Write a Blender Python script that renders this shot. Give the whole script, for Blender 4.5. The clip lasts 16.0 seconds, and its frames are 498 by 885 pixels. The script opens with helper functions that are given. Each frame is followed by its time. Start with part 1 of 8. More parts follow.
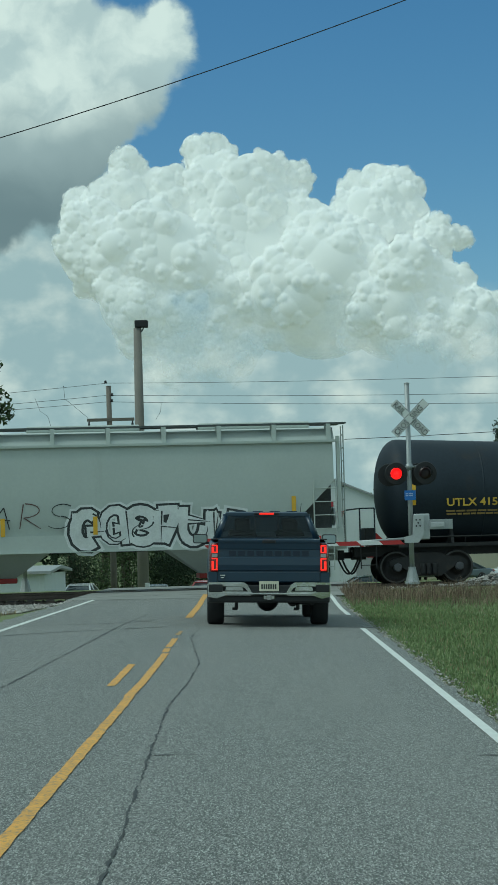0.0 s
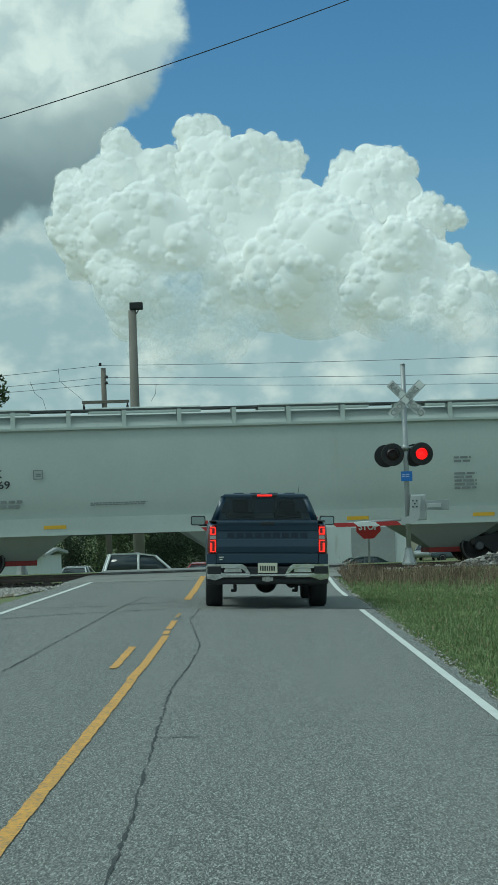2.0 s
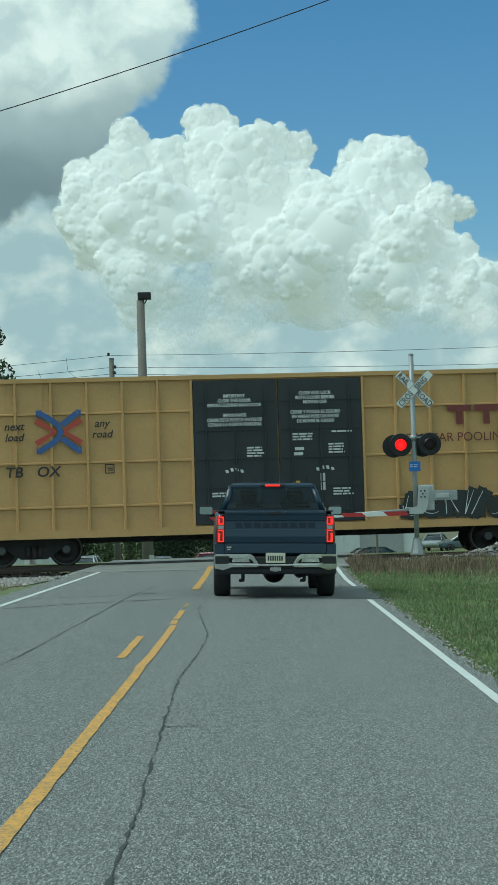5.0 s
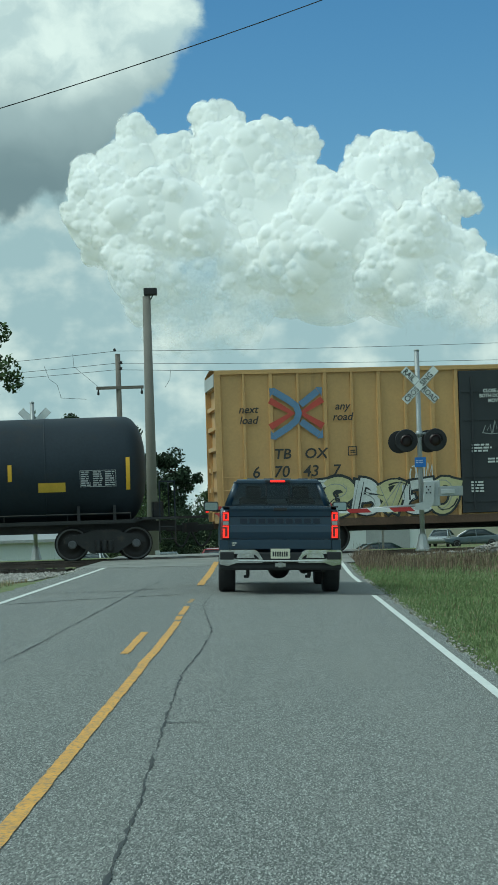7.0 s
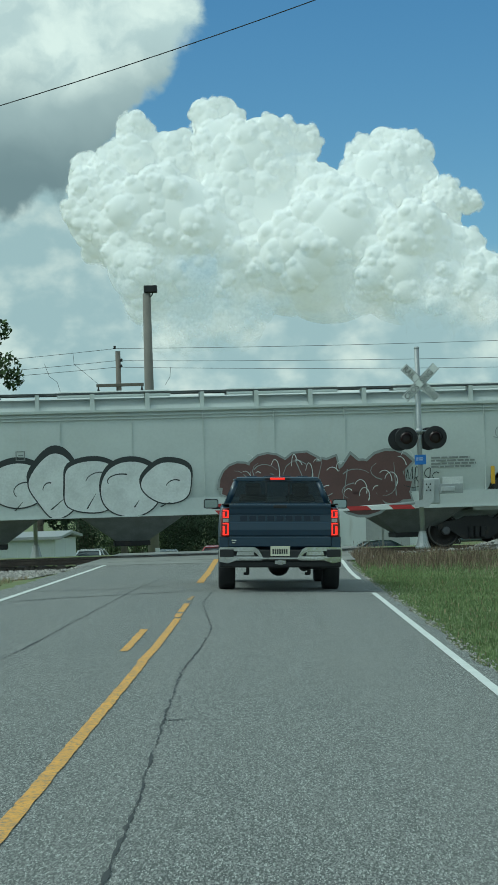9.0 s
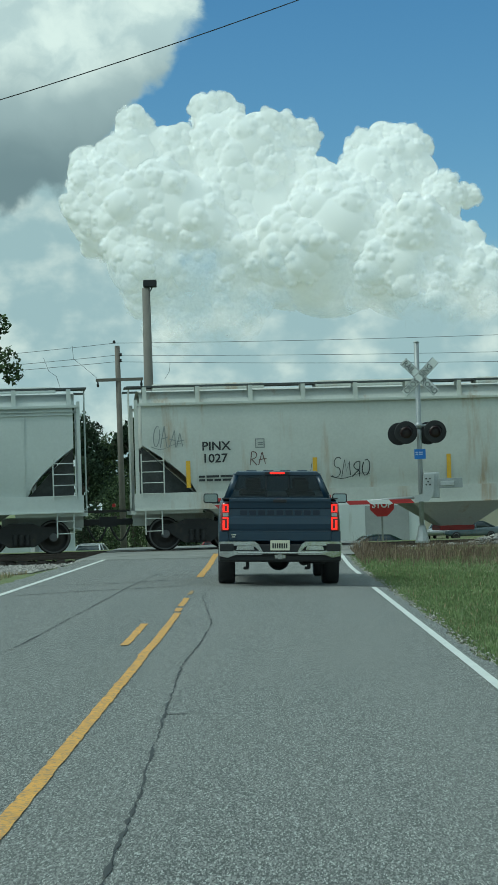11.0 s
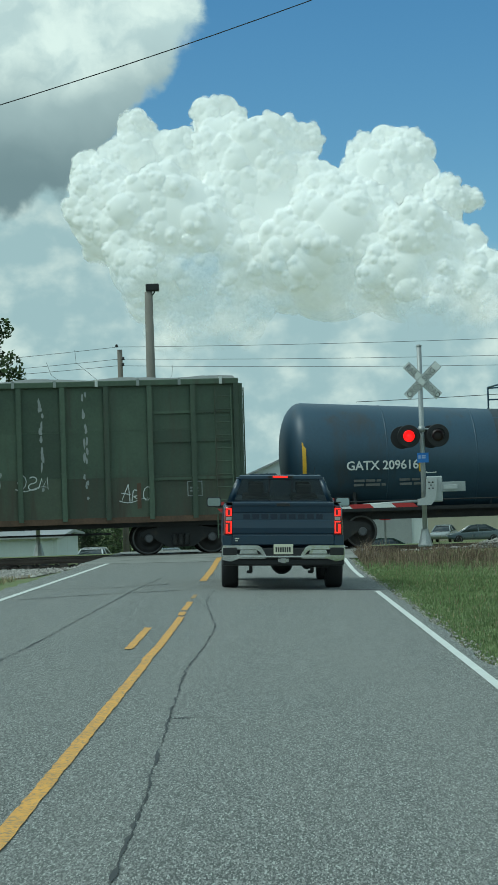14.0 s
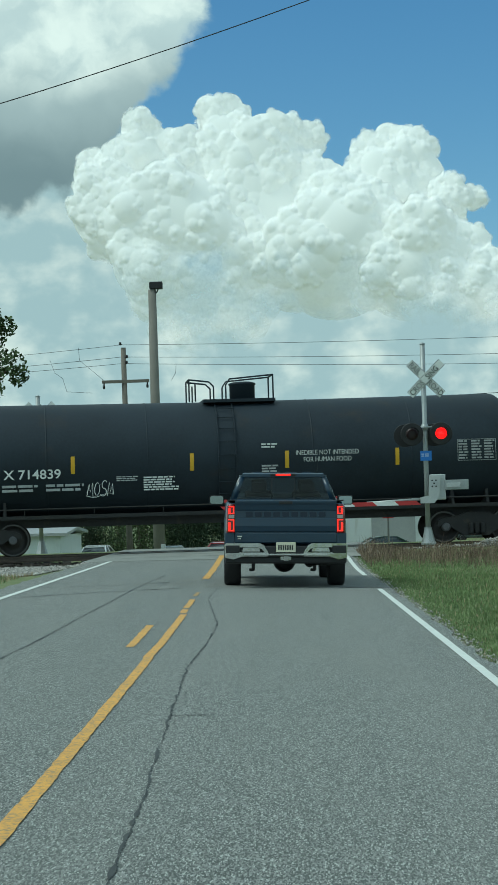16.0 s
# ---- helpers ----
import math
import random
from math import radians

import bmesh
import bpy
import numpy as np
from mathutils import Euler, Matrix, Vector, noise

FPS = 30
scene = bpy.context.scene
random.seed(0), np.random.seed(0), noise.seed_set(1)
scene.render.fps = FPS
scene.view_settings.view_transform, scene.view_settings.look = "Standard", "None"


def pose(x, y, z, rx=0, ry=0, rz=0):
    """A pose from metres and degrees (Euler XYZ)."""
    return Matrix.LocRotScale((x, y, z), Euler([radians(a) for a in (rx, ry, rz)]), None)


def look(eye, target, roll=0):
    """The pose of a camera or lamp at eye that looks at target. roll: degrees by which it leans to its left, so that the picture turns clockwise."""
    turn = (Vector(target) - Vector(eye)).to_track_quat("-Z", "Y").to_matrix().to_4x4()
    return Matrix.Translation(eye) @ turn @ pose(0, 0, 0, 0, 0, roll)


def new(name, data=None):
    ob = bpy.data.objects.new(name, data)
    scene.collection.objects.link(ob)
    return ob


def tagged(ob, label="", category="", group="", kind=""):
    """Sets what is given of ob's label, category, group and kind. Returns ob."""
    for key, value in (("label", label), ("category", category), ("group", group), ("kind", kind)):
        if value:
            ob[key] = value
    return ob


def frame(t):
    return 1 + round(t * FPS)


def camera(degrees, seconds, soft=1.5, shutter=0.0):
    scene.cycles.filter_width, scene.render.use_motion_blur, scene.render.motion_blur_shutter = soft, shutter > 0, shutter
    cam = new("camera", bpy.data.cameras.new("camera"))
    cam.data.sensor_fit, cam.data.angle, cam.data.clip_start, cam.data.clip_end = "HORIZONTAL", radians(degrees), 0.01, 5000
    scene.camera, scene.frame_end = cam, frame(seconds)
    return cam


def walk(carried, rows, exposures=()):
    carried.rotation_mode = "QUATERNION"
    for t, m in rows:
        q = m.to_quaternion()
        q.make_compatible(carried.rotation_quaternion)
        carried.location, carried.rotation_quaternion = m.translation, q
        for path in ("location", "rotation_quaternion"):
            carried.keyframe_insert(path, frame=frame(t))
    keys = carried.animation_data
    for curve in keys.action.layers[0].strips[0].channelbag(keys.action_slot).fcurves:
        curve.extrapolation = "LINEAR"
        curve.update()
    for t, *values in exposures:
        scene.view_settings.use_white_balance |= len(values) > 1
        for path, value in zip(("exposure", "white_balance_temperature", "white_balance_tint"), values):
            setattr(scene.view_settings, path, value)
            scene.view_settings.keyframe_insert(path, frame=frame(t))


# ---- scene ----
cam = camera(2 * math.degrees(math.atan(441 / 3600)), 16.0, soft=1.5)


def eye(x, z, yaw, pitch, lean):
    """A hand-held camera behind a windscreen: sideways and upward place, turn to the left, tilt and lean in degrees."""
    a, b = radians(yaw), radians(pitch)
    way = Vector((-math.sin(a) * math.cos(b), math.cos(a) * math.cos(b), math.sin(b)))
    here = Vector((x, 0.0, z))
    return look(here, here + 50 * way, -lean)


walk(cam, [
    (0.0, eye(0.028, 1.366, 0.298, 2.894, 1.512)),
    (0.5, eye(0.000, 1.369, 0.199, 2.769, 1.636)),
    (1.0, eye(-0.016, 1.371, 0.124, 2.624, 1.752)),
    (1.5, eye(-0.032, 1.374, 0.104, 2.481, 1.779)),
    (2.0, eye(-0.038, 1.374, 0.140, 2.367, 1.797)),
    (2.5, eye(-0.035, 1.376, 0.196, 2.274, 1.829)),
    (3.0, eye(-0.038, 1.372, 0.254, 2.212, 1.811)),
    (3.5, eye(-0.036, 1.375, 0.286, 2.161, 1.827)),
    (4.0, eye(-0.039, 1.372, 0.303, 2.137, 1.798)),
    (6.5, eye(-0.013, 1.369, 0.527, 2.008, 1.716)),
    (7.0, eye(-0.005, 1.372, 0.572, 1.981, 1.719)),
    (7.5, eye(-0.008, 1.369, 0.590, 1.986, 1.708)),
    (8.0, eye(-0.006, 1.372, 0.591, 1.958, 1.711)),
    (8.5, eye(-0.008, 1.371, 0.581, 1.940, 1.698)),
    (9.0, eye(0.000, 1.370, 0.580, 1.911, 1.700)),
    (11.5, eye(-0.010, 1.367, 0.566, 1.738, 1.731)),
    (12.0, eye(-0.009, 1.368, 0.625, 1.734, 1.717)),
    (12.5, eye(-0.018, 1.368, 0.677, 1.768, 1.732)),
    (13.0, eye(-0.014, 1.369, 0.705, 1.822, 1.774)),
    (13.5, eye(-0.011, 1.371, 0.688, 1.855, 1.806)),
    (14.0, eye(-0.021, 1.369, 0.628, 1.865, 1.790)),
    (14.5, eye(-0.014, 1.370, 0.610, 1.837, 1.778)),
    (15.0, eye(-0.012, 1.369, 0.616, 1.821, 1.767)),
    (15.5, eye(-0.008, 1.366, 0.667, 1.811, 1.738)),
    (16.0, eye(-0.002, 1.366, 0.738, 1.813, 1.731)),
], exposures=[(t, e, 5900, -10) for t, e in ((0.0, -0.20), (2.2, -0.14), (3.3, -0.02), (7.6, 0.0), (8.8, -0.04), (12.2, -0.05), (13.5, -0.02), (16.0, 0.04))])

# ---- world, sun ----
SUN_ELEV, SUN_AZ = radians(52), radians(-107)


def nd(nt, kind, ins=None, operation="", use_clamp=False, interpolation_type="", data_type="", sky=None, feature="", flat=False):
    """A node of a tree, with its properties and inputs (values or sockets)."""
    n = nt.nodes.new(kind)
    if operation:
        n.operation = operation
    if use_clamp:
        n.use_clamp = True
    if interpolation_type:
        n.interpolation_type = interpolation_type
    if data_type:
        n.data_type = data_type
    if feature:
        n.feature = feature
    if flat:
        n.voronoi_dimensions = "2D"
    for k, v in (ins or {}).items():
        if isinstance(v, bpy.types.NodeSocket):
            nt.links.new(v, n.inputs[k])
        else:
            n.inputs[k].default_value = v
    return n


def m_(nt, op, a, b=None, c=None, clamp=False):
    ins = {0: a}
    if b is not None:
        ins[1] = b
    if c is not None:
        ins[2] = c
    return nd(nt, "ShaderNodeMath", ins, operation=op, use_clamp=clamp).outputs[0]


def smooth(nt, v, lo, hi, a=0.0, b=1.0):
    return nd(nt, "ShaderNodeMapRange", {0: v, 1: lo, 2: hi, 3: a, 4: b}, interpolation_type="SMOOTHSTEP").outputs[0]


def mixc(nt, f, a, b):
    n = nd(nt, "ShaderNodeMix", data_type="RGBA")
    for key, v in ((0, f), (6, a), (7, b)):
        if isinstance(v, bpy.types.NodeSocket):
            nt.links.new(v, n.inputs[key])
        else:
            n.inputs[key].default_value = v if key == 0 else (*v, 1.0)[:4]
    return n.outputs[2]


# lobes of the towering cumulus and of the dark cloud above it: azimuth, elevation, radius in degrees
TOWER = ((-1.26, 10.88, 0.79), (-3.59, 10.68, 0.60), (0.37, 10.20, 0.89), (1.09, 10.25, 0.60), (-0.51, 9.52, 1.50), (-2.59, 9.51, 1.26), (-3.80, 9.69, 1.03), (-4.91, 9.48, 0.66), (-4.55, 8.44, 1.17), (-2.70, 7.96, 1.86), (-0.27, 7.89, 2.15), (1.27, 8.98, 0.97), (3.77, 9.96, 0.74), (2.97, 9.91, 0.60), (4.29, 9.94, 0.57), (3.62, 8.91, 1.26), (2.47, 8.52, 1.12), (5.18, 8.58, 0.60), (5.81, 8.52, 0.40), (4.38, 7.96, 1.15), (1.85, 7.05, 2.15), (3.98, 6.70, 1.86), (6.31, 6.13, 1.00), (5.37, 5.52, 1.58), (-1.75, 6.30, 2.01), (-3.45, 6.95, 1.15), (-1.23, 9.47, 0.86), (0.21, 9.57, 0.74), (0.40, 8.72, 0.72), (-2.04, 8.72, 0.79), (-3.26, 8.33, 0.86), (2.63, 9.22, 0.64), (-0.73, 6.84, 1.00), (0.97, 6.36, 0.86), (-2.74, 6.90, 0.86))
SHELF = ((-6.05, 12.95, 3.10), (-3.65, 13.40, 1.75), (-2.55, 14.10, 1.25), (-6.65, 11.40, 1.90), (-4.55, 11.70, 1.25), (-8.15, 12.00, 3.40), (-7.85, 10.90, 2.20), (-5.65, 11.20, 1.55), (-6.10, 10.15, 1.35), (-7.60, 9.80, 1.50))


def sky_place(nt, way):
    """Azimuth, elevation (degrees) and both as a vector, of a direction."""
    xyz = nd(nt, "ShaderNodeSeparateXYZ", {0: nd(nt, "ShaderNodeVectorMath", {0: way}, operation="NORMALIZE").outputs[0]})
    az = m_(nt, "MULTIPLY", m_(nt, "ARCTAN2", xyz.outputs[0], xyz.outputs[1]), 57.29578)
    el = m_(nt, "MULTIPLY", m_(nt, "ARCSINE", xyz.outputs[2]), 57.29578)
    return az, el, nd(nt, "ShaderNodeCombineXYZ", {0: az, 1: el, 2: 0.0}).outputs[0]


def haze_bank(nt, p):
    """The low hazy banks near the horizon: their noise and colour."""
    low = nd(nt, "ShaderNodeTexNoise", {"Vector": nd(nt, "ShaderNodeVectorMath", {0: p, 1: (0.75, 1.0, 1.0)}, operation="MULTIPLY").outputs[0], "Scale": 0.75, "Detail": 6.0, "Roughness": 0.5}).outputs["Fac"]
    return low, mixc(nt, smooth(nt, low, 0.42, 0.74), (0.40, 0.50, 0.53), (0.76, 0.78, 0.74))


def make_world():
    world = bpy.data.worlds.new("sky")
    world.use_nodes = True
    scene.world = world
    nt = world.node_tree
    nt.nodes.clear()
    sky = nd(nt, "ShaderNodeTexSky")
    sky.sky_type, sky.sun_disc, sky.sun_elevation, sky.sun_rotation = "NISHITA", False, SUN_ELEV, SUN_AZ
    sky.air_density, sky.dust_density, sky.ozone_density = 1.0, 0.3, 3.0
    blue = nd(nt, "ShaderNodeHueSaturation", {"Saturation": 1.24, "Value": 0.95, "Color": sky.outputs[0]})
    back = nd(nt, "ShaderNodeBackground", {"Color": blue.outputs[0], "Strength": 0.10})
    gen = nd(nt, "ShaderNodeTexCoord").outputs["Generated"]
    az, el, p = sky_place(nt, gen)

    def warp(p, scale, amount, seed, detail=5.0):
        n = nd(nt, "ShaderNodeTexNoise", {"Vector": nd(nt, "ShaderNodeVectorMath", {0: p, 1: (seed, seed, seed)}, operation="ADD").outputs[0],
                                          "Scale": scale, "Detail": detail, "Roughness": 0.5})
        off = nd(nt, "ShaderNodeVectorMath", {0: n.outputs["Color"], 1: (0.5, 0.5, 0.5)}, operation="SUBTRACT").outputs[0]
        off = nd(nt, "ShaderNodeVectorMath", {0: off, "Scale": amount}, operation="SCALE").outputs[0]
        return nd(nt, "ShaderNodeVectorMath", {0: p, 1: off}, operation="ADD").outputs[0]

    def lobes(q, table, soft):
        total = None
        for a, e, r in table:
            d = nd(nt, "ShaderNodeVectorMath", {0: q, 1: (a, e, 0.0)}, operation="DISTANCE").outputs["Value"]
            h = m_(nt, "SUBTRACT", r, d)
            total = h if total is None else nd(nt, "ShaderNodeMath", {0: total, 1: h, 2: soft}, operation="SMOOTH_MAX").outputs[0]
        return total

    low, col = haze_bank(nt, p)
    bank = smooth(nt, m_(nt, "ADD", m_(nt, "SUBTRACT", el, smooth(nt, az, -2.6, -5.6, 0.0, 4.2)), m_(nt, "MULTIPLY", low, 2.0)), 8.4, 7.0)
    cover = bank
    # the dark-bottomed shelf above: white heads on top, smooth grey beneath
    s = warp(p, 0.75, 1.7, 21.0, 6.0)
    shelf = lobes(s, SHELF, 0.4)
    tuft = nd(nt, "ShaderNodeTexNoise", {"Vector": s, "Scale": 0.55, "Detail": 5.0, "Roughness": 0.5}).outputs["Fac"]
    swell = nd(nt, "ShaderNodeTexNoise", {"Vector": p, "Scale": 0.30, "Detail": 2.0, "Roughness": 0.5}).outputs["Fac"]
    under = m_(nt, "ADD", m_(nt, "ADD", el, m_(nt, "MULTIPLY", az, -0.10)), m_(nt, "MULTIPLY", m_(nt, "SUBTRACT", swell, 0.5), 3.0))
    under = m_(nt, "ADD", under, m_(nt, "MULTIPLY", m_(nt, "SUBTRACT", tuft, 0.5), 1.2))
    grey = mixc(nt, smooth(nt, under, 9.8, 12.6), (0.205, 0.262, 0.285), (0.40, 0.465, 0.48))
    pale = mixc(nt, smooth(nt, tuft, 0.34, 0.64), (0.56, 0.63, 0.64), (0.84, 0.87, 0.83))
    shelf_cover = smooth(nt, m_(nt, "ADD", shelf, m_(nt, "MULTIPLY", m_(nt, "SUBTRACT", tuft, 0.5), 1.1)), -0.12, 0.38)
    col = mixc(nt, shelf_cover, col, mixc(nt, smooth(nt, under, 12.0, 13.9), grey, pale))
    cover = m_(nt, "MAXIMUM", cover, shelf_cover)
    # broken cloud over the rest of the dome
    far = nd(nt, "ShaderNodeTexNoise", {"Vector": gen, "Scale": 2.2, "Detail": 6.0, "Roughness": 0.55}).outputs["Fac"]
    away = m_(nt, "MAXIMUM", smooth(nt, m_(nt, "ABSOLUTE", az), 13.0, 22.0), smooth(nt, el, 17.0, 24.0))
    col = mixc(nt, away, col, mixc(nt, smooth(nt, far, 0.4, 0.65), (0.42, 0.53, 0.57), (0.76, 0.86, 0.87)))
    cover = nd(nt, "ShaderNodeMix", {0: away, 2: cover, 3: smooth(nt, far, 0.40, 0.52)}, data_type="FLOAT").outputs[0]
    white = nd(nt, "ShaderNodeBackground", {"Color": col, "Strength": 1.0})
    mix = nd(nt, "ShaderNodeMixShader", {0: cover, 1: back.outputs[0], 2: white.outputs[0]})
    nd(nt, "ShaderNodeOutputWorld", {0: mix.outputs[0]})


make_world()


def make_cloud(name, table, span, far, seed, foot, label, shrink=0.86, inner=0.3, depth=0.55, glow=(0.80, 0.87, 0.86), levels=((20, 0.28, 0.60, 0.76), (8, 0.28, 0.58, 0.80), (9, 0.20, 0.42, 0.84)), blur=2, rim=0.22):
    """A heaped cloud: heads that carry smaller heads, three times over, far away; it thins out at its rim and foot."""
    rng = np.random.default_rng(seed)
    unit, step = far * math.pi / 180, 0.024
    a0, a1, e0, e1 = span
    az, el = np.meshgrid(np.arange(a0, a1, step), np.arange(e0, e1, step))
    high = max(e + r for _, e, r in table)
    level = np.array([(a, e, depth * (high - e) + rng.uniform(-0.8, 0.8), r * shrink) for a, e, r in table])
    heads = [level]
    for count, lo, hi, out in levels:
        p = np.repeat(level, count, 0)
        d = rng.normal(size=(len(p), 3))
        d[:, 2] = np.abs(d[:, 2]) * 0.9
        d[:, 1] += 0.25
        d /= np.linalg.norm(d, axis=1)[:, None]
        level = np.concatenate([p[:, :3] + d * (p[:, 3] * out)[:, None], (p[:, 3] * rng.uniform(lo, hi, len(p)))[:, None]], 1)
        level = level[(level[:, 3] > 0.03) & (level[:, 0] > a0) & (level[:, 0] < a1) & (level[:, 1] > e0) & (level[:, 1] < e1)]
        heads.append(level)
    h, thick = np.full(az.shape, -9.0), np.zeros(az.shape)
    rows, cols = az.shape
    for a, e, z, r in np.concatenate(heads):
        i0, i1 = max(0, int((e - r - e0) / step)), min(rows, int((e + r - e0) / step) + 2)
        j0, j1 = max(0, int((a - r - a0) / step)), min(cols, int((a + r - a0) / step) + 2)
        if i1 <= i0 or j1 <= j0:
            continue
        k = r * r - (az[i0:i1, j0:j1] - a) ** 2 - (el[i0:i1, j0:j1] - e) ** 2
        c = np.sqrt(np.maximum(k, 0))
        h[i0:i1, j0:j1] = np.where(k > 0, np.maximum(h[i0:i1, j0:j1], z + c), h[i0:i1, j0:j1])
        thick[i0:i1, j0:j1] = np.maximum(thick[i0:i1, j0:j1], c)
    for _ in range(5):
        ring = np.full(h.shape, -9.0)
        for dy, dx in ((0, 1), (0, -1), (1, 0), (-1, 0)):
            ring = np.maximum(ring, np.roll(np.roll(h, dy, 0), dx, 1))
        h = np.where(h < -8, ring, h)
    for _ in range(blur):
        h[1:-1, 1:-1] = (4 * h[1:-1, 1:-1] + h[:-2, 1:-1] + h[2:, 1:-1] + h[1:-1, :-2] + h[1:-1, 2:]) / 8
    waves = lambda k, n: sum(np.sin(az * k * math.cos(t) + el * k * math.sin(t) + f) for t, f in zip(rng.uniform(0, 6.28, n), rng.uniform(0, 6.28, n))) / n
    density = np.clip(thick / rim, 0, 1) * np.clip((el + 0.9 * waves(1.3, 6) + 0.6 * waves(3.1, 6) - foot[0]) / foot[1], 0, 1)
    y = far - (h - 1.0) * unit
    verts = np.stack([y * np.tan(np.radians(az)), y, y * np.tan(np.radians(el))], -1).reshape(-1, 3)
    keep = np.arange(rows * cols).reshape(rows, cols)
    live = density > 0
    on = live[:-1, :-1] | live[1:, :-1] | live[:-1, 1:] | live[1:, 1:]
    faces = np.stack([keep[:-1, :-1], keep[:-1, 1:], keep[1:, 1:], keep[1:, :-1]], -1)[on]
    used, faces = np.unique(faces, return_inverse=True)
    faces = faces.reshape(-1, 4)
    verts, density = verts[used], density.ravel()[used]
    me = bpy.data.meshes.new(name)
    me.vertices.add(len(verts))
    me.vertices.foreach_set("co", verts.ravel())
    me.loops.add(faces.size)
    me.loops.foreach_set("vertex_index", faces.ravel().astype(np.int32))
    me.polygons.add(len(faces))
    me.polygons.foreach_set("loop_start", np.arange(0, faces.size, 4, dtype=np.int32))
    me.polygons.foreach_set("use_smooth", np.ones(len(faces), dtype=bool))
    me.update(calc_edges=True)
    me.attributes.new("thickness", "FLOAT", "POINT").data.foreach_set("value", density.astype(np.float32))
    m = bpy.data.materials.new(name + "_vapour")
    m.use_nodes = True
    nt = m.node_tree
    nt.nodes.clear()
    pos = nd(nt, "ShaderNodeTexCoord").outputs["Object"]
    n = nd(nt, "ShaderNodeTexNoise", {"Vector": pos, "Scale": 0.06, "Detail": 6.0, "Roughness": 0.6}).outputs["Fac"]
    relief = nd(nt, "ShaderNodeBump", {"Strength": 0.15, "Distance": 2.0, "Height": n})
    white = nd(nt, "ShaderNodeBsdfDiffuse", {"Color": (0.95, 0.94, 0.91, 1), "Roughness": 1.0, "Normal": relief.outputs[0]})
    # a glow stands in for light scattered inside the vapour and lifts its shade
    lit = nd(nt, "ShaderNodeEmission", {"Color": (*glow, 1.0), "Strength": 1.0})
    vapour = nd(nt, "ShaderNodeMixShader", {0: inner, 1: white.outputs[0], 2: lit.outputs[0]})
    thick_at = nd(nt, "ShaderNodeAttribute")
    thick_at.attribute_name = "thickness"
    torn = m_(nt, "ADD", thick_at.outputs["Fac"], m_(nt, "MULTIPLY", m_(nt, "SUBTRACT", n, 0.5), 0.6))
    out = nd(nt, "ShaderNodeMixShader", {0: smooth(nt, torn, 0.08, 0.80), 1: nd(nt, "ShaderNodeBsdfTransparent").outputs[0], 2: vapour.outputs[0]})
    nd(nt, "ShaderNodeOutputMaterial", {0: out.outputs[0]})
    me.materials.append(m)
    tagged(new(name, me), label, "cloud", "", "structure")


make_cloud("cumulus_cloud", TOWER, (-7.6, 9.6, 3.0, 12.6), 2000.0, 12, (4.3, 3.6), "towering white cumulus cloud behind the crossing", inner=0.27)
sun = new("sun", bpy.data.lights.new("sun", "SUN"))
sun.data.energy, sun.data.angle, sun.data.color = 1.75, radians(22), (1.0, 0.96, 0.90)
sun.matrix_world = look((0, 0, 60), (-math.sin(SUN_AZ) * 60, -math.cos(SUN_AZ) * 60 + 0.0, 60 - math.tan(SUN_ELEV) * 60))

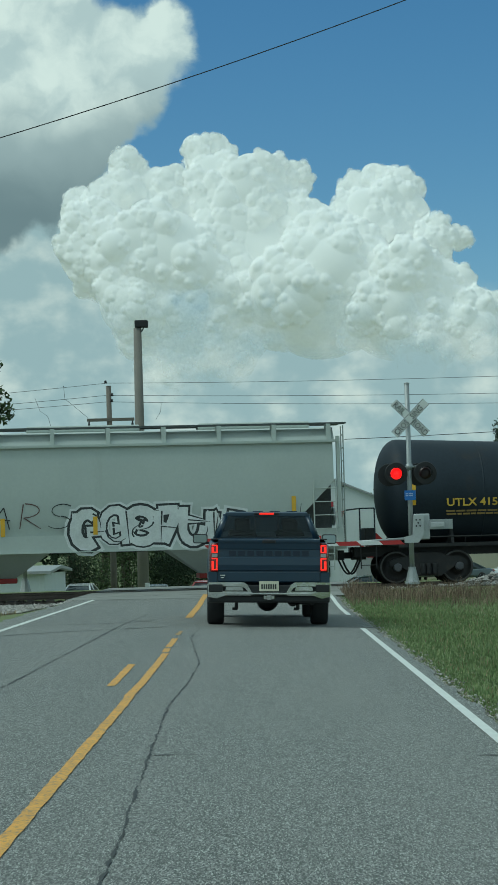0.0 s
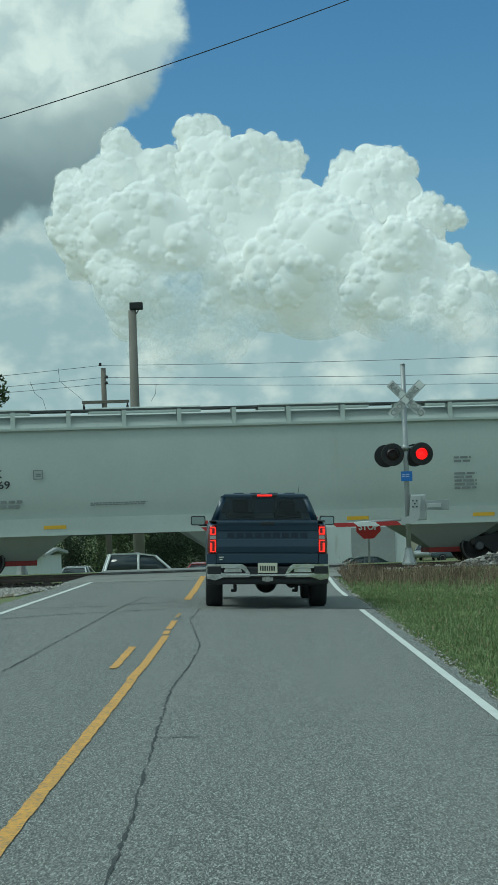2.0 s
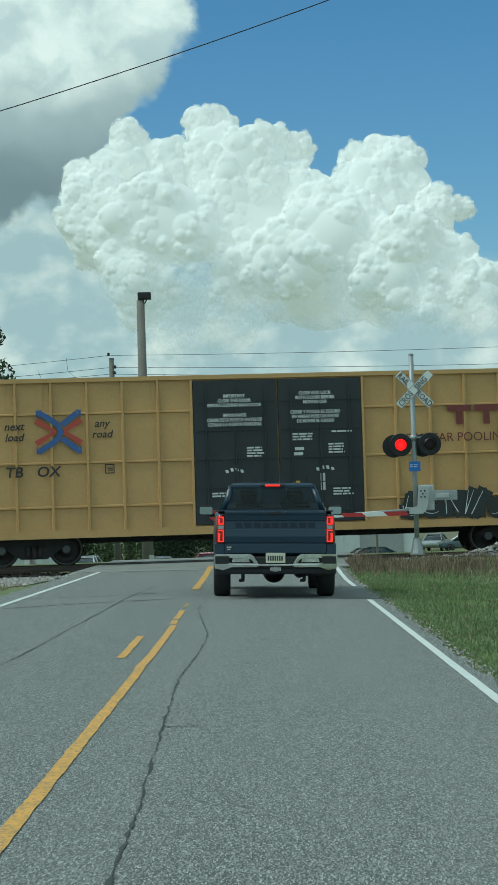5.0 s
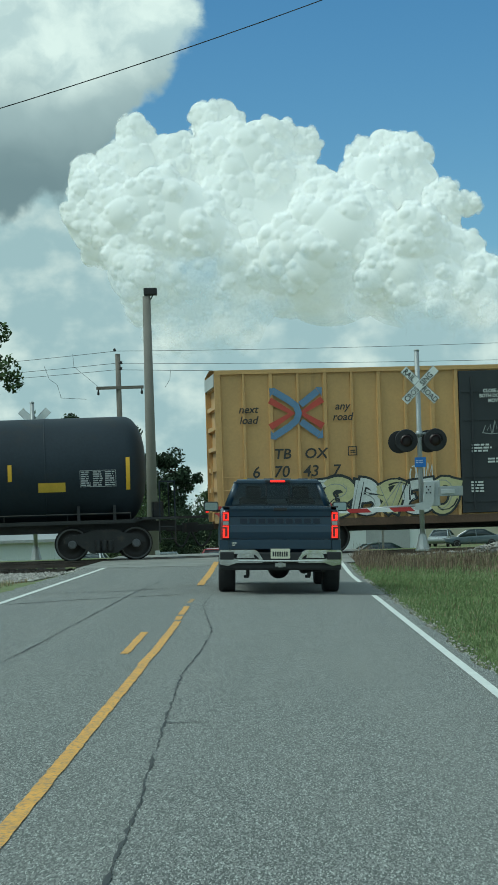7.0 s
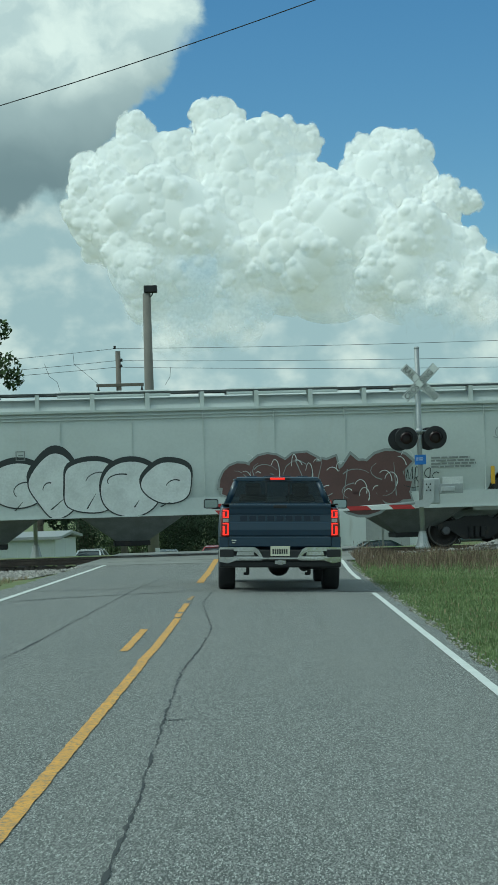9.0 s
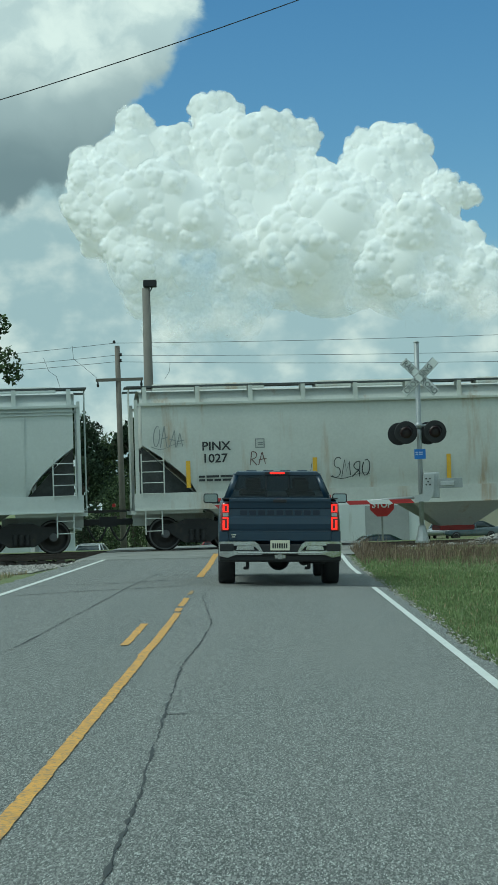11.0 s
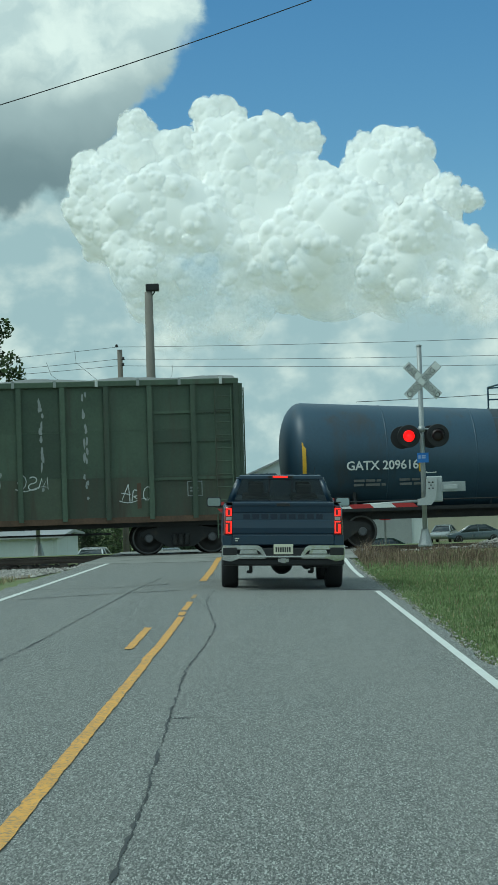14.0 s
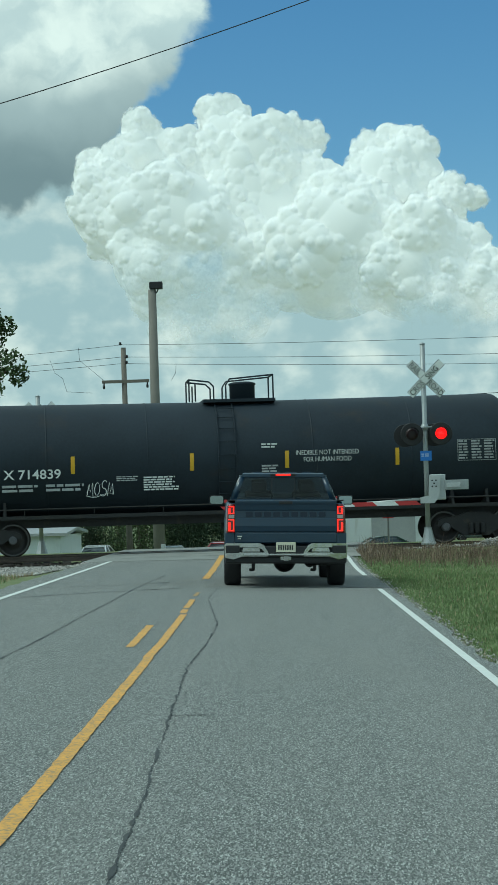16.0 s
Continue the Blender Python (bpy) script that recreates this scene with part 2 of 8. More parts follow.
# ---- materials ----
def mat(name, color, rough=0.6, metal=0.0, spread=0.12, scale=3.0, fine=40.0, bump=0.0, dirt=None, dirt_amount=0.0, dirt_scale=1.2,
        emit=None, power=0.0, coat=0.0, streak=False, flake=0.0, rnd=0.0, alpha=None):
    """A painted or natural surface with variation at two scales, stains of a second colour, fine relief."""
    m = bpy.data.materials.new(name)
    m.use_nodes = True
    nt = m.node_tree
    b = nt.nodes["Principled BSDF"]
    pos = nd(nt, "ShaderNodeTexCoord").outputs["Object"]
    if streak:
        pos2 = nd(nt, "ShaderNodeVectorMath", {0: pos, 1: (1.0, 1.0, 0.12)}, operation="MULTIPLY").outputs[0]
    else:
        pos2 = pos
    big = nd(nt, "ShaderNodeTexNoise", {"Vector": pos, "Scale": scale, "Detail": 4.0, "Roughness": 0.6}).outputs["Fac"]
    small = nd(nt, "ShaderNodeTexNoise", {"Vector": pos, "Scale": fine, "Detail": 3.0, "Roughness": 0.6}).outputs["Fac"]
    v = m_(nt, "ADD", m_(nt, "MULTIPLY", big, 0.6), m_(nt, "MULTIPLY", small, 0.4))
    f = smooth(nt, v, 0.3, 0.7, 1.0 - spread, 1.0 + spread)
    if rnd:
        f = m_(nt, "MULTIPLY", f, smooth(nt, nd(nt, "ShaderNodeObjectInfo").outputs["Random"], 0.0, 1.0, 1 - rnd, 1 + rnd))
    if flake:
        f = m_(nt, "MULTIPLY", f, smooth(nt, nd(nt, "ShaderNodeNewGeometry").outputs["Random Per Island"], 0.0, 1.0, 1 - flake, 1 + flake))
    c = nd(nt, "ShaderNodeVectorMath", {0: tuple(color), "Scale": f}, operation="SCALE").outputs[0]
    if dirt:
        st = nd(nt, "ShaderNodeTexNoise", {"Vector": pos2, "Scale": dirt_scale, "Detail": 7.0, "Roughness": 0.65}).outputs["Fac"]
        c = mixc(nt, smooth(nt, st, 0.66 - dirt_amount * 0.4, 0.80 - dirt_amount * 0.2, 0.0, min(1.0, 0.5 + dirt_amount)), c, dirt)
    nt.links.new(c, b.inputs["Base Color"])
    nt.links.new(smooth(nt, v, 0.3, 0.7, max(0.02, rough - 0.07), min(1.0, rough + 0.07)), b.inputs["Roughness"])
    b.inputs["Metallic"].default_value = metal
    b.inputs["Coat Weight"].default_value = coat
    b.inputs["Coat Roughness"].default_value = 0.05
    if bump:
        nt.links.new(nd(nt, "ShaderNodeBump", {"Strength": 0.6, "Distance": bump, "Height": v}).outputs[0], b.inputs["Normal"])
    if emit:
        b.inputs["Emission Color"].default_value = (*emit, 1)
        b.inputs["Emission Strength"].default_value = power
    return m


def glass_mat(name, color, rough=0.03):
    m = bpy.data.materials.new(name)
    m.use_nodes = True
    b = m.node_tree.nodes["Principled BSDF"]
    b.inputs["Base Color"].default_value = (*color, 1)
    b.inputs["Roughness"].default_value = rough
    b.inputs["Transmission Weight"].default_value = 0.9
    b.inputs["IOR"].default_value = 1.25
    return m


# ---- mesh tools ----
def box(bm, x0, x1, y0, y1, z0, z1, bevel=0.0):
    vs = [bm.verts.new((x, y, z)) for x in (x0, x1) for y in (y0, y1) for z in (z0, z1)]
    fs = [bm.faces.new([vs[i] for i in q]) for q in ((0, 1, 3, 2), (4, 6, 7, 5), (0, 4, 5, 1), (2, 3, 7, 6), (0, 2, 6, 4), (1, 5, 7, 3))]
    if bevel:
        bmesh.ops.bevel(bm, geom=list({e for f in fs for e in f.edges}), offset=bevel, segments=2, affect="EDGES", profile=0.5)
    return bm


def rod(bm, a, b, r, r2=None, seg=8, cap=True):
    """A round bar from a to b."""
    a, b = Vector(a), Vector(b)
    q = (b - a).to_track_quat("Z", "Y")
    r2 = r if r2 is None else r2
    rings = []
    for c, rr in ((a, r), (b, r2)):
        rings.append([bm.verts.new(c + q @ Vector((rr * math.cos(2 * math.pi * i / seg), rr * math.sin(2 * math.pi * i / seg), 0))) for i in range(seg)])
    for i in range(seg):
        j = (i + 1) % seg
        f = bm.faces.new((rings[0][i], rings[0][j], rings[1][j], rings[1][i]))
        f.smooth = seg > 6
    if cap:
        bm.faces.new(rings[0][::-1])
        bm.faces.new(rings[1])
    return bm


def pipe(bm, pts, r, seg=6):
    for a, b in zip(pts, pts[1:]):
        rod(bm, a, b, r, seg=seg)
    return bm


def lathe(bm, prof, axis="y", seg=24, at=(0, 0, 0), smooth_=True):
    """A turned body: prof is (along, radius)."""
    rings = []
    for u, r in prof:
        ring = []
        for i in range(seg):
            a = 2 * math.pi * i / seg
            p = {"y": (r * math.cos(a), u, r * math.sin(a)), "x": (u, r * math.cos(a), r * math.sin(a)), "z": (r * math.cos(a), r * math.sin(a), u)}[axis]
            ring.append(bm.verts.new((p[0] + at[0], p[1] + at[1], p[2] + at[2])))
        rings.append(ring)
    for A, B in zip(rings, rings[1:]):
        for i in range(seg):
            j = (i + 1) % seg
            f = bm.faces.new((A[i], A[j], B[j], B[i]))
            f.smooth = smooth_
    bm.faces.new(rings[0][::-1])
    bm.faces.new(rings[-1])
    return bm


def slab(bm, poly, y0, y1, plane="xz"):
    """A plate of the outline poly, between two depths."""
    def at(p, d):
        return {"xz": (p[0], d, p[1]), "yz": (d, p[0], p[1]), "xy": (p[0], p[1], d)}[plane]
    A = [bm.verts.new(at(p, y0)) for p in poly]
    B = [bm.verts.new(at(p, y1)) for p in poly]
    n = len(poly)
    bm.faces.new(A)
    bm.faces.new(B[::-1])
    for i in range(n):
        j = (i + 1) % n
        bm.faces.new((A[j], A[i], B[i], B[j]))
    return bm


def part(name, bm, material, parent=None, label="", bevel=0.0, m=None):
    if bevel:
        bmesh.ops.bevel(bm, geom=[e for e in bm.edges if len(e.link_faces) == 2 and e.calc_face_angle(0) > 0.5], offset=bevel, segments=2, affect="EDGES")
    bmesh.ops.recalc_face_normals(bm, faces=bm.faces)
    me = bpy.data.meshes.new(name)
    bm.to_mesh(me)
    bm.free()
    me.materials.append(material)
    ob = new(name, me)
    if parent:
        ob.parent = parent
    if m is not None:
        ob.matrix_basis = m
    if label:
        tagged(ob, label)
    return ob


def raw(name, verts, faces, material, parent=None, smooth_=False):
    me = bpy.data.meshes.new(name)
    me.from_pydata([tuple(v) for v in verts], [], [tuple(f) for f in faces])
    me.materials.append(material)
    if smooth_:
        me.polygons.foreach_set("use_smooth", [True] * len(me.polygons))
    ob = new(name, me)
    if parent:
        ob.parent = parent
    return ob


def B():
    return bmesh.new()


def thing(name, m, label, category, group=""):
    ob = new(name)
    ob.empty_display_size = 0.3
    ob.matrix_basis = m
    return tagged(ob, label, category, group)


def lettering(name, words, size, at, material, parent, wide=1.0, lean=0.0, turn=0.0, align="LEFT", bold=0.0, label=""):
    """Painted letters on the near side of a thing (facing -y), lower left or centre at a point."""
    cu = bpy.data.curves.new(name, "FONT")
    cu.body, cu.size, cu.align_x, cu.extrude, cu.shear, cu.offset, cu.resolution_u = words, size, align, 0.002, lean, bold, 3
    tmp = bpy.data.objects.new("tmp", cu)
    me = bpy.data.meshes.new_from_object(tmp)
    bpy.data.objects.remove(tmp)
    me.transform(Matrix.Translation(at) @ Matrix.Rotation(radians(turn), 4, "Y") @ Matrix.Rotation(radians(90), 4, "X") @ Matrix.Diagonal((wide, 1, 1, 1)))
    me.materials.clear()
    me.materials.append(material)
    ob = new(name, me)
    ob.parent = parent
    if label:
        tagged(ob, label)
    return ob


def bars(name, x, z, w, rows, h, material, parent, y, seed=1, broken=True, label=""):
    """Lines of small writing as plain bars."""
    rnd = random.Random(seed)
    bm = B()
    for i in range(rows):
        zz, xx = z - i * h * 1.7, x
        end = x + w * (rnd.uniform(0.75, 1.0) if broken else 1.0)
        while xx < end:
            ww = rnd.uniform(2.0, 6.0) * h if broken else w
            box(bm, xx, min(end, xx + ww), y - 0.004, y, zz - h, zz)
            xx += ww + h * 0.7
    return tagged(part(name, bm, material, parent, label), kind="stuff")

# ---- the lie of the land ----
TURN = radians(6.5)            # the track runs a little away to the right
ALONG = Vector((math.cos(TURN), math.sin(TURN), 0))
ACROSS = Vector((-math.sin(TURN), math.cos(TURN), 0))
MID = Vector((0, 58.3, 0))     # middle of the track on the road's line
RAIL = 0.17                    # height of the rail's top


def ease(v, a, b):
    k = min(1.0, max(0.0, (v - a) / (b - a)))
    return k * k * (3 - 2 * k)


def off_track(x, y):
    """Distance beyond (+) or before (-) the middle of the track."""
    return (Vector((x, y, 0)) - MID).dot(ACROSS)


def land(x, y):
    """Height of the ground: a road that leans to the right, rises to the crossing and falls away behind it."""
    d = off_track(x, y)
    k = ease(d, -16, -4)
    h = -0.0297 * x * (1 - k) + 0.13 * k
    far = ease(d, 5.0, 20.0)
    h = h * (1 - far) - 1.95 * far
    if x > 2.2:                # the verge dips and the ballast shoulder swells
        h -= 0.10 * ease(x, 2.2, 5.0) * (1 - k)
    return h


def bed(x, y):
    """The ground off the road: as land(), with the ballast bed under the track."""
    h = land(x, y)
    d = abs(off_track(x, y))
    road = -4.6 < x < 2.5
    drop = 0.24 * ease(-d, -4.5, -2.2)
    if x < -4.6 and y < 59:    # the ballast lies low before the rails
        drop = max(drop, 0.27 * ease(off_track(x, y), -20, -9) * ease(-x, 4.6, 5.4))
    if not road:
        h -= drop
    return h


def sheet(name, xs, ys, fn, material, lift=0.0, kind="structure", label=""):
    verts = [(x, y, fn(x, y) + lift) for y in ys for x in xs]
    n = len(xs)
    faces = [(j * n + i, j * n + i + 1, (j + 1) * n + i + 1, (j + 1) * n + i) for j in range(len(ys) - 1) for i in range(n - 1)]
    ob = raw(name, verts, faces, material, smooth_=True)
    return tagged(ob, label, "", "", kind)


def steps(*runs):
    out = []
    for a, b, n in runs:
        out += list(np.linspace(a, b, n, endpoint=False))
    return [float(v) for v in out] + [float(runs[-1][1])]


def asphalt_mat():
    """Worn chip-seal: pale stones in dark binder, with wheel-track wear and stains."""
    m = bpy.data.materials.new("chip_seal")
    m.use_nodes = True
    nt = m.node_tree
    b = nt.nodes["Principled BSDF"]
    pos = nd(nt, "ShaderNodeTexCoord").outputs["Object"]
    pos = nd(nt, "ShaderNodeVectorMath", {0: pos, 1: (1.0, 0.22, 1.0)}, operation="MULTIPLY").outputs[0]
    stone = nd(nt, "ShaderNodeTexVoronoi", {"Vector": pos, "Scale": 175.0}, feature="F1")
    tone = nd(nt, "ShaderNodeSeparateColor", {0: stone.outputs["Color"]}).outputs[0]
    grit = nd(nt, "ShaderNodeTexNoise", {"Vector": pos, "Scale": 100.0, "Detail": 4.0, "Roughness": 0.75}).outputs["Fac"]
    patch = nd(nt, "ShaderNodeTexNoise", {"Vector": pos, "Scale": 0.35, "Detail": 6.0, "Roughness": 0.6}).outputs["Fac"]
    v = m_(nt, "ADD", m_(nt, "MULTIPLY", smooth(nt, tone, 0.0, 1.0), 0.55), m_(nt, "MULTIPLY", smooth(nt, grit, 0.3, 0.7), 0.45))
    c = mixc(nt, smooth(nt, v, 0.22, 0.90), (0.06, 0.065, 0.061), (0.285, 0.29, 0.268))
    c = mixc(nt, smooth(nt, nd(nt, "ShaderNodeSeparateColor", {0: stone.outputs["Color"]}).outputs[1], 0.88, 0.93, 0.0, 0.8), c, (0.52, 0.53, 0.49))
    c = mixc(nt, smooth(nt, patch, 0.35, 0.7, 0.0, 0.35), c, (0.22, 0.222, 0.20))
    # paler lines where the wheels run
    x = nd(nt, "ShaderNodeSeparateXYZ", {0: pos}).outputs[0]
    w = m_(nt, "ADD", m_(nt, "MULTIPLY", m_(nt, "COSINE", m_(nt, "MULTIPLY", m_(nt, "SUBTRACT", x, 0.95), 3.6)), 0.5), 0.5)
    c = mixc(nt, m_(nt, "MULTIPLY", m_(nt, "MULTIPLY", w, w), 0.14), c, (0.24, 0.24, 0.22))
    nt.links.new(c, b.inputs["Base Color"])
    b.inputs["Roughness"].default_value = 0.85
    nt.links.new(nd(nt, "ShaderNodeBump", {"Strength": 0.7, "Distance": 0.006, "Height": v}).outputs[0], b.inputs["Normal"])
    return m


def soil_mat():
    """Grass soil near the road, ballast grey towards the track, dry earth between."""
    m = bpy.data.materials.new("soil")
    m.use_nodes = True
    nt = m.node_tree
    b = nt.nodes["Principled BSDF"]
    pos = nd(nt, "ShaderNodeTexCoord").outputs["Object"]
    n1 = nd(nt, "ShaderNodeTexNoise", {"Vector": pos, "Scale": 1.3, "Detail": 6.0, "Roughness": 0.65}).outputs["Fac"]
    n2 = nd(nt, "ShaderNodeTexNoise", {"Vector": pos, "Scale": 14.0, "Detail": 4.0, "Roughness": 0.7}).outputs["Fac"]
    c = mixc(nt, smooth(nt, n1, 0.4, 0.65), (0.12, 0.17, 0.055), (0.18, 0.19, 0.085))
    c = mixc(nt, smooth(nt, n2, 0.45, 0.75, 0.0, 0.6), c, (0.24, 0.21, 0.155))
    nt.links.new(c, b.inputs["Base Color"])
    b.inputs["Roughness"].default_value = 0.95
    nt.links.new(nd(nt, "ShaderNodeBump", {"Strength": 0.8, "Distance": 0.03, "Height": n2}).outputs[0], b.inputs["Normal"])
    return m


ASPHALT = asphalt_mat()
SOIL = soil_mat()
PALE_ASPHALT = mat("weathered_asphalt", (0.23, 0.235, 0.215), 0.85, spread=0.22, scale=1.4, fine=60, bump=0.004, dirt=(0.10, 0.105, 0.10), dirt_amount=0.35, dirt_scale=0.9)
TAR = mat("crack_tar", (0.035, 0.037, 0.036), 0.7, spread=0.3, fine=30)
YELLOW_LINE = mat("worn_yellow_paint", (0.66, 0.34, 0.06), 0.75, spread=0.16, scale=5, fine=60, bump=0.002, dirt=(0.17, 0.16, 0.12), dirt_amount=0.52, dirt_scale=42.0)
FADED_LINE = mat("faded_yellow_paint", (0.42, 0.25, 0.07), 0.8, spread=0.2, scale=5, fine=60, dirt=(0.2, 0.2, 0.18), dirt_amount=0.6, dirt_scale=20.0)
WHITE_LINE = mat("worn_white_paint", (0.62, 0.64, 0.60), 0.75, spread=0.1, scale=5, fine=60, bump=0.002, dirt=(0.24, 0.24, 0.22), dirt_amount=0.2, dirt_scale=9.0)
GRAVEL_MAT = mat("ballast_stone", (0.30, 0.285, 0.26), 0.9, spread=0.2, scale=3, fine=30, flake=0.45)
STEEL = mat("rail_steel", (0.10, 0.075, 0.06), 0.55, 0.3, spread=0.3, scale=2, fine=20)
TIE = mat("creosote_timber_and_shade", (0.06, 0.05, 0.042), 0.9, spread=0.3, scale=5, fine=40, rnd=0.25)

ground = sheet("ground", steps((-900, -60, 10), (-60, -14, 16), (-14, 14, 57), (14, 60, 16), (60, 900, 11)),
               steps((-60, 3, 8), (3, 100, 98), (100, 200, 20), (200, 2500, 14)), bed, SOIL, -0.012, label="grass and earth ground that falls away behind the railway")


def strip(name, pts, width, material, lift, parent=None, seed=0, rag=0.0, label="", step=0.12):
    """A painted or tarred line that lies on the road."""
    rnd = random.Random(seed)
    verts, faces = [], []
    fine = []
    for (x0, y0), (x1, y1) in zip(pts, pts[1:]):
        n = max(1, int(math.hypot(x1 - x0, y1 - y0) / step))
        fine += [(x0 + (x1 - x0) * i / n, y0 + (y1 - y0) * i / n) for i in range(n)]
    fine.append(pts[-1])
    for i, (x, y) in enumerate(fine):
        a, b = fine[max(0, i - 1)], fine[min(len(fine) - 1, i + 1)]
        d = Vector((b[0] - a[0], b[1] - a[1], 0)).normalized()
        s = Vector((d.y, -d.x, 0)) * width / 2
        for k in (-1, 1):
            px, py = x + k * s.x + rnd.uniform(-rag, rag), y + k * s.y + rnd.uniform(-rag, rag)
            verts.append((px, py, land(px, py) + lift))
    for i in range(len(fine) - 1):
        faces.append((2 * i, 2 * i + 1, 2 * i + 3, 2 * i + 2))
    ob = raw(name, verts, faces, material, parent)
    if label:
        tagged(ob, label)
    return ob


def make_road():
    rnd = random.Random(4)
    xs, ys = steps((-4.55, 1.80, 14)), steps((-12, 62, 149))
    verts, faces, n = [], [], len(xs)
    for y in ys:
        r = rnd.uniform(-0.04, 0.04)
        for i, x in enumerate(xs):
            xx = x + (r if i == n - 1 else rnd.uniform(-0.06, 0.06) if i == 0 else 0)
            verts.append((xx, y, land(xx, y) + 0.02))
    faces = [(j * n + i, j * n + i + 1, (j + 1) * n + i + 1, (j + 1) * n + i) for j in range(len(ys) - 1) for i in range(n - 1)]
    road = tagged(raw("road", verts, faces, ASPHALT, smooth_=True), "grey chip-seal two-lane road with cracks", "", "", "structure")
    # paler, patched asphalt at the crossing
    xs2, ys2 = steps((-4.75, 2.6, 15)), steps((49.5, 64, 30))
    verts = [(x, y + 0.113 * x, land(x, y + 0.113 * x) + 0.026) for y in ys2 for x in xs2]
    n = len(xs2)
    faces = [(j * n + i, j * n + i + 1, (j + 1) * n + i + 1, (j + 1) * n + i) for j in range(len(ys2) - 1) for i in range(n - 1)]
    raw("crossing_apron", verts, faces, PALE_ASPHALT, road, True)
    strip("yellow_line", [(-1.17, -10), (-1.172, 12), (-1.175, 17.6), (-1.190, 18.2), (-1.175, 20), (-1.20, 25.2)], 0.082, YELLOW_LINE, 0.026, road, 1, 0.005, "worn solid yellow centre line")
    strip("yellow_line", [(-1.225, 25.5), (-1.23, 26.4)], 0.085, YELLOW_LINE, 0.026, road, 2, 0.008)
    strip("yellow_line", [(-1.235, 26.8), (-1.25, 29.2)], 0.08, YELLOW_LINE, 0.026, road, 12, 0.008)
    strip("yellow_line", [(-1.265, 30.3), (-1.27, 31.6)], 0.06, FADED_LINE, 0.026, road, 13, 0.02)
    strip("yellow_dash", [(-1.445, 19.4), (-1.47, 22.9)], 0.08, YELLOW_LINE, 0.026, road, 3, 0.008)
    strip("yellow_dash", [(-1.46, 6.9), (-1.46, 8.7)], 0.085, YELLOW_LINE, 0.026, road, 3, 0.008)
    strip("yellow_line", [(-1.36, 37.5), (-1.44, 52.0)], 0.13, YELLOW_LINE, 0.027, road, 5, 0.01)
    strip("edge_line", [(1.64, -10), (1.637, 15), (1.615, 33.0)], 0.085, WHITE_LINE, 0.026, road, 6, 0.002, "white edge line")
    strip("edge_line", [(1.66, 39.3), (1.67, 50.5)], 0.092, WHITE_LINE, 0.026, road, 7, 0.006)
    strip("edge_line", [(-4.06, 26), (-4.06, 50.0)], 0.10, WHITE_LINE, 0.026, road, 8, 0.006)
    return road


make_road()

# ---- the freight train ----
SPEED = 13.7
IRON = mat("grimy_iron", (0.030, 0.030, 0.030), 0.75, 0.2, spread=0.3, scale=3, fine=25, bump=0.004, dirt=(0.07, 0.055, 0.042), dirt_amount=0.3, dirt_scale=3)
WHEEL_STEEL = mat("wheel_steel", (0.035, 0.032, 0.03), 0.55, 0.4, spread=0.3, fine=30)
TREAD = mat("polished_tread", (0.12, 0.115, 0.11), 0.5, 0.6, spread=0.1)
HUB = mat("bearing_cap", (0.11, 0.11, 0.115), 0.6, 0.3, spread=0.2)
GREY_PAINT = mat("pale_grey_car_paint", (0.43, 0.47, 0.435), 0.55, spread=0.05, scale=0.7, fine=14, dirt=(0.33, 0.34, 0.30), dirt_amount=0.2, dirt_scale=1.0, streak=True)
WHITE_PAINT = mat("chalky_white_car_paint", (0.50, 0.535, 0.51), 0.6, spread=0.06, scale=0.8, fine=14, dirt=(0.40, 0.38, 0.29), dirt_amount=0.14, dirt_scale=0.8, streak=True)
STAINED_PAINT = mat("rust_stained_white_car_paint", (0.52, 0.535, 0.49), 0.6, spread=0.08, scale=0.8, fine=14, dirt=(0.36, 0.24, 0.13), dirt_amount=0.30, dirt_scale=1.6, streak=True)
YELLOW_CAR = mat("faded_yellow_car_paint", (0.50, 0.285, 0.085), 0.6, spread=0.09, scale=1.0, fine=14, dirt=(0.20, 0.12, 0.05), dirt_amount=0.22, dirt_scale=1.3, streak=True)
TAN_CAR = mat("sunbleached_tan_car_paint", (0.50, 0.305, 0.12), 0.6, spread=0.09, scale=1.0, fine=14, dirt=(0.22, 0.14, 0.06), dirt_amount=0.2, dirt_scale=1.3, streak=True)
BLACK_DOOR = mat("black_door_paint", (0.022, 0.026, 0.030), 0.55, spread=0.2, scale=1, fine=20, dirt=(0.05, 0.045, 0.04), dirt_amount=0.2)
TANK_BLACK = mat("black_tank_paint", (0.021, 0.029, 0.038), 0.6, spread=0.2, scale=0.7, fine=15, dirt=(0.035, 0.033, 0.031), dirt_amount=0.25, dirt_scale=0.9)
TANK_BLACK.node_tree.nodes["Principled BSDF"].inputs["Specular IOR Level"].default_value = 0.22
TANK_BLUE = mat("dark_blue_tank_paint", (0.028, 0.062, 0.096), 0.45, spread=0.15, scale=0.7, fine=15, dirt=(0.045, 0.042, 0.04), dirt_amount=0.3, dirt_scale=0.8, streak=True)
GREEN_PAINT = mat("faded_green_car_paint", (0.060, 0.088, 0.058), 0.6, spread=0.2, scale=1.1, fine=14, dirt=(0.06, 0.046, 0.034), dirt_amount=0.36, dirt_scale=1.2, streak=True, rnd=0.22)
GREEN_LOW = mat("rusty_green_car_paint", (0.062, 0.078, 0.052), 0.65, spread=0.2, scale=1.1, fine=14, dirt=(0.06, 0.042, 0.03), dirt_amount=0.45, dirt_scale=1.2, streak=True, rnd=0.2)
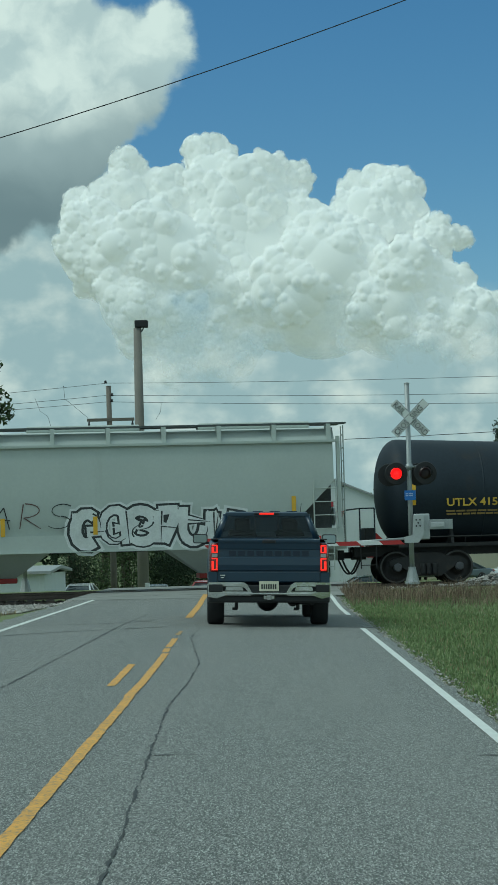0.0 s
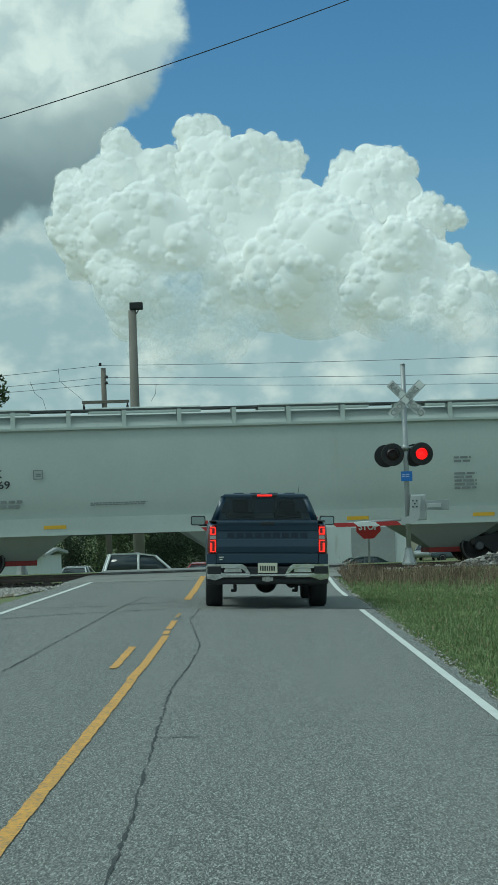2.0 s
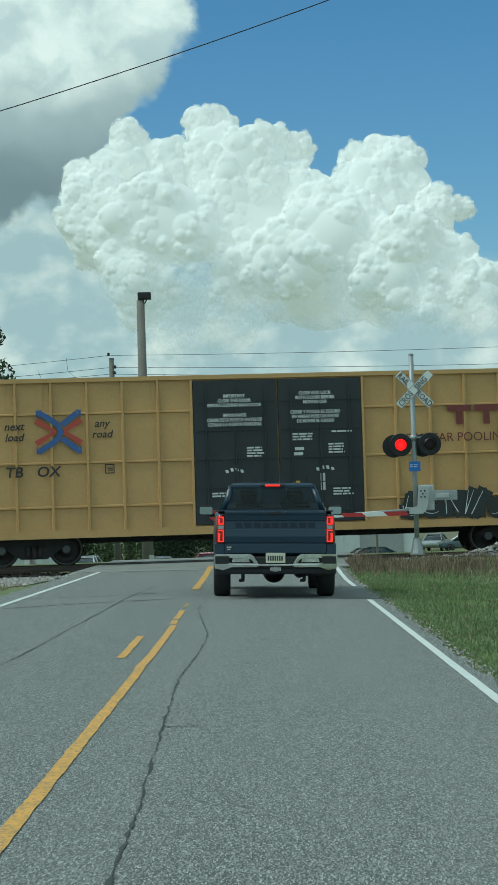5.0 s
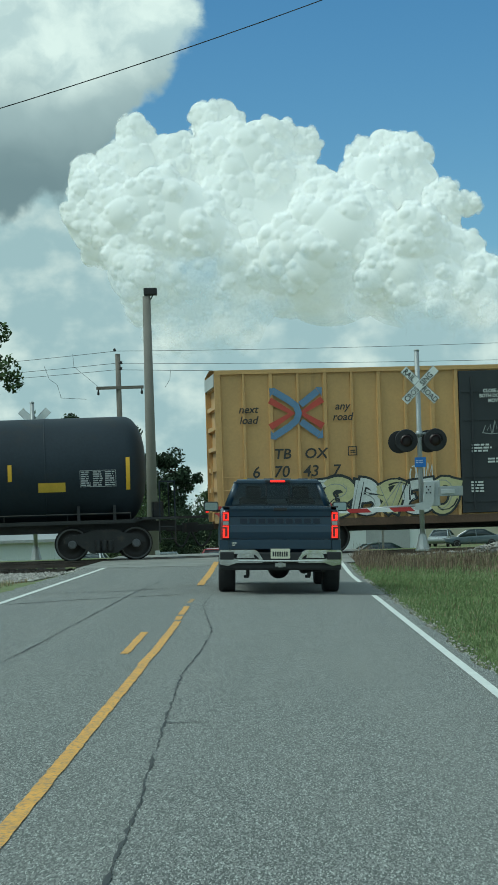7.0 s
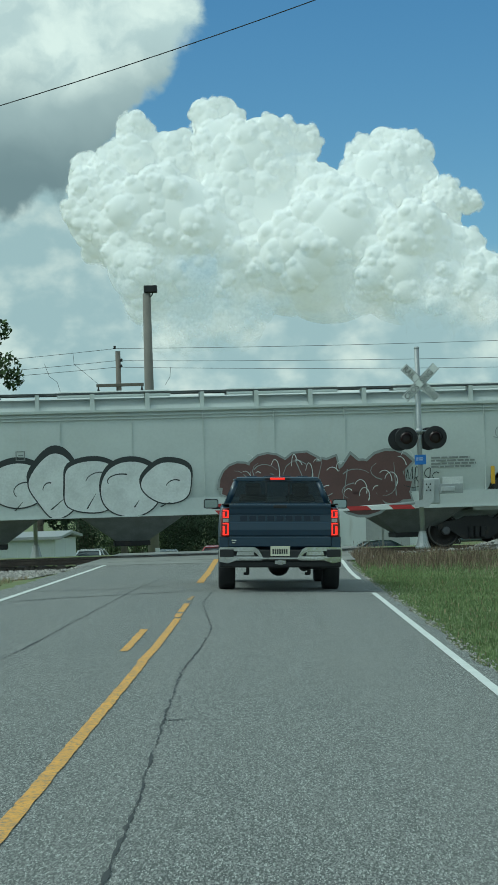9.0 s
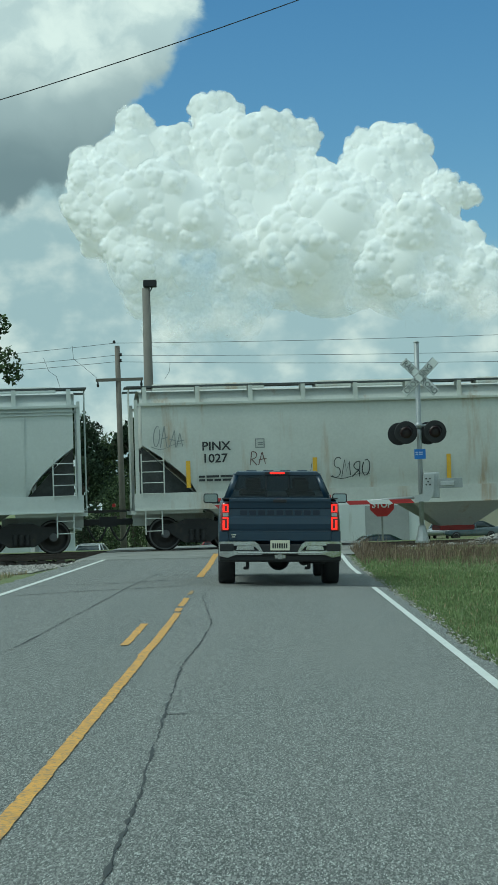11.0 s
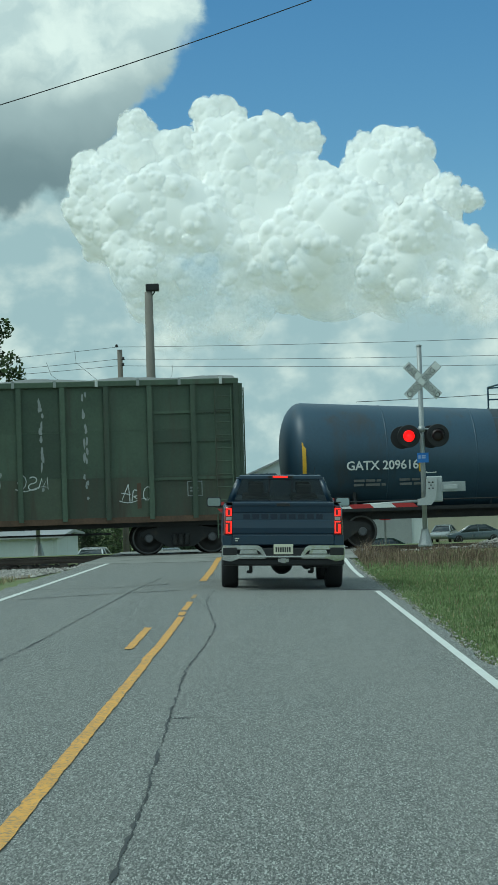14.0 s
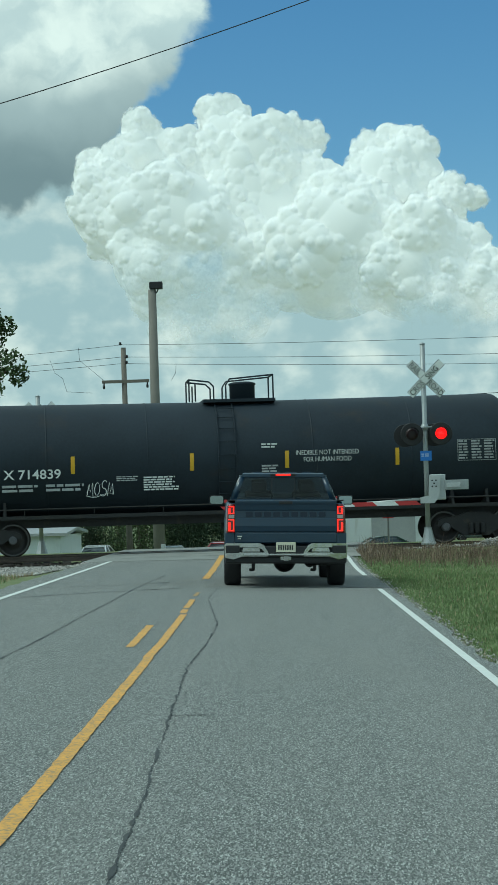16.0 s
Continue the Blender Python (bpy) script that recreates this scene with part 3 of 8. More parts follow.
STAIN = mat("spill_stained_paint", (0.034, 0.046, 0.056), 0.6, spread=0.35, scale=1.0, fine=12, dirt=(0.05, 0.045, 0.04), dirt_amount=0.4, dirt_scale=1.0, streak=True)
RUST = mat("rust_brown", (0.10, 0.062, 0.04), 0.85, spread=0.3, scale=2, fine=20)
SILVER = mat("bare_grey_metal", (0.42, 0.44, 0.43), 0.5, 0.2, spread=0.1, scale=2, fine=20)
INK = mat("black_stencil_paint", (0.025, 0.027, 0.028), 0.6, spread=0.2, fine=30)
GRATING = mat("grey_grating", (0.075, 0.085, 0.085), 0.7, spread=0.2, fine=30)
SHADE_STEEL = mat("shaded_steel_plate", (0.075, 0.08, 0.078), 0.8, spread=0.3, fine=20)
GREY_INK = mat("faded_stencil_and_chute_grey", (0.20, 0.215, 0.21), 0.6, spread=0.2, fine=30)
WHITE_INK = mat("white_stencil_paint", (0.60, 0.62, 0.60), 0.6, spread=0.12, fine=30)
DIM_INK = mat("dull_white_stencil_paint", (0.33, 0.345, 0.345), 0.6, spread=0.2, fine=30)
WORN_INK = mat("worn_stencil_paint", (0.11, 0.11, 0.105), 0.6, spread=0.3, fine=30)
FAINT_GOLD = mat("faded_yellow_stencil_paint", (0.20, 0.13, 0.03), 0.6, spread=0.2, fine=30)
GOLD_INK = mat("yellow_stencil_paint", (0.55, 0.36, 0.04), 0.6, spread=0.12, fine=30)
REFLECTOR = mat("yellow_reflector_sheet", (0.66, 0.38, 0.02), 0.4, spread=0.08, fine=30)
MAROON = mat("maroon_lettering", (0.16, 0.035, 0.03), 0.6, spread=0.15, fine=30)
LOGO_RED = mat("logo_red_paint", (0.42, 0.06, 0.04), 0.6, spread=0.12, fine=30)
LOGO_BLUE = mat("logo_blue_paint", (0.05, 0.11, 0.30), 0.6, spread=0.12, fine=30)
LOGO_BLUE_PALE = mat("faded_logo_blue_paint", (0.12, 0.21, 0.34), 0.6, spread=0.12, fine=30)
DULL_BLUE = mat("dull_blue_patch_paint", (0.045, 0.08, 0.115), 0.7, spread=0.3, scale=3, fine=20)
DULL_RED = mat("chute_red_paint", (0.28, 0.03, 0.025), 0.7, spread=0.2, fine=30)
SPRAY = {k: mat("spray_" + k, c, 0.6, spread=0.14, scale=2, fine=20) for k, c in {
    "white": (0.60, 0.62, 0.60), "black": (0.025, 0.03, 0.03), "teal": (0.11, 0.36, 0.45), "aqua": (0.34, 0.58, 0.64), "red": (0.22, 0.03, 0.03),
    "brown": (0.11, 0.055, 0.05), "blue": (0.18, 0.30, 0.40), "lime": (0.36, 0.46, 0.24), "maroon": (0.16, 0.035, 0.05), "cream": (0.50, 0.47, 0.25),
    "pink": (0.42, 0.20, 0.27), "salmon": (0.40, 0.12, 0.075), "plum": (0.12, 0.05, 0.07), "grey": (0.26, 0.28, 0.27)}.items()}

wheelsets = []


def make_bogie(car, x, wheel_r=0.457, base=1.78):
    bogie = part("bogie", box(B(), x - 0.25, x + 0.25, -1.05, 1.05, 0.42, 0.78, 0.04), IRON, car)
    for side in (-1, 1):
        y = side * 1.02
        bm = B()
        top = [(-1.12, 0.62), (-0.95, 0.70), (-0.5, 0.78), (-0.32, 0.86), (0.32, 0.86), (0.5, 0.78), (0.95, 0.70), (1.12, 0.62), (1.12, 0.50), (0.78, 0.48),
               (0.36, 0.20), (-0.36, 0.20), (-0.78, 0.48), (-1.12, 0.50)]
        slab(bm, [(x + a, b) for a, b in top], y - 0.09, y + 0.09)
        part("side_frame", bm, IRON, bogie, bevel=0.02)
        bm = B()
        for k in (-0.17, 0.0, 0.17):
            lathe(bm, [(0.24, 0.07), (0.30, 0.085), (0.36, 0.07), (0.42, 0.085), (0.48, 0.07), (0.56, 0.085)], "z", 10, (x + k, y - side * -0.10, 0.0))
        part("spring", bm, IRON, bogie)
    for k in (-1, 1):
        wx = x + k * base / 2
        axle = part("wheelset", rod(B(), (0, -1.05, 0), (0, 1.05, 0), 0.085, seg=12), WHEEL_STEEL, bogie, m=pose(wx, 0, wheel_r))
        for side in (-1, 1):
            bm = B()
            s = side
            lathe(bm, [(0.0 * s, 0.10), (0.0 * s, wheel_r + 0.025), (0.03 * s, wheel_r + 0.025), (0.035 * s, wheel_r), (0.13 * s, wheel_r - 0.004),
                       (0.13 * s, wheel_r - 0.055), (0.09 * s, wheel_r - 0.075), (0.06 * s, 0.22), (0.13 * s, 0.17), (0.13 * s, 0.10)], "y", 28, (0, s * 0.68, 0))
            w = part("wheel", bm, WHEEL_STEEL, axle)
            w.data.materials.append(TREAD)
            for f in w.data.polygons:
                if abs(math.hypot(f.center.x, f.center.z) - (wheel_r - 0.028)) < 0.026 and abs(f.normal.y) > 0.8:
                    f.material_index = 1
        for side in (-1, 1):
            bm = B()
            lathe(bm, [(1.02 * side, 0.12), (1.17 * side, 0.12), (1.19 * side, 0.09)], "y", 16)
            for i in range(3):
                a = 2 * math.pi * i / 3
                rod(bm, (0.06 * math.cos(a), 1.18 * side, 0.06 * math.sin(a)), (0.06 * math.cos(a), 1.21 * side, 0.06 * math.sin(a)), 0.018, seg=6)
            part("bearing_cap", bm, HUB, axle)
        wheelsets.append((axle, wx, wheel_r, car))
    return bogie


def make_coupler(car, x, way):
    bm = B()
    box(bm, min(x, x + way * 0.55), max(x, x + way * 0.55), -0.09, 0.09, 0.74, 0.92, 0.02)
    slab(bm, [(x + way * a, b) for a, b in ((0.45, -0.16), (0.78, -0.16), (0.86, -0.05), (0.72, 0.02), (0.80, 0.14), (0.62, 0.18), (0.45, 0.14))], 0.70, 0.98, "xy")
    part("coupler", bm, IRON, car)
    bm = B()
    pipe(bm, [(x + way * (0.1 + 0.55 * i / 8), -0.45 + 0.15 * i / 8, 0.72 - 0.42 * math.sin(math.pi * i / 8)) for i in range(9)], 0.028)
    part("air_hose", bm, IRON, car)


def ladder(car, x, z0, z1, y, material, w=0.42, rungs=None, out="y"):
    rungs = rungs or max(2, int((z1 - z0) / 0.38) + 1)
    stiles = None
    for k in (-w / 2, w / 2):
        a = (x + k, y, z0) if out == "y" else (x, y + k, z0)
        b = (x + k, y, z1) if out == "y" else (x, y + k, z1)
        bm = rod(B(), a, b, 0.018, seg=6)
        if stiles:
            part("stile", bm, material, stiles)
        else:
            stiles = part("ladder", bm, material, car)
    for i in range(rungs):
        bm = B()
        z = z0 + (z1 - z0) * (i + 0.3) / rungs
        a = (x - w / 2, y, z) if out == "y" else (x, y - w / 2, z)
        b = (x + w / 2, y, z) if out == "y" else (x, y + w / 2, z)
        rod(bm, a, b, 0.014, seg=6)
        part("rung", bm, material, stiles)
    return stiles


def new_car(name, right, left, label):
    mid = (right + left) / 2 - 0.18
    car = thing(name, Matrix.Translation(MID + ALONG * mid + Vector((0, 0, RAIL))) @ Matrix.Rotation(TURN, 4, "Z"), label, "railway car", "cars of the freight train")
    return car, right - left, mid


cars = []


def hopper(right, left, paint, label, ribs=0, brackets=13, slope=1.35, rounded=False):
    car, L, mid = new_car("hopper_car", right, left, label)
    cars.append((car, mid))
    e = L / 2
    prof = [(-1.50, 1.58), (-1.555, 1.75), (-1.59, 2.2), (-1.60, 2.7), (-1.59, 3.3), (-1.555, 3.85), (-1.50, 4.10)]
    roof = [(-1.50, 4.10), (-1.44, 4.20), (-1.20, 4.42), (-0.6, 4.50), (0, 4.52)]
    foot = lambda x: 1.58 if abs(x) < e - 0.35 - slope else 1.58 + 1.35 * ((abs(x) - (e - 0.35 - slope)) / slope) ** (0.7 if rounded else 1.0)
    xs = sorted({*np.linspace(-e + 0.35, -e + 0.35 + slope, 9), *np.linspace(-e + 0.35 + slope, e - 0.35 - slope, 24), *np.linspace(e - 0.35 - slope, e - 0.35, 9)})

    def side_y(z):
        return float(np.interp(z, [p[1] for p in prof], [p[0] for p in prof]))
    bm = B()
    for s in (-1, 1):
        cols = []
        for x in xs:
            f = foot(x)
            zs = [f + (4.10 - f) * k / 7 for k in range(8)]
            cols.append([bm.verts.new((x, -s * side_y(z), z)) for z in zs])
        for a, b in zip(cols, cols[1:]):
            for k in range(7):
                fc = bm.faces.new((a[k], b[k], b[k + 1], a[k + 1]))
                fc.smooth = True
    part("side_sheet", bm, paint, car)
    bm = B()
    for s in (-1, 1):
        for (y0, z0), (y1, z1) in zip(roof, roof[1:]):
            v = [bm.verts.new(p) for p in ((-e + 0.3, s * -y0 * -1, z0), (e - 0.3, s * -y0 * -1, z0), (e - 0.3, s * -y1 * -1, z1), (-e + 0.3, s * -y1 * -1, z1))]
            bm.faces.new(v)
    # the eave's ledge
    for s in (-1, 1):
        box(bm, -e + 0.22, e - 0.22, min(s * 1.49, s * 1.63), max(s * 1.49, s * 1.63), 4.03, 4.10)
    part("roof", bm, paint, car)
    for w in (-1, 1):
        bm = B()
        x0, x1 = w * (e - 0.35), w * (e - 0.35 - slope)
        box(bm, min(x0, x0 - w * 0.03), max(x0, x0 - w * 0.03), -1.48, 1.48, 2.90, 4.12)
        v = [bm.verts.new(p) for p in ((x0, -1.5, 2.93), (x0, 1.5, 2.93), (x1, 1.5, 1.55), (x1, -1.5, 1.55))]
        bm.faces.new(v)
        part("slope_sheet", bm, paint, car)
        # shear plates under the slope; the opening's shade is in their dark colour
        for y in (-0.95, 0.95):
            bm = B()
            slab(bm, [(x0, 1.10), (x0, 2.92), (x1, 1.56), (x1, 1.10)], y - 0.02, y + 0.02, "xz")
            part("shear_plate", bm, SHADE_STEEL, car)
    bm = B()
    for s in (-1, 1):
        box(bm, -e + 0.1, e - 0.1, min(s * 1.46, s * 1.60), max(s * 1.46, s * 1.60), 1.14, 1.60)
        box(bm, -e + 0.1, e - 0.1, min(s * 1.40, s * 1.66), max(s * 1.40, s * 1.66), 1.12, 1.15)
    part("side_sill", bm, paint, car)
    # running board on brackets
    bm = B()
    for s in (-1, 1):
        box(bm, -e - 0.05, e + 0.05, s * 1.30 - 0.20, s * 1.30 + 0.20, 4.55, 4.59)
    box(bm, -e - 0.05, e + 0.05, -0.35, 0.35, 4.60, 4.64)
    part("running_board", bm, GRATING, car)
    for i in range(brackets):
        x = -e + 0.45 + (L - 0.9) * i / (brackets - 1)
        bm = B()
        slab(bm, [(-1.52, 4.10), (-1.50, 4.55), (-1.05, 4.55), (-1.05, 4.36)], x - 0.06, x + 0.06, "yz")
        part("bracket", bm, paint, car)
    for i in range(4):
        x = -e + L * (i + 0.5) / 4
        bm = B()
        box(bm, x - 1.6, x + 1.6, -0.38, 0.38, 4.50, 4.70, 0.05)
        part("roof_hatch", bm, paint, car)
    if ribs:
        for i in range(ribs):
            bm = B()
            x = -e + 0.4 + slope + (L - 0.8 - 2 * slope) * i / (ribs - 1)
            box(bm, x - 0.008, x + 0.008, -1.608, -1.50, 1.6, 4.05)
            part("weld_seam", bm, paint, car)
        bm = B()
        for z in (4.03, 3.93, 3.84):
            box(bm, -e + 0.35, e - 0.35, -1.60, -1.50, z - 0.012, z + 0.012)
        part("side_bead", bm, paint, car)
    # discharge chutes
    n = 4 if ribs else 3
    for i in range(n):
        x = -e + 3.6 + (L - 7.2) * i / (n - 1)
        bm = B()
        t = [bm.verts.new(p) for p in ((x - 1.45, -1.42, 1.14), (x + 1.45, -1.42, 1.14), (x + 1.45, 1.42, 1.14), (x - 1.45, 1.42, 1.14))]
        u = [bm.verts.new(p) for p in ((x - 0.42, -0.55, 0.42), (x + 0.42, -0.55, 0.42), (x + 0.42, 0.55, 0.42), (x - 0.42, 0.55, 0.42))]
        for a in range(4):
            bm.faces.new((t[a], t[(a + 1) % 4], u[(a + 1) % 4], u[a]))
        # chutes of the ribbed cars are a darker grey than the body
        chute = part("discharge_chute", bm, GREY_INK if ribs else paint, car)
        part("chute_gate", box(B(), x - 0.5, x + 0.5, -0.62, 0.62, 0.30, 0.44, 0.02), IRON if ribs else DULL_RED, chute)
    # ends: posts, ladders, platform
    for w in (-1, 1):
        for s in (-1, 1):
            bm = B()
            x = w * (e - 0.20)
            box(bm, x - 0.05, x + 0.05, s * 1.50 - 0.07, s * 1.50 + 0.07, 1.14, 4.2)
            part("corner_post", bm, paint, car)
        ladder(car, w * (e - 0.62), 1.5, 3.0 if not rounded else 2.7, -1.63, paint, 0.62, 4)
        ladder(car, w * (e - 0.02), 1.2, 4.5, -1.15, paint, 0.42, 9, "x")
        ladder(car, w * (e - 0.62), 0.45, 1.14, -1.60, paint, 0.46, 2)
        bm = B()
        box(bm, min(w * (e - 2.0), w * e), max(w * (e - 2.0), w * e), -1.40, 1.40, 1.02, 1.12)
        box(bm, min(w * (e - 2.4), w * (e - 0.1)), max(w * (e - 2.4), w * (e - 0.1)), -0.3, 0.3, 0.70, 1.02)
        part("end_platform", bm, paint, car)
        bm = B()
        box(bm, w * (e - 0.75) - 0.22, w * (e - 0.75) + 0.22, -0.9, 0.6, 1.12, 1.75, 0.04)
        rod(bm, (w * (e - 0.3), -0.8, 1.95), (w * (e - 0.24), -0.8, 1.95), 0.26, seg=18)
        part("brake_gear", bm, SILVER, car)
        make_bogie(car, w * (e - 1.85))
        make_coupler(car, w * (e - 0.1), w)
    return car, e


def mark(car, x, z, w, h, material, y=-1.606, name="reflector"):
    return part(name, box(B(), x, x + w, y - 0.006, y, z, z + h), material, car)


def blob(cx, cz, rx, rz, rnd, n=16, rough=0.22):
    out = []
    for i in range(n):
        a = 2 * math.pi * i / n
        c, s = math.cos(a), math.sin(a)
        k = 1 + rnd.uniform(-rough, rough)
        out.append((cx + rx * k * c, cz + rz * k * s))
    return out


def flat_poly(bm, poly, y):
    bm.faces.new([bm.verts.new((p[0], y, p[1])) for p in poly])


def band(bm, pts, t, y, taper=1.0):
    """A sprayed stroke of width t along a broken line, its end widened or narrowed by taper."""
    n = len(pts)
    left, right = [], []
    for i, p in enumerate(pts):
        a, b = Vector(pts[max(0, i - 1)]), Vector(pts[min(n - 1, i + 1)])
        d = (b - a).normalized() if (b - a).length > 1e-6 else Vector((1, 0))
        s = Vector((-d.y, d.x)) * t / 2 * (1 + (taper - 1) * i / (n - 1))
        left.append(bm.verts.new((p[0] + s.x, y, p[1] + s.y)))
        right.append(bm.verts.new((p[0] - s.x, y, p[1] - s.y)))
    for i in range(n - 1):
        bm.faces.new((left[i], left[i + 1], right[i + 1], right[i]))


def stretch(pts, d):
    """The same line, longer by d at both ends."""
    a, b = Vector(pts[0]), Vector(pts[-1])
    p, q = a + (a - Vector(pts[1])).normalized() * d, b + (b - Vector(pts[-2])).normalized() * d
    return [tuple(p)] + list(pts[1:-1]) + [tuple(q)]


ARC = lambda cx, cz, rx, rz, a0, a1: [(cx + rx * math.cos(radians(a0 + (a1 - a0) * i / 9)), cz + rz * math.sin(radians(a0 + (a1 - a0) * i / 9))) for i in range(10)]
FORMS = (
    ([(0.2, 0.0), (0.3, 0.95)], ARC(0.35, 0.66, 0.45, 0.26, 100, -90), [(0.35, 0.4), (0.95, -0.05)]),
    (ARC(0.5, 0.7, 0.4, 0.25, 20, 250), ARC(0.5, 0.25, 0.42, 0.27, 80, -160)),
    ([(0.15, 0.0), (0.45, 1.0)], [(0.45, 1.0), (0.9, 0.0)], [(0.2, 0.35), (0.95, 0.42)]),
    (ARC(0.5, 0.5, 0.42, 0.48, 50, 310), [(0.5, 0.42), (1.0, 0.45)]),
    ([(0.2, 0.05), (0.2, 1.0)], [(0.2, 0.95), (0.9, 1.0)], [(0.2, 0.5), (0.8, 0.55)], [(0.1, 0.05), (1.0, 0.0)]),
    ([(0.15, 0.0), (0.2, 1.0)], [(0.2, 0.95), (0.75, 0.1)], [(0.75, 0.05), (0.9, 1.05)]),
    (ARC(0.5, 0.45, 0.38, 0.45, 180, 360), [(0.12, 0.45), (0.05, 1.0)], [(0.88, 0.45), (0.95, 1.0)]),
)


def graffiti(car, x, z, w, h, n, fill, line, glow, seed, y=-1.612, second=None, slant=0.12, fat=1.0):
    """A spray-painted piece of interlocking letter-like strokes: halo, outline, two-tone fill and thin lights."""
    rnd = random.Random(seed)
    strokes = []
    last = -1
    for i in range(n):
        k = rnd.choice([q for q in range(len(FORMS)) if q != last])
        last = k
        mixed = list(FORMS[k][:2]) + [rnd.choice(rnd.choice(FORMS)) for _ in range(2)]
        cw, ch = w / n * rnd.uniform(1.0, 1.22), h * rnd.uniform(0.82, 1.05)
        ox, oz, tilt, flip = x + w * i / n - 0.05 * w / n, z + rnd.uniform(0.0, 0.08) * h, rnd.uniform(-0.12, 0.12), rnd.random() < 0.4
        t = fat * min(0.28 * h, 0.34 * w / n) * rnd.uniform(0.9, 1.15)
        for st in mixed:
            turned = rnd.random() < 0.35
            pts = []
            for u, v in st:
                u, v = 1 - u if flip else u, 1 - v if turned else v
                pz = oz + 0.1 * h + v * ch * 0.8 + tilt * cw * (u - 0.5)
                pts.append((ox + u * cw + (pz - z) * slant, pz))
            strokes.append((i, pts, t, rnd.choice((0.15, 0.5, 0.9, 1.3))))
    art = part("graffiti", box(B(), x + 0.1, x + 0.15, y + 0.02, y + 0.025, z + 0.1, z + 0.15), SPRAY[line], car, "spray-painted graffiti piece of interlocking strokes")
    for name, grow_by, key, lift in (("halo", 0.26, glow, 0.0), ("outline", 0.13, line, 0.002)):
        if key:
            bm = B()
            for j, (i, pts, t, k) in enumerate(strokes):
                band(bm, stretch(pts, grow_by / 2), t + grow_by, y - lift - j * 0.00004, k)
            tagged(part(name, bm, SPRAY[key], art), kind="stuff")
    for i in range(n):
        bm = B()
        for j, (q, pts, t, k) in enumerate(strokes):
            if q == i:
                band(bm, pts, t, y - 0.0045 - j * 0.00004, k)
        part("fill", bm, SPRAY[second if second and i % 2 else fill], art)
    bm = B()
    for j, (i, pts, t, k) in enumerate(strokes):
        if rnd.random() < 0.7:
            cut = pts[: max(2, len(pts) * 2 // 3)]
            band(bm, [(px - 0.28 * t, pz + 0.12 * t) for px, pz in cut], 0.03, y - 0.0085 - j * 0.00004, 0.4)
    tagged(part("highlight", bm, SPRAY[glow if glow and glow != line else "white" if fill != "white" else "grey"], art), kind="stuff")
    bm = B()
    for j, (i, pts, t, k) in enumerate(strokes[::2]):
        band(bm, [(px + 0.34 * t, pz - 0.05 * t) for px, pz in pts[-max(2, len(pts) // 2):]], 0.05, y - 0.0087 - j * 0.00004, 0.3)
    tagged(part("stroke", bm, SPRAY[line], art), kind="stuff")
    return art


def bubbles(car, x, z, w, h, n, fill, line, seed, y=-1.612, glow=None):
    """A throw-up of swelling, overlapping bubble forms with heavy outlines and a shade band over them."""
    rnd = random.Random(seed)
    art = part("graffiti", box(B(), x + 0.1, x + 0.15, y + 0.02, y + 0.025, z + 0.1, z + 0.15), SPRAY[line], car, "spray-painted graffiti of fat overlapping bubbles")
    for i in range(n):
        cx, rx, rz = x + w * (i + 0.5) / n, w / n * rnd.uniform(0.5, 0.95), h * rnd.uniform(0.38, 0.56)
        base_z = rnd.uniform(-0.06, 0.10) * h
        wob = [rnd.uniform(-0.16, 0.16) for _ in range(3)]
        ring = lambda g, dz=0.0: [(cx + (rx + g) * math.cos(a) * (1 + wob[0] * math.sin(2 * a) + wob[1] * math.cos(3 * a)), z + h / 2 + base_z + dz + (rz + g) * math.sin(a) * (1 + wob[2] * math.cos(2 * a))) for a in (2 * math.pi * k / 40 for k in range(40))]
        for name, g, dz, key, lift in (("halo", 0.16, 0.03, glow, 0.0), ("shade", 0.05, rnd.uniform(0.05, 0.18), line, 0.0008), ("outline", 0.035, 0.0, line, 0.0012), ("fill", 0.0, 0.0, fill, 0.002)):
            if key:
                bm = B()
                flat_poly(bm, ring(g, dz), y - lift - i * 0.0025)
                part(name, bm, SPRAY[key], art)
        bm = B()
        band(bm, ARC(cx + rnd.uniform(-0.3, 0.3) * rx, z + h * rnd.uniform(0.4, 0.65), rx * rnd.uniform(0.2, 0.5), rz * rnd.uniform(0.2, 0.5), rnd.uniform(-60, 80), rnd.uniform(120, 260)), 0.04, y - 0.0024 - i * 0.0025, 0.5)
        band(bm, [(cx - rx * rnd.uniform(-0.1, 0.4), z + h * 0.12), (cx + rx * rnd.uniform(0, 0.4), z + h * rnd.uniform(0.15, 0.5))], 0.04, y - 0.0026 - i * 0.0025, 0.3)
        part("stroke", bm, SPRAY[glow or line], art)
    return art


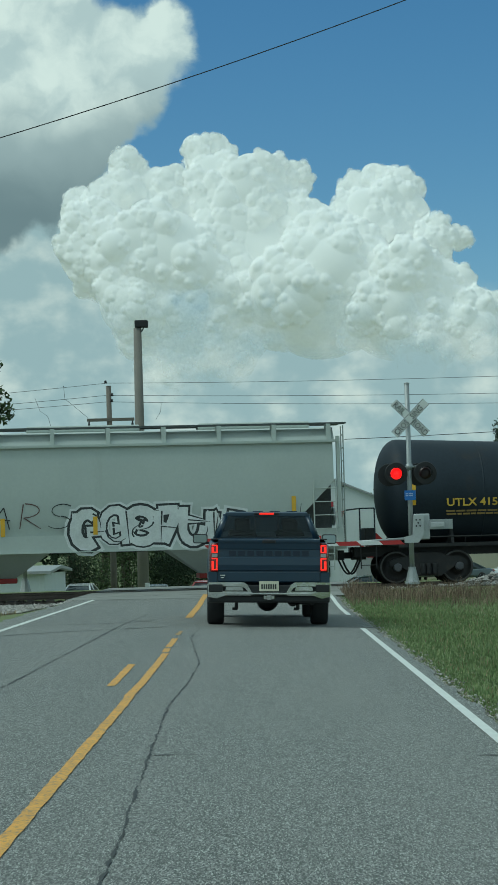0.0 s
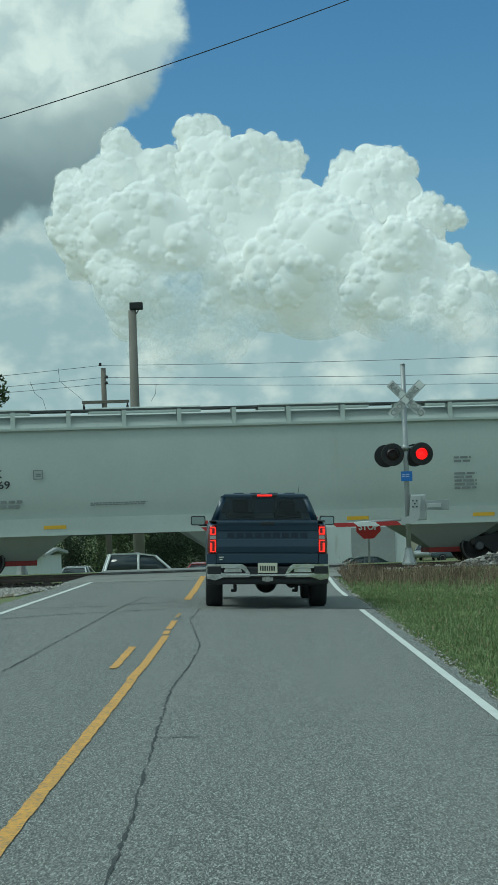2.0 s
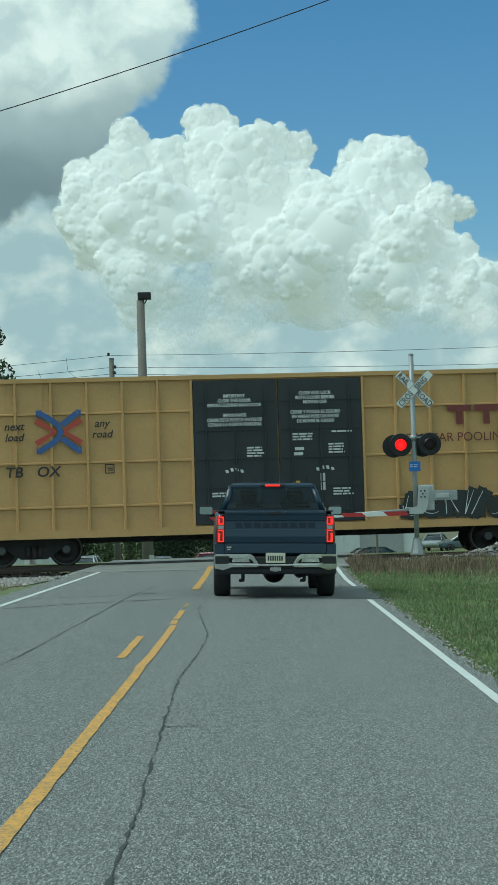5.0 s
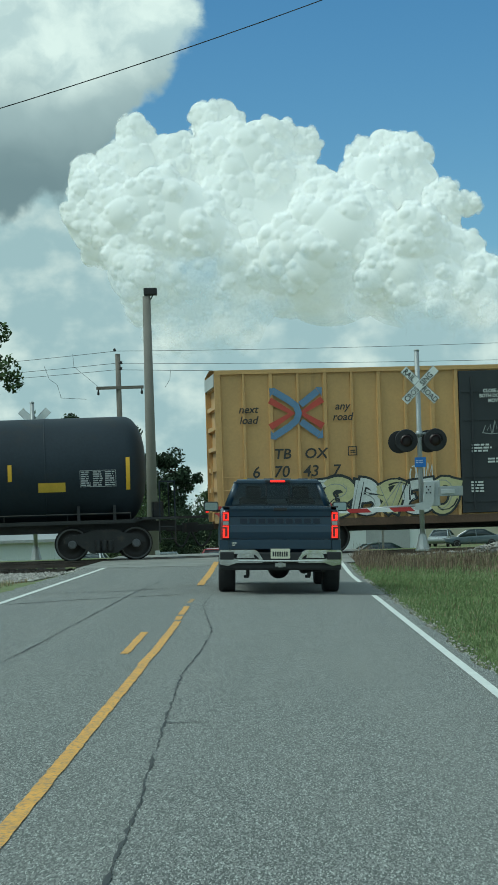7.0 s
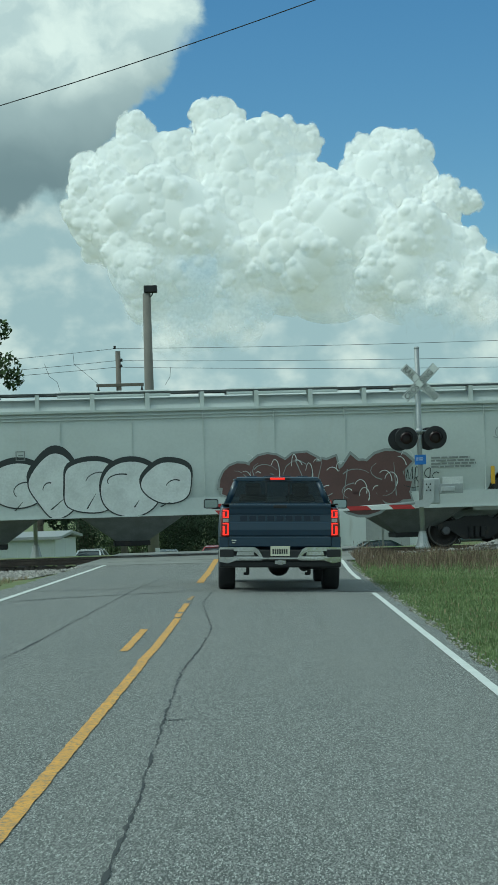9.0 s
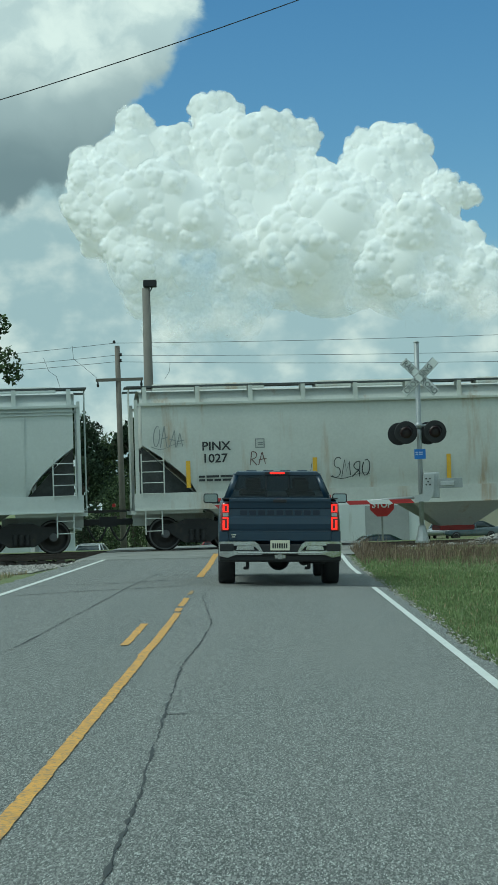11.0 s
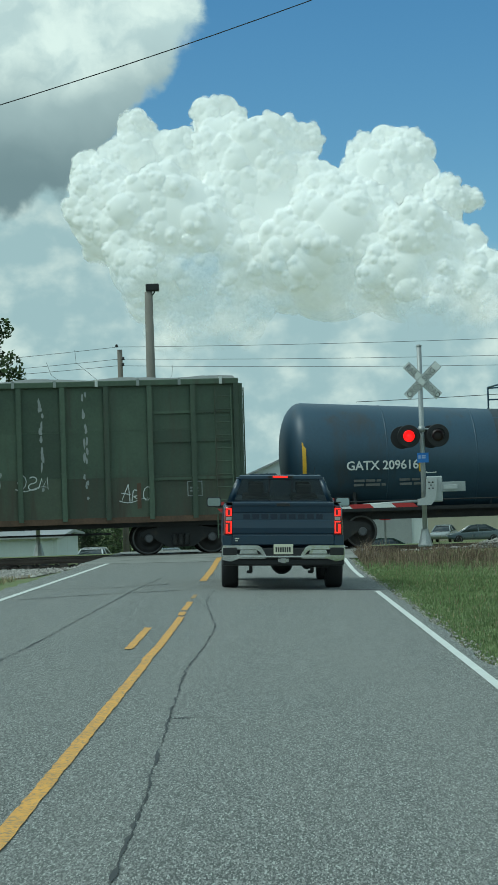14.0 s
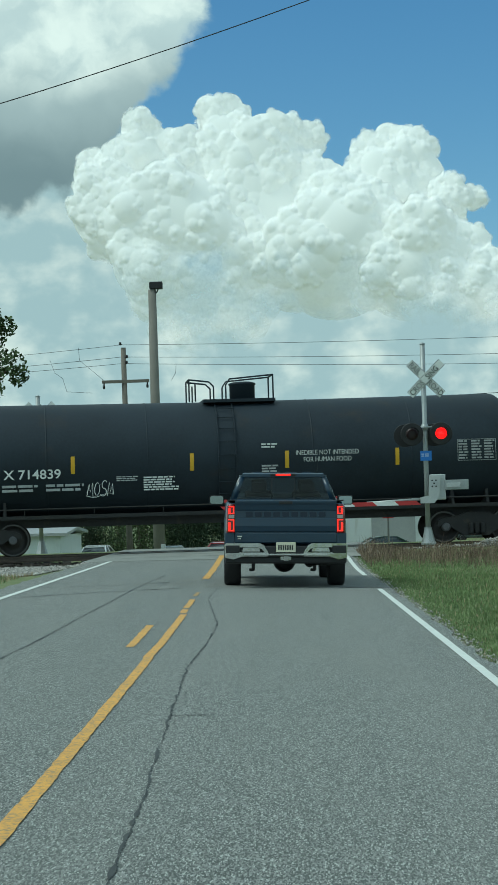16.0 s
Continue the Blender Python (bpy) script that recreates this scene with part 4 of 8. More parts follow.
def graffiti_word(car, word, x, z, w, h, fill, line, halo=None, y=-1.612, second=None, seed=1, wild=1.0, light="white"):
    """A spray-painted word in fat, tilted, overlapping letters with an outline."""
    rnd = random.Random(seed)
    art = part("graffiti", box(B(), x + 0.1, x + 0.15, y + 0.02, y + 0.025, z + 0.1, z + 0.15), SPRAY[line], car, "spray-painted graffiti word in fat outlined letters")
    n = len(word)
    for i, ch in enumerate(word):
        tilt, sx, sz, lift_z, lean = rnd.uniform(-14, 14) * wild, rnd.uniform(1.0, 1.3), rnd.uniform(0.92, 1.12), rnd.uniform(0, 0.09) * wild, rnd.uniform(-0.15, 0.3) * wild
        swell, kick = rnd.uniform(-0.3, 0.3) * wild, rnd.uniform(-0.2, 0.2) * wild
        for name, off, key, lift in (("halo", 0.15, halo, 0.0), ("outline", 0.105, line, 0.002), ("fill", 0.05, second if second and i % 2 else fill, 0.0045)):
            if not key:
                continue
            cu = bpy.data.curves.new(name, "FONT")
            cu.body, cu.size, cu.align_x, cu.offset, cu.resolution_u, cu.extrude = ch, 1.0, "CENTER", off, 4, 0.0
            tmp = bpy.data.objects.new("tmp", cu)
            me = bpy.data.meshes.new_from_object(tmp)
            bpy.data.objects.remove(tmp)
            for v in me.vertices:
                u, q = v.co.x, v.co.y - 0.35
                v.co.x = u * (1 + swell * q * 1.6) + lean * q + 0.05 * wild * math.sin(7 * q + i)
                v.co.y = q + kick * u + 0.06 * wild * math.sin(6 * u + 2 * i) + 0.35
            me.transform(Matrix.Translation((x + w * (i + 0.5) / n, y - lift - i * 0.00015, z + h * (0.05 + lift_z))) @ Matrix.Rotation(radians(tilt), 4, "Y") @ Matrix.Rotation(radians(90), 4, "X") @ Matrix.Diagonal((sx * w / n / 0.72, sz * h / 0.78, 1, 1)))
            me.materials.clear()
            me.materials.append(SPRAY[key])
            ob = new(name, me)
            ob.parent = art
        bm = B()
        cx = x + w * (i + 0.5) / n
        for k in range(3):
            u, v = rnd.uniform(-0.3, 0.25) * w / n, rnd.uniform(0.1, 0.8) * h
            flat_poly(bm, blob(cx + u, z + v, rnd.uniform(0.02, 0.05), rnd.uniform(0.03, 0.09), rnd, 8, 0.3), y - 0.0075 - k * 0.0001)
        part("highlight", bm, SPRAY[light], art)
    return art


def scrawl(car, x, z, w, h, key, seed, y=-1.612, strokes=9, thick=0.028):
    """A thin looping hand-drawn tag."""
    rnd = random.Random(seed)
    bm = B()
    letters = max(1, strokes // 3)
    px = x
    for i in range(letters):
        cw = w / letters
        hh = h * rnd.uniform(0.6, 1.0)
        kind, flip = rnd.randrange(5), rnd.random() < 0.5
        lines = {0: [[(0.1, 0.0), (0.35, 1.0)], [(0.35, 1.0), (0.8, 0.05)], [(0.1, 0.4), (0.9, 0.5)]],
                 1: [[(0.2, 0.95), (0.15, 0.0)], ARC(0.25, 0.7, 0.5, 0.27, 90, -90), [(0.25, 0.43), (0.85, 0.0)]],
                 2: [ARC(0.55, 0.72, 0.35, 0.25, 40, 260), ARC(0.45, 0.24, 0.4, 0.25, 80, -150)],
                 3: [ARC(0.5, 0.5, 0.35, 0.45, 60, 400)],
                 4: [[(0.1, 0.1), (0.3, 0.9), (0.5, 0.3), (0.75, 1.0), (0.9, 0.0)]]}[kind]
        for j, ln in enumerate(lines):
            pts = [(px + (1 - u if flip else u) * cw * 1.1 + 0.2 * v * hh * 0.5, z + v * hh) for u, v in ln]
            band(bm, pts, thick, y - (i * 4 + j) * 0.00015, rnd.uniform(0.5, 1.1))
        px += cw
    if strokes > 9:
        band(bm, [(x + w * k / 8, z + h * (0.05 - 0.12 * math.sin(k * 0.7))) for k in range(9)], thick * 0.9, y - 0.006, 0.4)
    return part("graffiti_tag", bm, SPRAY[key], car, "thin spray-painted tag")


def placard(car, x, z, s=0.30, ink=None, y=-1.612):
    ink = ink or GREY_INK
    bm = B()
    for a in ((x, x + s, z, z + 0.025), (x, x + s, z + s - 0.025, z + s), (x, x + 0.025, z, z + s), (x + s - 0.025, x + s, z, z + s)):
        box(bm, a[0], a[1], y - 0.004, y, a[2], a[3])
    p = part("stencil_frame", bm, ink, car)
    bars("stencil_bar", x + 0.07, z + s * 0.62, s * 0.55, 2, s * 0.12, ink, p, y, 3, False)


def boxcar(right, left, paint, label, grid=True):
    car, L, mid = new_car("box_car", right, left, label)
    cars.append((car, mid))
    e, h0, h1 = L / 2, 0.92, 5.18
    bm = B()
    box(bm, -e + 0.16, e - 0.16, -1.52, 1.52, h0, h1)
    part("body_side", bm, paint, car)
    for w in (-1, 1):
        for s in (-1, 1):
            part("corner_post", box(B(), w * (e - 0.08) - 0.08, w * (e - 0.08) + 0.08, s * 1.53 - 0.06, s * 1.53 + 0.06, h0 + 0.06, h1 - 0.1), paint, car)
    bm = B()
    for s in (-1, 1):
        v = [bm.verts.new(p) for p in ((-e, s * 1.60, 5.18), (e, s * 1.60, 5.18), (e, 0, 5.30), (-e, 0, 5.30))]
        bm.faces.new(v)
    box(bm, -e, e, -1.61, -1.50, 5.07, 5.19)
    box(bm, -e, e, 1.50, 1.61, 5.07, 5.19)
    part("roof", bm, paint, car)
    bm = B()
    for s in (-1, 1):
        box(bm, -e + 0.1, e - 0.1, min(s * 1.45, s * 1.60), max(s * 1.45, s * 1.60), 0.76, 0.98)
    part("side_sill", bm, paint if grid else RUST, car)
    d0, d1 = -2.36, 2.36
    # posts and rails of the side
    n = 7 if grid else 9
    for s in (-1, 1):
        for a, b in ((-e + 0.05, d0), (d1, e - 0.05)):
            for i in range(n + 1):
                x = a + (b - a) * i / n
                if not grid and i % 2 == 1 and 0 < i < n:
                    w = 0.05
                else:
                    w = 0.05 if grid else 0.075
                x = min(max(x, a + w), b - w)
                bm = B()
                y0, y1 = (-1.60, -1.51) if s < 0 else (1.51, 1.60)
                slab(bm, [(x - w, -1.50 * 1), (x - w * 0.6, -1.60), (x + w * 0.6, -1.60), (x + w, -1.50)] if s < 0 else [(x - w, 1.50), (x - w * 0.6, 1.60), (x + w * 0.6, 1.60), (x + w, 1.50)], 0.97, 5.08, "xy")
                part("side_post", bm, paint, car)
            if grid and s < 0:
                for z in (1.62, 2.84, 4.20):
                    bm = B()
                    slab(bm, [(-1.50, z - 0.045), (-1.575, z - 0.02), (-1.575, z + 0.02), (-1.50, z + 0.045)], a, b, "yz")
                    part("side_rail", bm, paint, car)
    # plug doors
    for a, b in ((d0, -0.02), (0.02, d1)):
        door = part("plug_door", box(B(), a, b, -1.60, -1.50, 1.02, 5.03, 0.015), BLACK_DOOR, car, "black plug door with white stencils")
        bm = B()
        for z in (1.35, 2.05, 2.85, 3.65, 4.45):
            box(bm, a + 0.06, b - 0.06, -1.625, -1.60, z - 0.035, z + 0.035)
        part("door_rail", bm, BLACK_DOOR, door)
        bm = B()
        for x in (a + 0.35, b - 0.35, (a + b) / 2):
            rod(bm, (x, -1.64, 1.1), (x, -1.64, 4.85), 0.022, seg=6)
        part("lock_rod", bm, BLACK_DOOR, door)
    # ends with pressed ribs
    for w in (-1, 1):
        bm = B()
        for i in range(7):
            z = 1.3 + i * 0.58
            box(bm, min(w * (e - 0.16), w * (e - 0.04)), max(w * (e - 0.16), w * (e - 0.04)), -1.46, 1.46, z - 0.06, z + 0.06)
        part("end_rib", bm, paint, car)
        part("end_band", box(B(), min(w * (e - 0.06), w * (e + 0.02)), max(w * (e - 0.06), w * (e + 0.02)), -1.5, 1.5, 4.75, 5.1), SILVER, car)
        ladder(car, w * (e - 0.40), 1.0, 2.45, -1.66, paint, 0.48, 4)
        ladder(car, w * (e + 0.10), 1.0, 2.6, -1.2, paint, 0.42, 4, "x")
        make_bogie(car, w * (e - 2.45))
        make_coupler(car, w * e, w)
        mark(car, w * (e - 0.80) - 0.06, 1.55, 0.12, 0.62, REFLECTOR, -1.612)
    part("underframe", box(B(), -e + 0.2, e - 0.2, -0.35, 0.35, 0.60, 0.93), IRON, car)
    bm = B()
    for x in (-3.4, -1.2, 1.2, 3.4):
        box(bm, x - 0.08, x + 0.08, -1.4, 1.4, 0.72, 0.90)
    rod(bm, (-4.6, -0.7, 0.62), (4.6, -0.7, 0.62), 0.03, seg=6)
    box(bm, 0.3, 1.3, -0.9, -0.4, 0.45, 0.75, 0.05)
    part("brake_rigging", bm, IRON, car)
    return car, e


def tank(right, left, paint, label, bend=0.0, cage="cup", R=1.50, top_x=0.0, top_k=1.0, zc=2.53):
    car, L, mid = new_car("tank_car", right, left, label)
    cars.append((car, mid))
    e = L / 2
    bm = B()
    rings, prof, seg = [], [], 40
    head = 0.62
    for i in range(9):
        a = math.pi / 2 * i / 8
        prof.append((-e + head - head * math.cos(a), R * math.sin(a) ** 0.8 if i else 0.02))
    body = [(-e + head + (2 * e - 2 * head) * k / 12, R) for k in range(1, 12)]
    full = prof + body + [(-u, r) for u, r in prof[::-1]]
    for u, r in full:
        dz = bend * (abs(u) / e - 0.55)
        rings.append([bm.verts.new((u, r * math.cos(2 * math.pi * k / seg), zc + dz + r * math.sin(2 * math.pi * k / seg))) for k in range(seg)])
    for A, C in zip(rings, rings[1:]):
        for k in range(seg):
            f = bm.faces.new((A[k], A[(k + 1) % seg], C[(k + 1) % seg], C[k]))
            f.smooth = True
    part("tank_shell", bm, paint, car)
    for x in (-e * 0.62, -e * 0.28, e * 0.28, e * 0.62):
        bm = B()
        dz = bend * (abs(x) / e - 0.55)
        lathe(bm, [(x - 0.03, R - 0.02), (x - 0.02, R + 0.006), (x + 0.02, R + 0.006), (x + 0.03, R - 0.02)], "x", 40, (0, 0, zc + dz))
        part("weld_band", bm, paint, car)
    for s in (-1, 1):
        part("centre_sill", box(B(), -e - 0.75, e + 0.75, s * 0.55 - 0.12, s * 0.55 + 0.12, 0.78, 1.06), IRON, car)
        part("walkway_rail", box(B(), -e * 0.95, e * 0.95, s * 1.36 - 0.03, s * 1.36 + 0.03, 1.02, 1.12), IRON, car)
    part("deck_plate", box(B(), -e - 0.2, e + 0.2, -0.95, 0.95, 1.065, 1.125), IRON, car)
    for w in (-1, 1):
        for k in (-1, 1):
            bm = B()
            slab(bm, [(-1.28, 1.1), (-0.9, 2.0), (0.9, 2.0), (1.28, 1.1)], w * (e - 1.45) + k * 0.5 - 0.04, w * (e - 1.45) + k * 0.5 + 0.04, "yz")
            part("saddle", bm, IRON, car)
        x0, x1 = w * (e - 0.2), w * (e + 0.8)
        part("end_platform", box(B(), min(x0, x1), max(x0, x1), -1.38, 1.38, 1.10, 1.16), IRON, car)
        bm = B()
        pipe(bm, [(w * (e + 0.72), -1.36, 1.15), (w * (e + 0.72), -1.36, 2.15), (w * (e + 0.30), -1.36, 2.15), (w * (e + 0.30), -1.36, 1.15)], 0.022)
        pipe(bm, [(w * (e + 0.72), -1.36, 2.15), (w * (e + 0.72), 1.36, 2.15), (w * (e + 0.72), 1.36, 1.15)], 0.022)
        part("end_handrail", bm, paint, car)
        ladder(car, w * (e + 0.5), 0.45, 1.12, -1.40, IRON, 0.44, 2)
        make_bogie(car, w * (e - 1.26))
        make_coupler(car, w * (e + 0.55), w)
        bm = B()
        box(bm, w * (e + 0.3) - 0.15, w * (e + 0.3) + 0.15, -0.6, 0.2, 1.16, 1.6, 0.03)
        part("brake_gear", bm, IRON, car)
    side_rail = B()
    for s in (-1, 1):
        rod(side_rail, (-e * 0.93, s * 1.47, 1.30), (e * 0.93, s * 1.47, 1.30), 0.022, seg=6)
        for i in range(9):
            x = -e * 0.93 + 2 * e * 0.93 * i / 8
            rod(side_rail, (x, s * 1.47, 1.30), (x, s * 1.36, 1.08), 0.016, seg=6)
    part("side_handrail", side_rail, IRON, car)
    zt = zc + R - bend * 0.55
    fit = part("top_platform", box(B(), -1.1, 1.25, -0.75, 0.75, zt - 0.04, zt + 0.05), paint, car)
    bm = B()
    lathe(bm, [(zt, 0.42), (zt + 0.46, 0.42), (zt + 0.48, 0.45), (zt + 0.52, 0.45), (zt + 0.56, 0.30)], "z", 20, (0.25 if cage == "cup" else -0.6, 0, 0))
    part("valve_dome", bm, paint, fit)
    bm = B()
    r = 0.026
    if cage == "cup":
        for s in (-0.6, 0.6):
            pipe(bm, [(-0.35, s, zt), (-0.35, s, zt + 0.45), (-0.22, s, zt + 0.62), (1.2, s, zt + 0.72), (1.2, s, zt)], r)
            pipe(bm, [(-0.75, s, zt), (-0.75, s, zt + 0.42), (-0.9, s, zt + 0.55), (-1.55, s, zt + 0.62), (-1.55, s, zt)], r)
            pipe(bm, [(-1.35, s, zt), (-1.35, s, zt + 0.5)], r)
        pipe(bm, [(1.2, -0.6, zt + 0.72), (1.2, 0.6, zt + 0.72)], r)
        pipe(bm, [(-1.55, -0.6, zt + 0.62), (-1.55, 0.6, zt + 0.62)], r)
    else:
        for x0, x1 in ((-1.25, -0.10), (0.40, 1.85)):
            for s in (-0.75, 0.75):
                pipe(bm, [(x0, s, zt), (x0, s, zt + 0.72), (x1, s, zt + 0.78), (x1, s, zt)], r)
                pipe(bm, [(x0, s, zt + 0.38), (x1, s, zt + 0.40)], r)
                pipe(bm, [((x0 + x1) / 2, s, zt), ((x0 + x1) / 2, s, zt + 0.75)], r)
            for x in (x0, x1):
                pipe(bm, [(x, -0.75, zt + 0.74), (x, 0.75, zt + 0.74)], r)
            box(bm, x0, x1, -0.78, 0.78, zt - 0.02, zt + 0.05)
    tagged(part("safety_rail", bm, paint, fit), kind="stuff")
    fit.matrix_basis = Matrix.Translation((top_x, 0, 0)) @ Matrix.Diagonal((top_k, 1, 1, 1))
    # ladder that follows the shell
    side = None
    for k in (-0.24, 0.24):
        bm = pipe(B(), [(k - 0.1, -(R + 0.06) * math.cos(a), zc - bend * 0.55 + (R + 0.06) * math.sin(a)) for a in (-0.9, -0.5, 0, 0.4, 0.8, 1.2)], 0.02)
        side = part("stile", bm, paint, side) if side else part("ladder", bm, paint, car)
        first = first if k > 0 else side
    for i in range(10):
        a = -0.9 + 2.1 * i / 9
        part("rung", rod(B(), (-0.34, -(R + 0.06) * math.cos(a), zc - bend * 0.55 + (R + 0.06) * math.sin(a)), (0.14, -(R + 0.06) * math.cos(a), zc - bend * 0.55 + (R + 0.06) * math.sin(a)), 0.014, seg=6), paint, first)
    bm = B()
    lathe(bm, [(0.55, 0.12), (0.62, 0.20), (0.95, 0.22), (1.05, 0.25)], "z", 14)
    part("outlet_valve", bm, IRON, car)
    return car, e


def on_shell(car, x, z, w, h, material, R=1.50, zc=2.53, name="reflector", rows=4):
    """A patch of paint or sheet that hugs the tank's round side."""
    verts, faces = [], []
    for k in range(rows + 1):
        zz = z + h * k / rows
        y = -math.sqrt(max(0.0, (R + 0.012) ** 2 - (zz - zc) ** 2))
        verts += [(x, y, zz), (x + w, y, zz)]
    faces = [(2 * k, 2 * k + 1, 2 * k + 3, 2 * k + 2) for k in range(rows)]
    return raw(name, verts, faces, material, car)


def data_panel(car, x, z, w, h, seed, R=1.50, zc=2.53):
    """A dull stencilled table of figures, as a frame and bars."""
    y = min(shell_y(z, R, zc), shell_y(z + h, R, zc), -R - 0.016 if z < zc < z + h else 0.0) - 0.005
    bm = B()
    for a in ((x, x + w, z, z + 0.012), (x, x + w, z + h - 0.012, z + h), (x, x + 0.012, z, z + h), (x + w - 0.012, x + w, z, z + h)):
        box(bm, a[0], a[1], y - 0.004, y, a[2], a[3])
    p = part("data_panel", bm, DIM_INK, car)
    n = 7
    for k in range(3):
        bars("figure_row", x + 0.03 + k * w / 3, z + h - 0.03, w / 3 - 0.05, n, h / n / 1.85, DIM_INK, p, y, seed + k)


def shell_y(z, R=1.50, zc=2.53):
    return -math.sqrt(max(0.0, (R + 0.016) ** 2 - (z - zc) ** 2))


def gondola(right, left, label):
    car, L, mid = new_car("gondola_car", right, left, label)
    cars.append((car, mid))
    e, z0, z1 = L / 2, 1.05, 4.72
    bm = B()
    for s in (-1, 1):
        box(bm, -e, e, min(s * 1.44, s * 1.50), max(s * 1.44, s * 1.50), z0, z1)
    part("side_sheet", bm, GREEN_PAINT, car)
    for w in (-1, 1):
        part("end_sheet", box(B(), min(w * (e - 0.06), w * e), max(w * (e - 0.06), w * e), -1.44, 1.44, z0, z1), GREEN_PAINT, car)
        for i in range(5):
            z = 1.4 + i * 0.75
            part("end_rib", box(B(), min(w * e, w * (e + 0.10)), max(w * e, w * (e + 0.10)), -1.45, 1.45, z - 0.05, z + 0.05, 0.01), GREEN_PAINT, car)
        for y in (-1.4, -0.7, 0, 0.7, 1.4):
            part("end_post", box(B(), min(w * e, w * (e + 0.12)), max(w * e, w * (e + 0.12)), y - 0.06, y + 0.06, z0, z1, 0.01), GREEN_PAINT, car)
    n = 15
    for s in (-1, 1):
        for i in range(n + 1):
            x = -e + 0.08 + (L - 0.16) * i / n
            bm = B()
            box(bm, x - 0.07, x + 0.07, min(s * 1.49, s * 1.62), max(s * 1.49, s * 1.62), z0 - 0.05, z1)
            part("side_post", bm, GREEN_PAINT, car)
        for i in range(n):
            for z, hh, m_row in ((z0 + 0.02, 1.10, GREEN_LOW), (z0 + 1.15, 1.24, GREEN_PAINT), (z0 + 2.42, 1.20, GREEN_PAINT)):
                xa = -e + 0.15 + (L - 0.16) * i / n
                part("side_panel", box(B(), xa + 0.01, xa + (L - 0.16) / n - 0.16, min(s * 1.495, s * 1.508), max(s * 1.495, s * 1.508), z, z + hh), m_row, car)
        part("top_chord", box(B(), -e, e, min(s * 1.42, s * 1.63), max(s * 1.42, s * 1.63), z1 - 0.02, z1 + 0.14, 0.02), GREEN_PAINT, car)
        part("side_sill", box(B(), -e, e, min(s * 1.42, s * 1.58), max(s * 1.42, s * 1.58), z0 - 0.14, z0 + 0.02), RUST, car)
    for w in (-1, 1):
        for k in range(2):
            xa, xb = w * (e - 0.1 - (L / n) * k), w * (e - (L / n) * (k + 1) + 0.0)
            for z in (2.1, 3.15, 3.95):
                part("side_rail", box(B(), min(xa, xb), max(xa, xb), -1.56, -1.49, z - 0.04, z + 0.04), GREEN_PAINT, car)
    # the load's cover, bulging over the top, with tie-downs
    rnd = random.Random(8)
    verts, faces, nx, ny = [], [], 46, 7
    for i in range(nx):
        x = -e + 0.05 + (L - 0.1) * i / (nx - 1)
        for j in range(ny):
            y = -1.5 + 3.0 * j / (ny - 1)
            verts.append((x, y, z1 + 0.10 + 0.22 * (1 - (y / 1.5) ** 2) * (0.6 + 0.4 * abs(math.sin(x * 1.3))) + rnd.uniform(-0.02, 0.02)))
    faces = [(i * ny + j, (i + 1) * ny + j, (i + 1) * ny + j + 1, i * ny + j + 1) for i in range(nx - 1) for j in range(ny - 1)]
    cover = mat("grey_cover_cloth", (0.17, 0.18, 0.17), 0.8, spread=0.2, scale=2, fine=20)
    raw("load_cover", verts, faces, cover, car, True)
    for i in range(16):
        x = -e + 0.5 + (L - 1.0) * i / 15
        part("tie_down", box(B(), x - 0.04, x + 0.04, -1.645, -1.48, z1 - 0.02, z1 + 0.18), SPRAY["grey"] if i % 3 else WHITE_INK, car)
    part("underframe", box(B(), -e + 0.1, e - 0.1, -1.2, 1.2, 0.78, 1.0), IRON, car)
    bm = B()
    box(bm, -4.2, -3.6, -1.3, -0.8, 0.42, 0.95, 0.05)
    rod(bm, (-5.5, -0.9, 0.62), (5.5, -0.9, 0.62), 0.03, seg=6)
    part("brake_rigging", bm, IRON, car)
    for w in (-1, 1):
        ladder(car, w * (e - 0.45), 1.0, 4.6, -1.66, GREEN_PAINT, 0.45, 10)
        ladder(car, w * (e + 0.16), 1.0, 4.6, -1.1, GREEN_PAINT, 0.42, 10, "x")
        ladder(car, w * (e - 0.45), 0.42, 1.0, -1.58, GREEN_PAINT, 0.45, 2)
        make_bogie(car, w * (e - 1.7))
        make_coupler(car, w * e, w)
    return car, e

# ---- the cars, from the head of the train backwards ----
def arrows(car, x, z, w, h, red, blue, y=-1.615):
    """The crossed-arrow mark of the box cars, as plain shapes."""
    P = lambda u, v: (x + w * u, z + h * v)
    t = 0.13 * h
    bm = B()
    band(bm, [P(0.02, 0.76), P(0.42, 0.5), P(0.02, 0.24)], t, y)
    band(bm, [P(0.98, 0.76), P(0.60, 0.5), P(0.98, 0.24)], t, y)
    part("red_arrow", bm, red, car)
    bm = B()
    arc = [P(0.10, 0.93), P(0.36, 0.76), P(0.50, 0.64), P(0.545, 0.5), P(0.50, 0.36), P(0.36, 0.24), P(0.10, 0.07)]
    band(bm, arc, t, y - 0.0015)
    for v in (0, 1):
        k = lambda q: q if v else 1 - q
        band(bm, [P(0.58, k(0.66)), P(0.90, k(0.92))], t, y - 0.0008)
        flat_poly(bm, [P(0.98, k(0.99)), P(0.86, k(1.0)), P(0.97, k(0.82))], y - 0.0022)
        flat_poly(bm, [P(0.02, k(0.99)), P(0.14, k(1.0)), P(0.03, k(0.82))], y - 0.0022)
    part("blue_arrow", bm, blue, car)


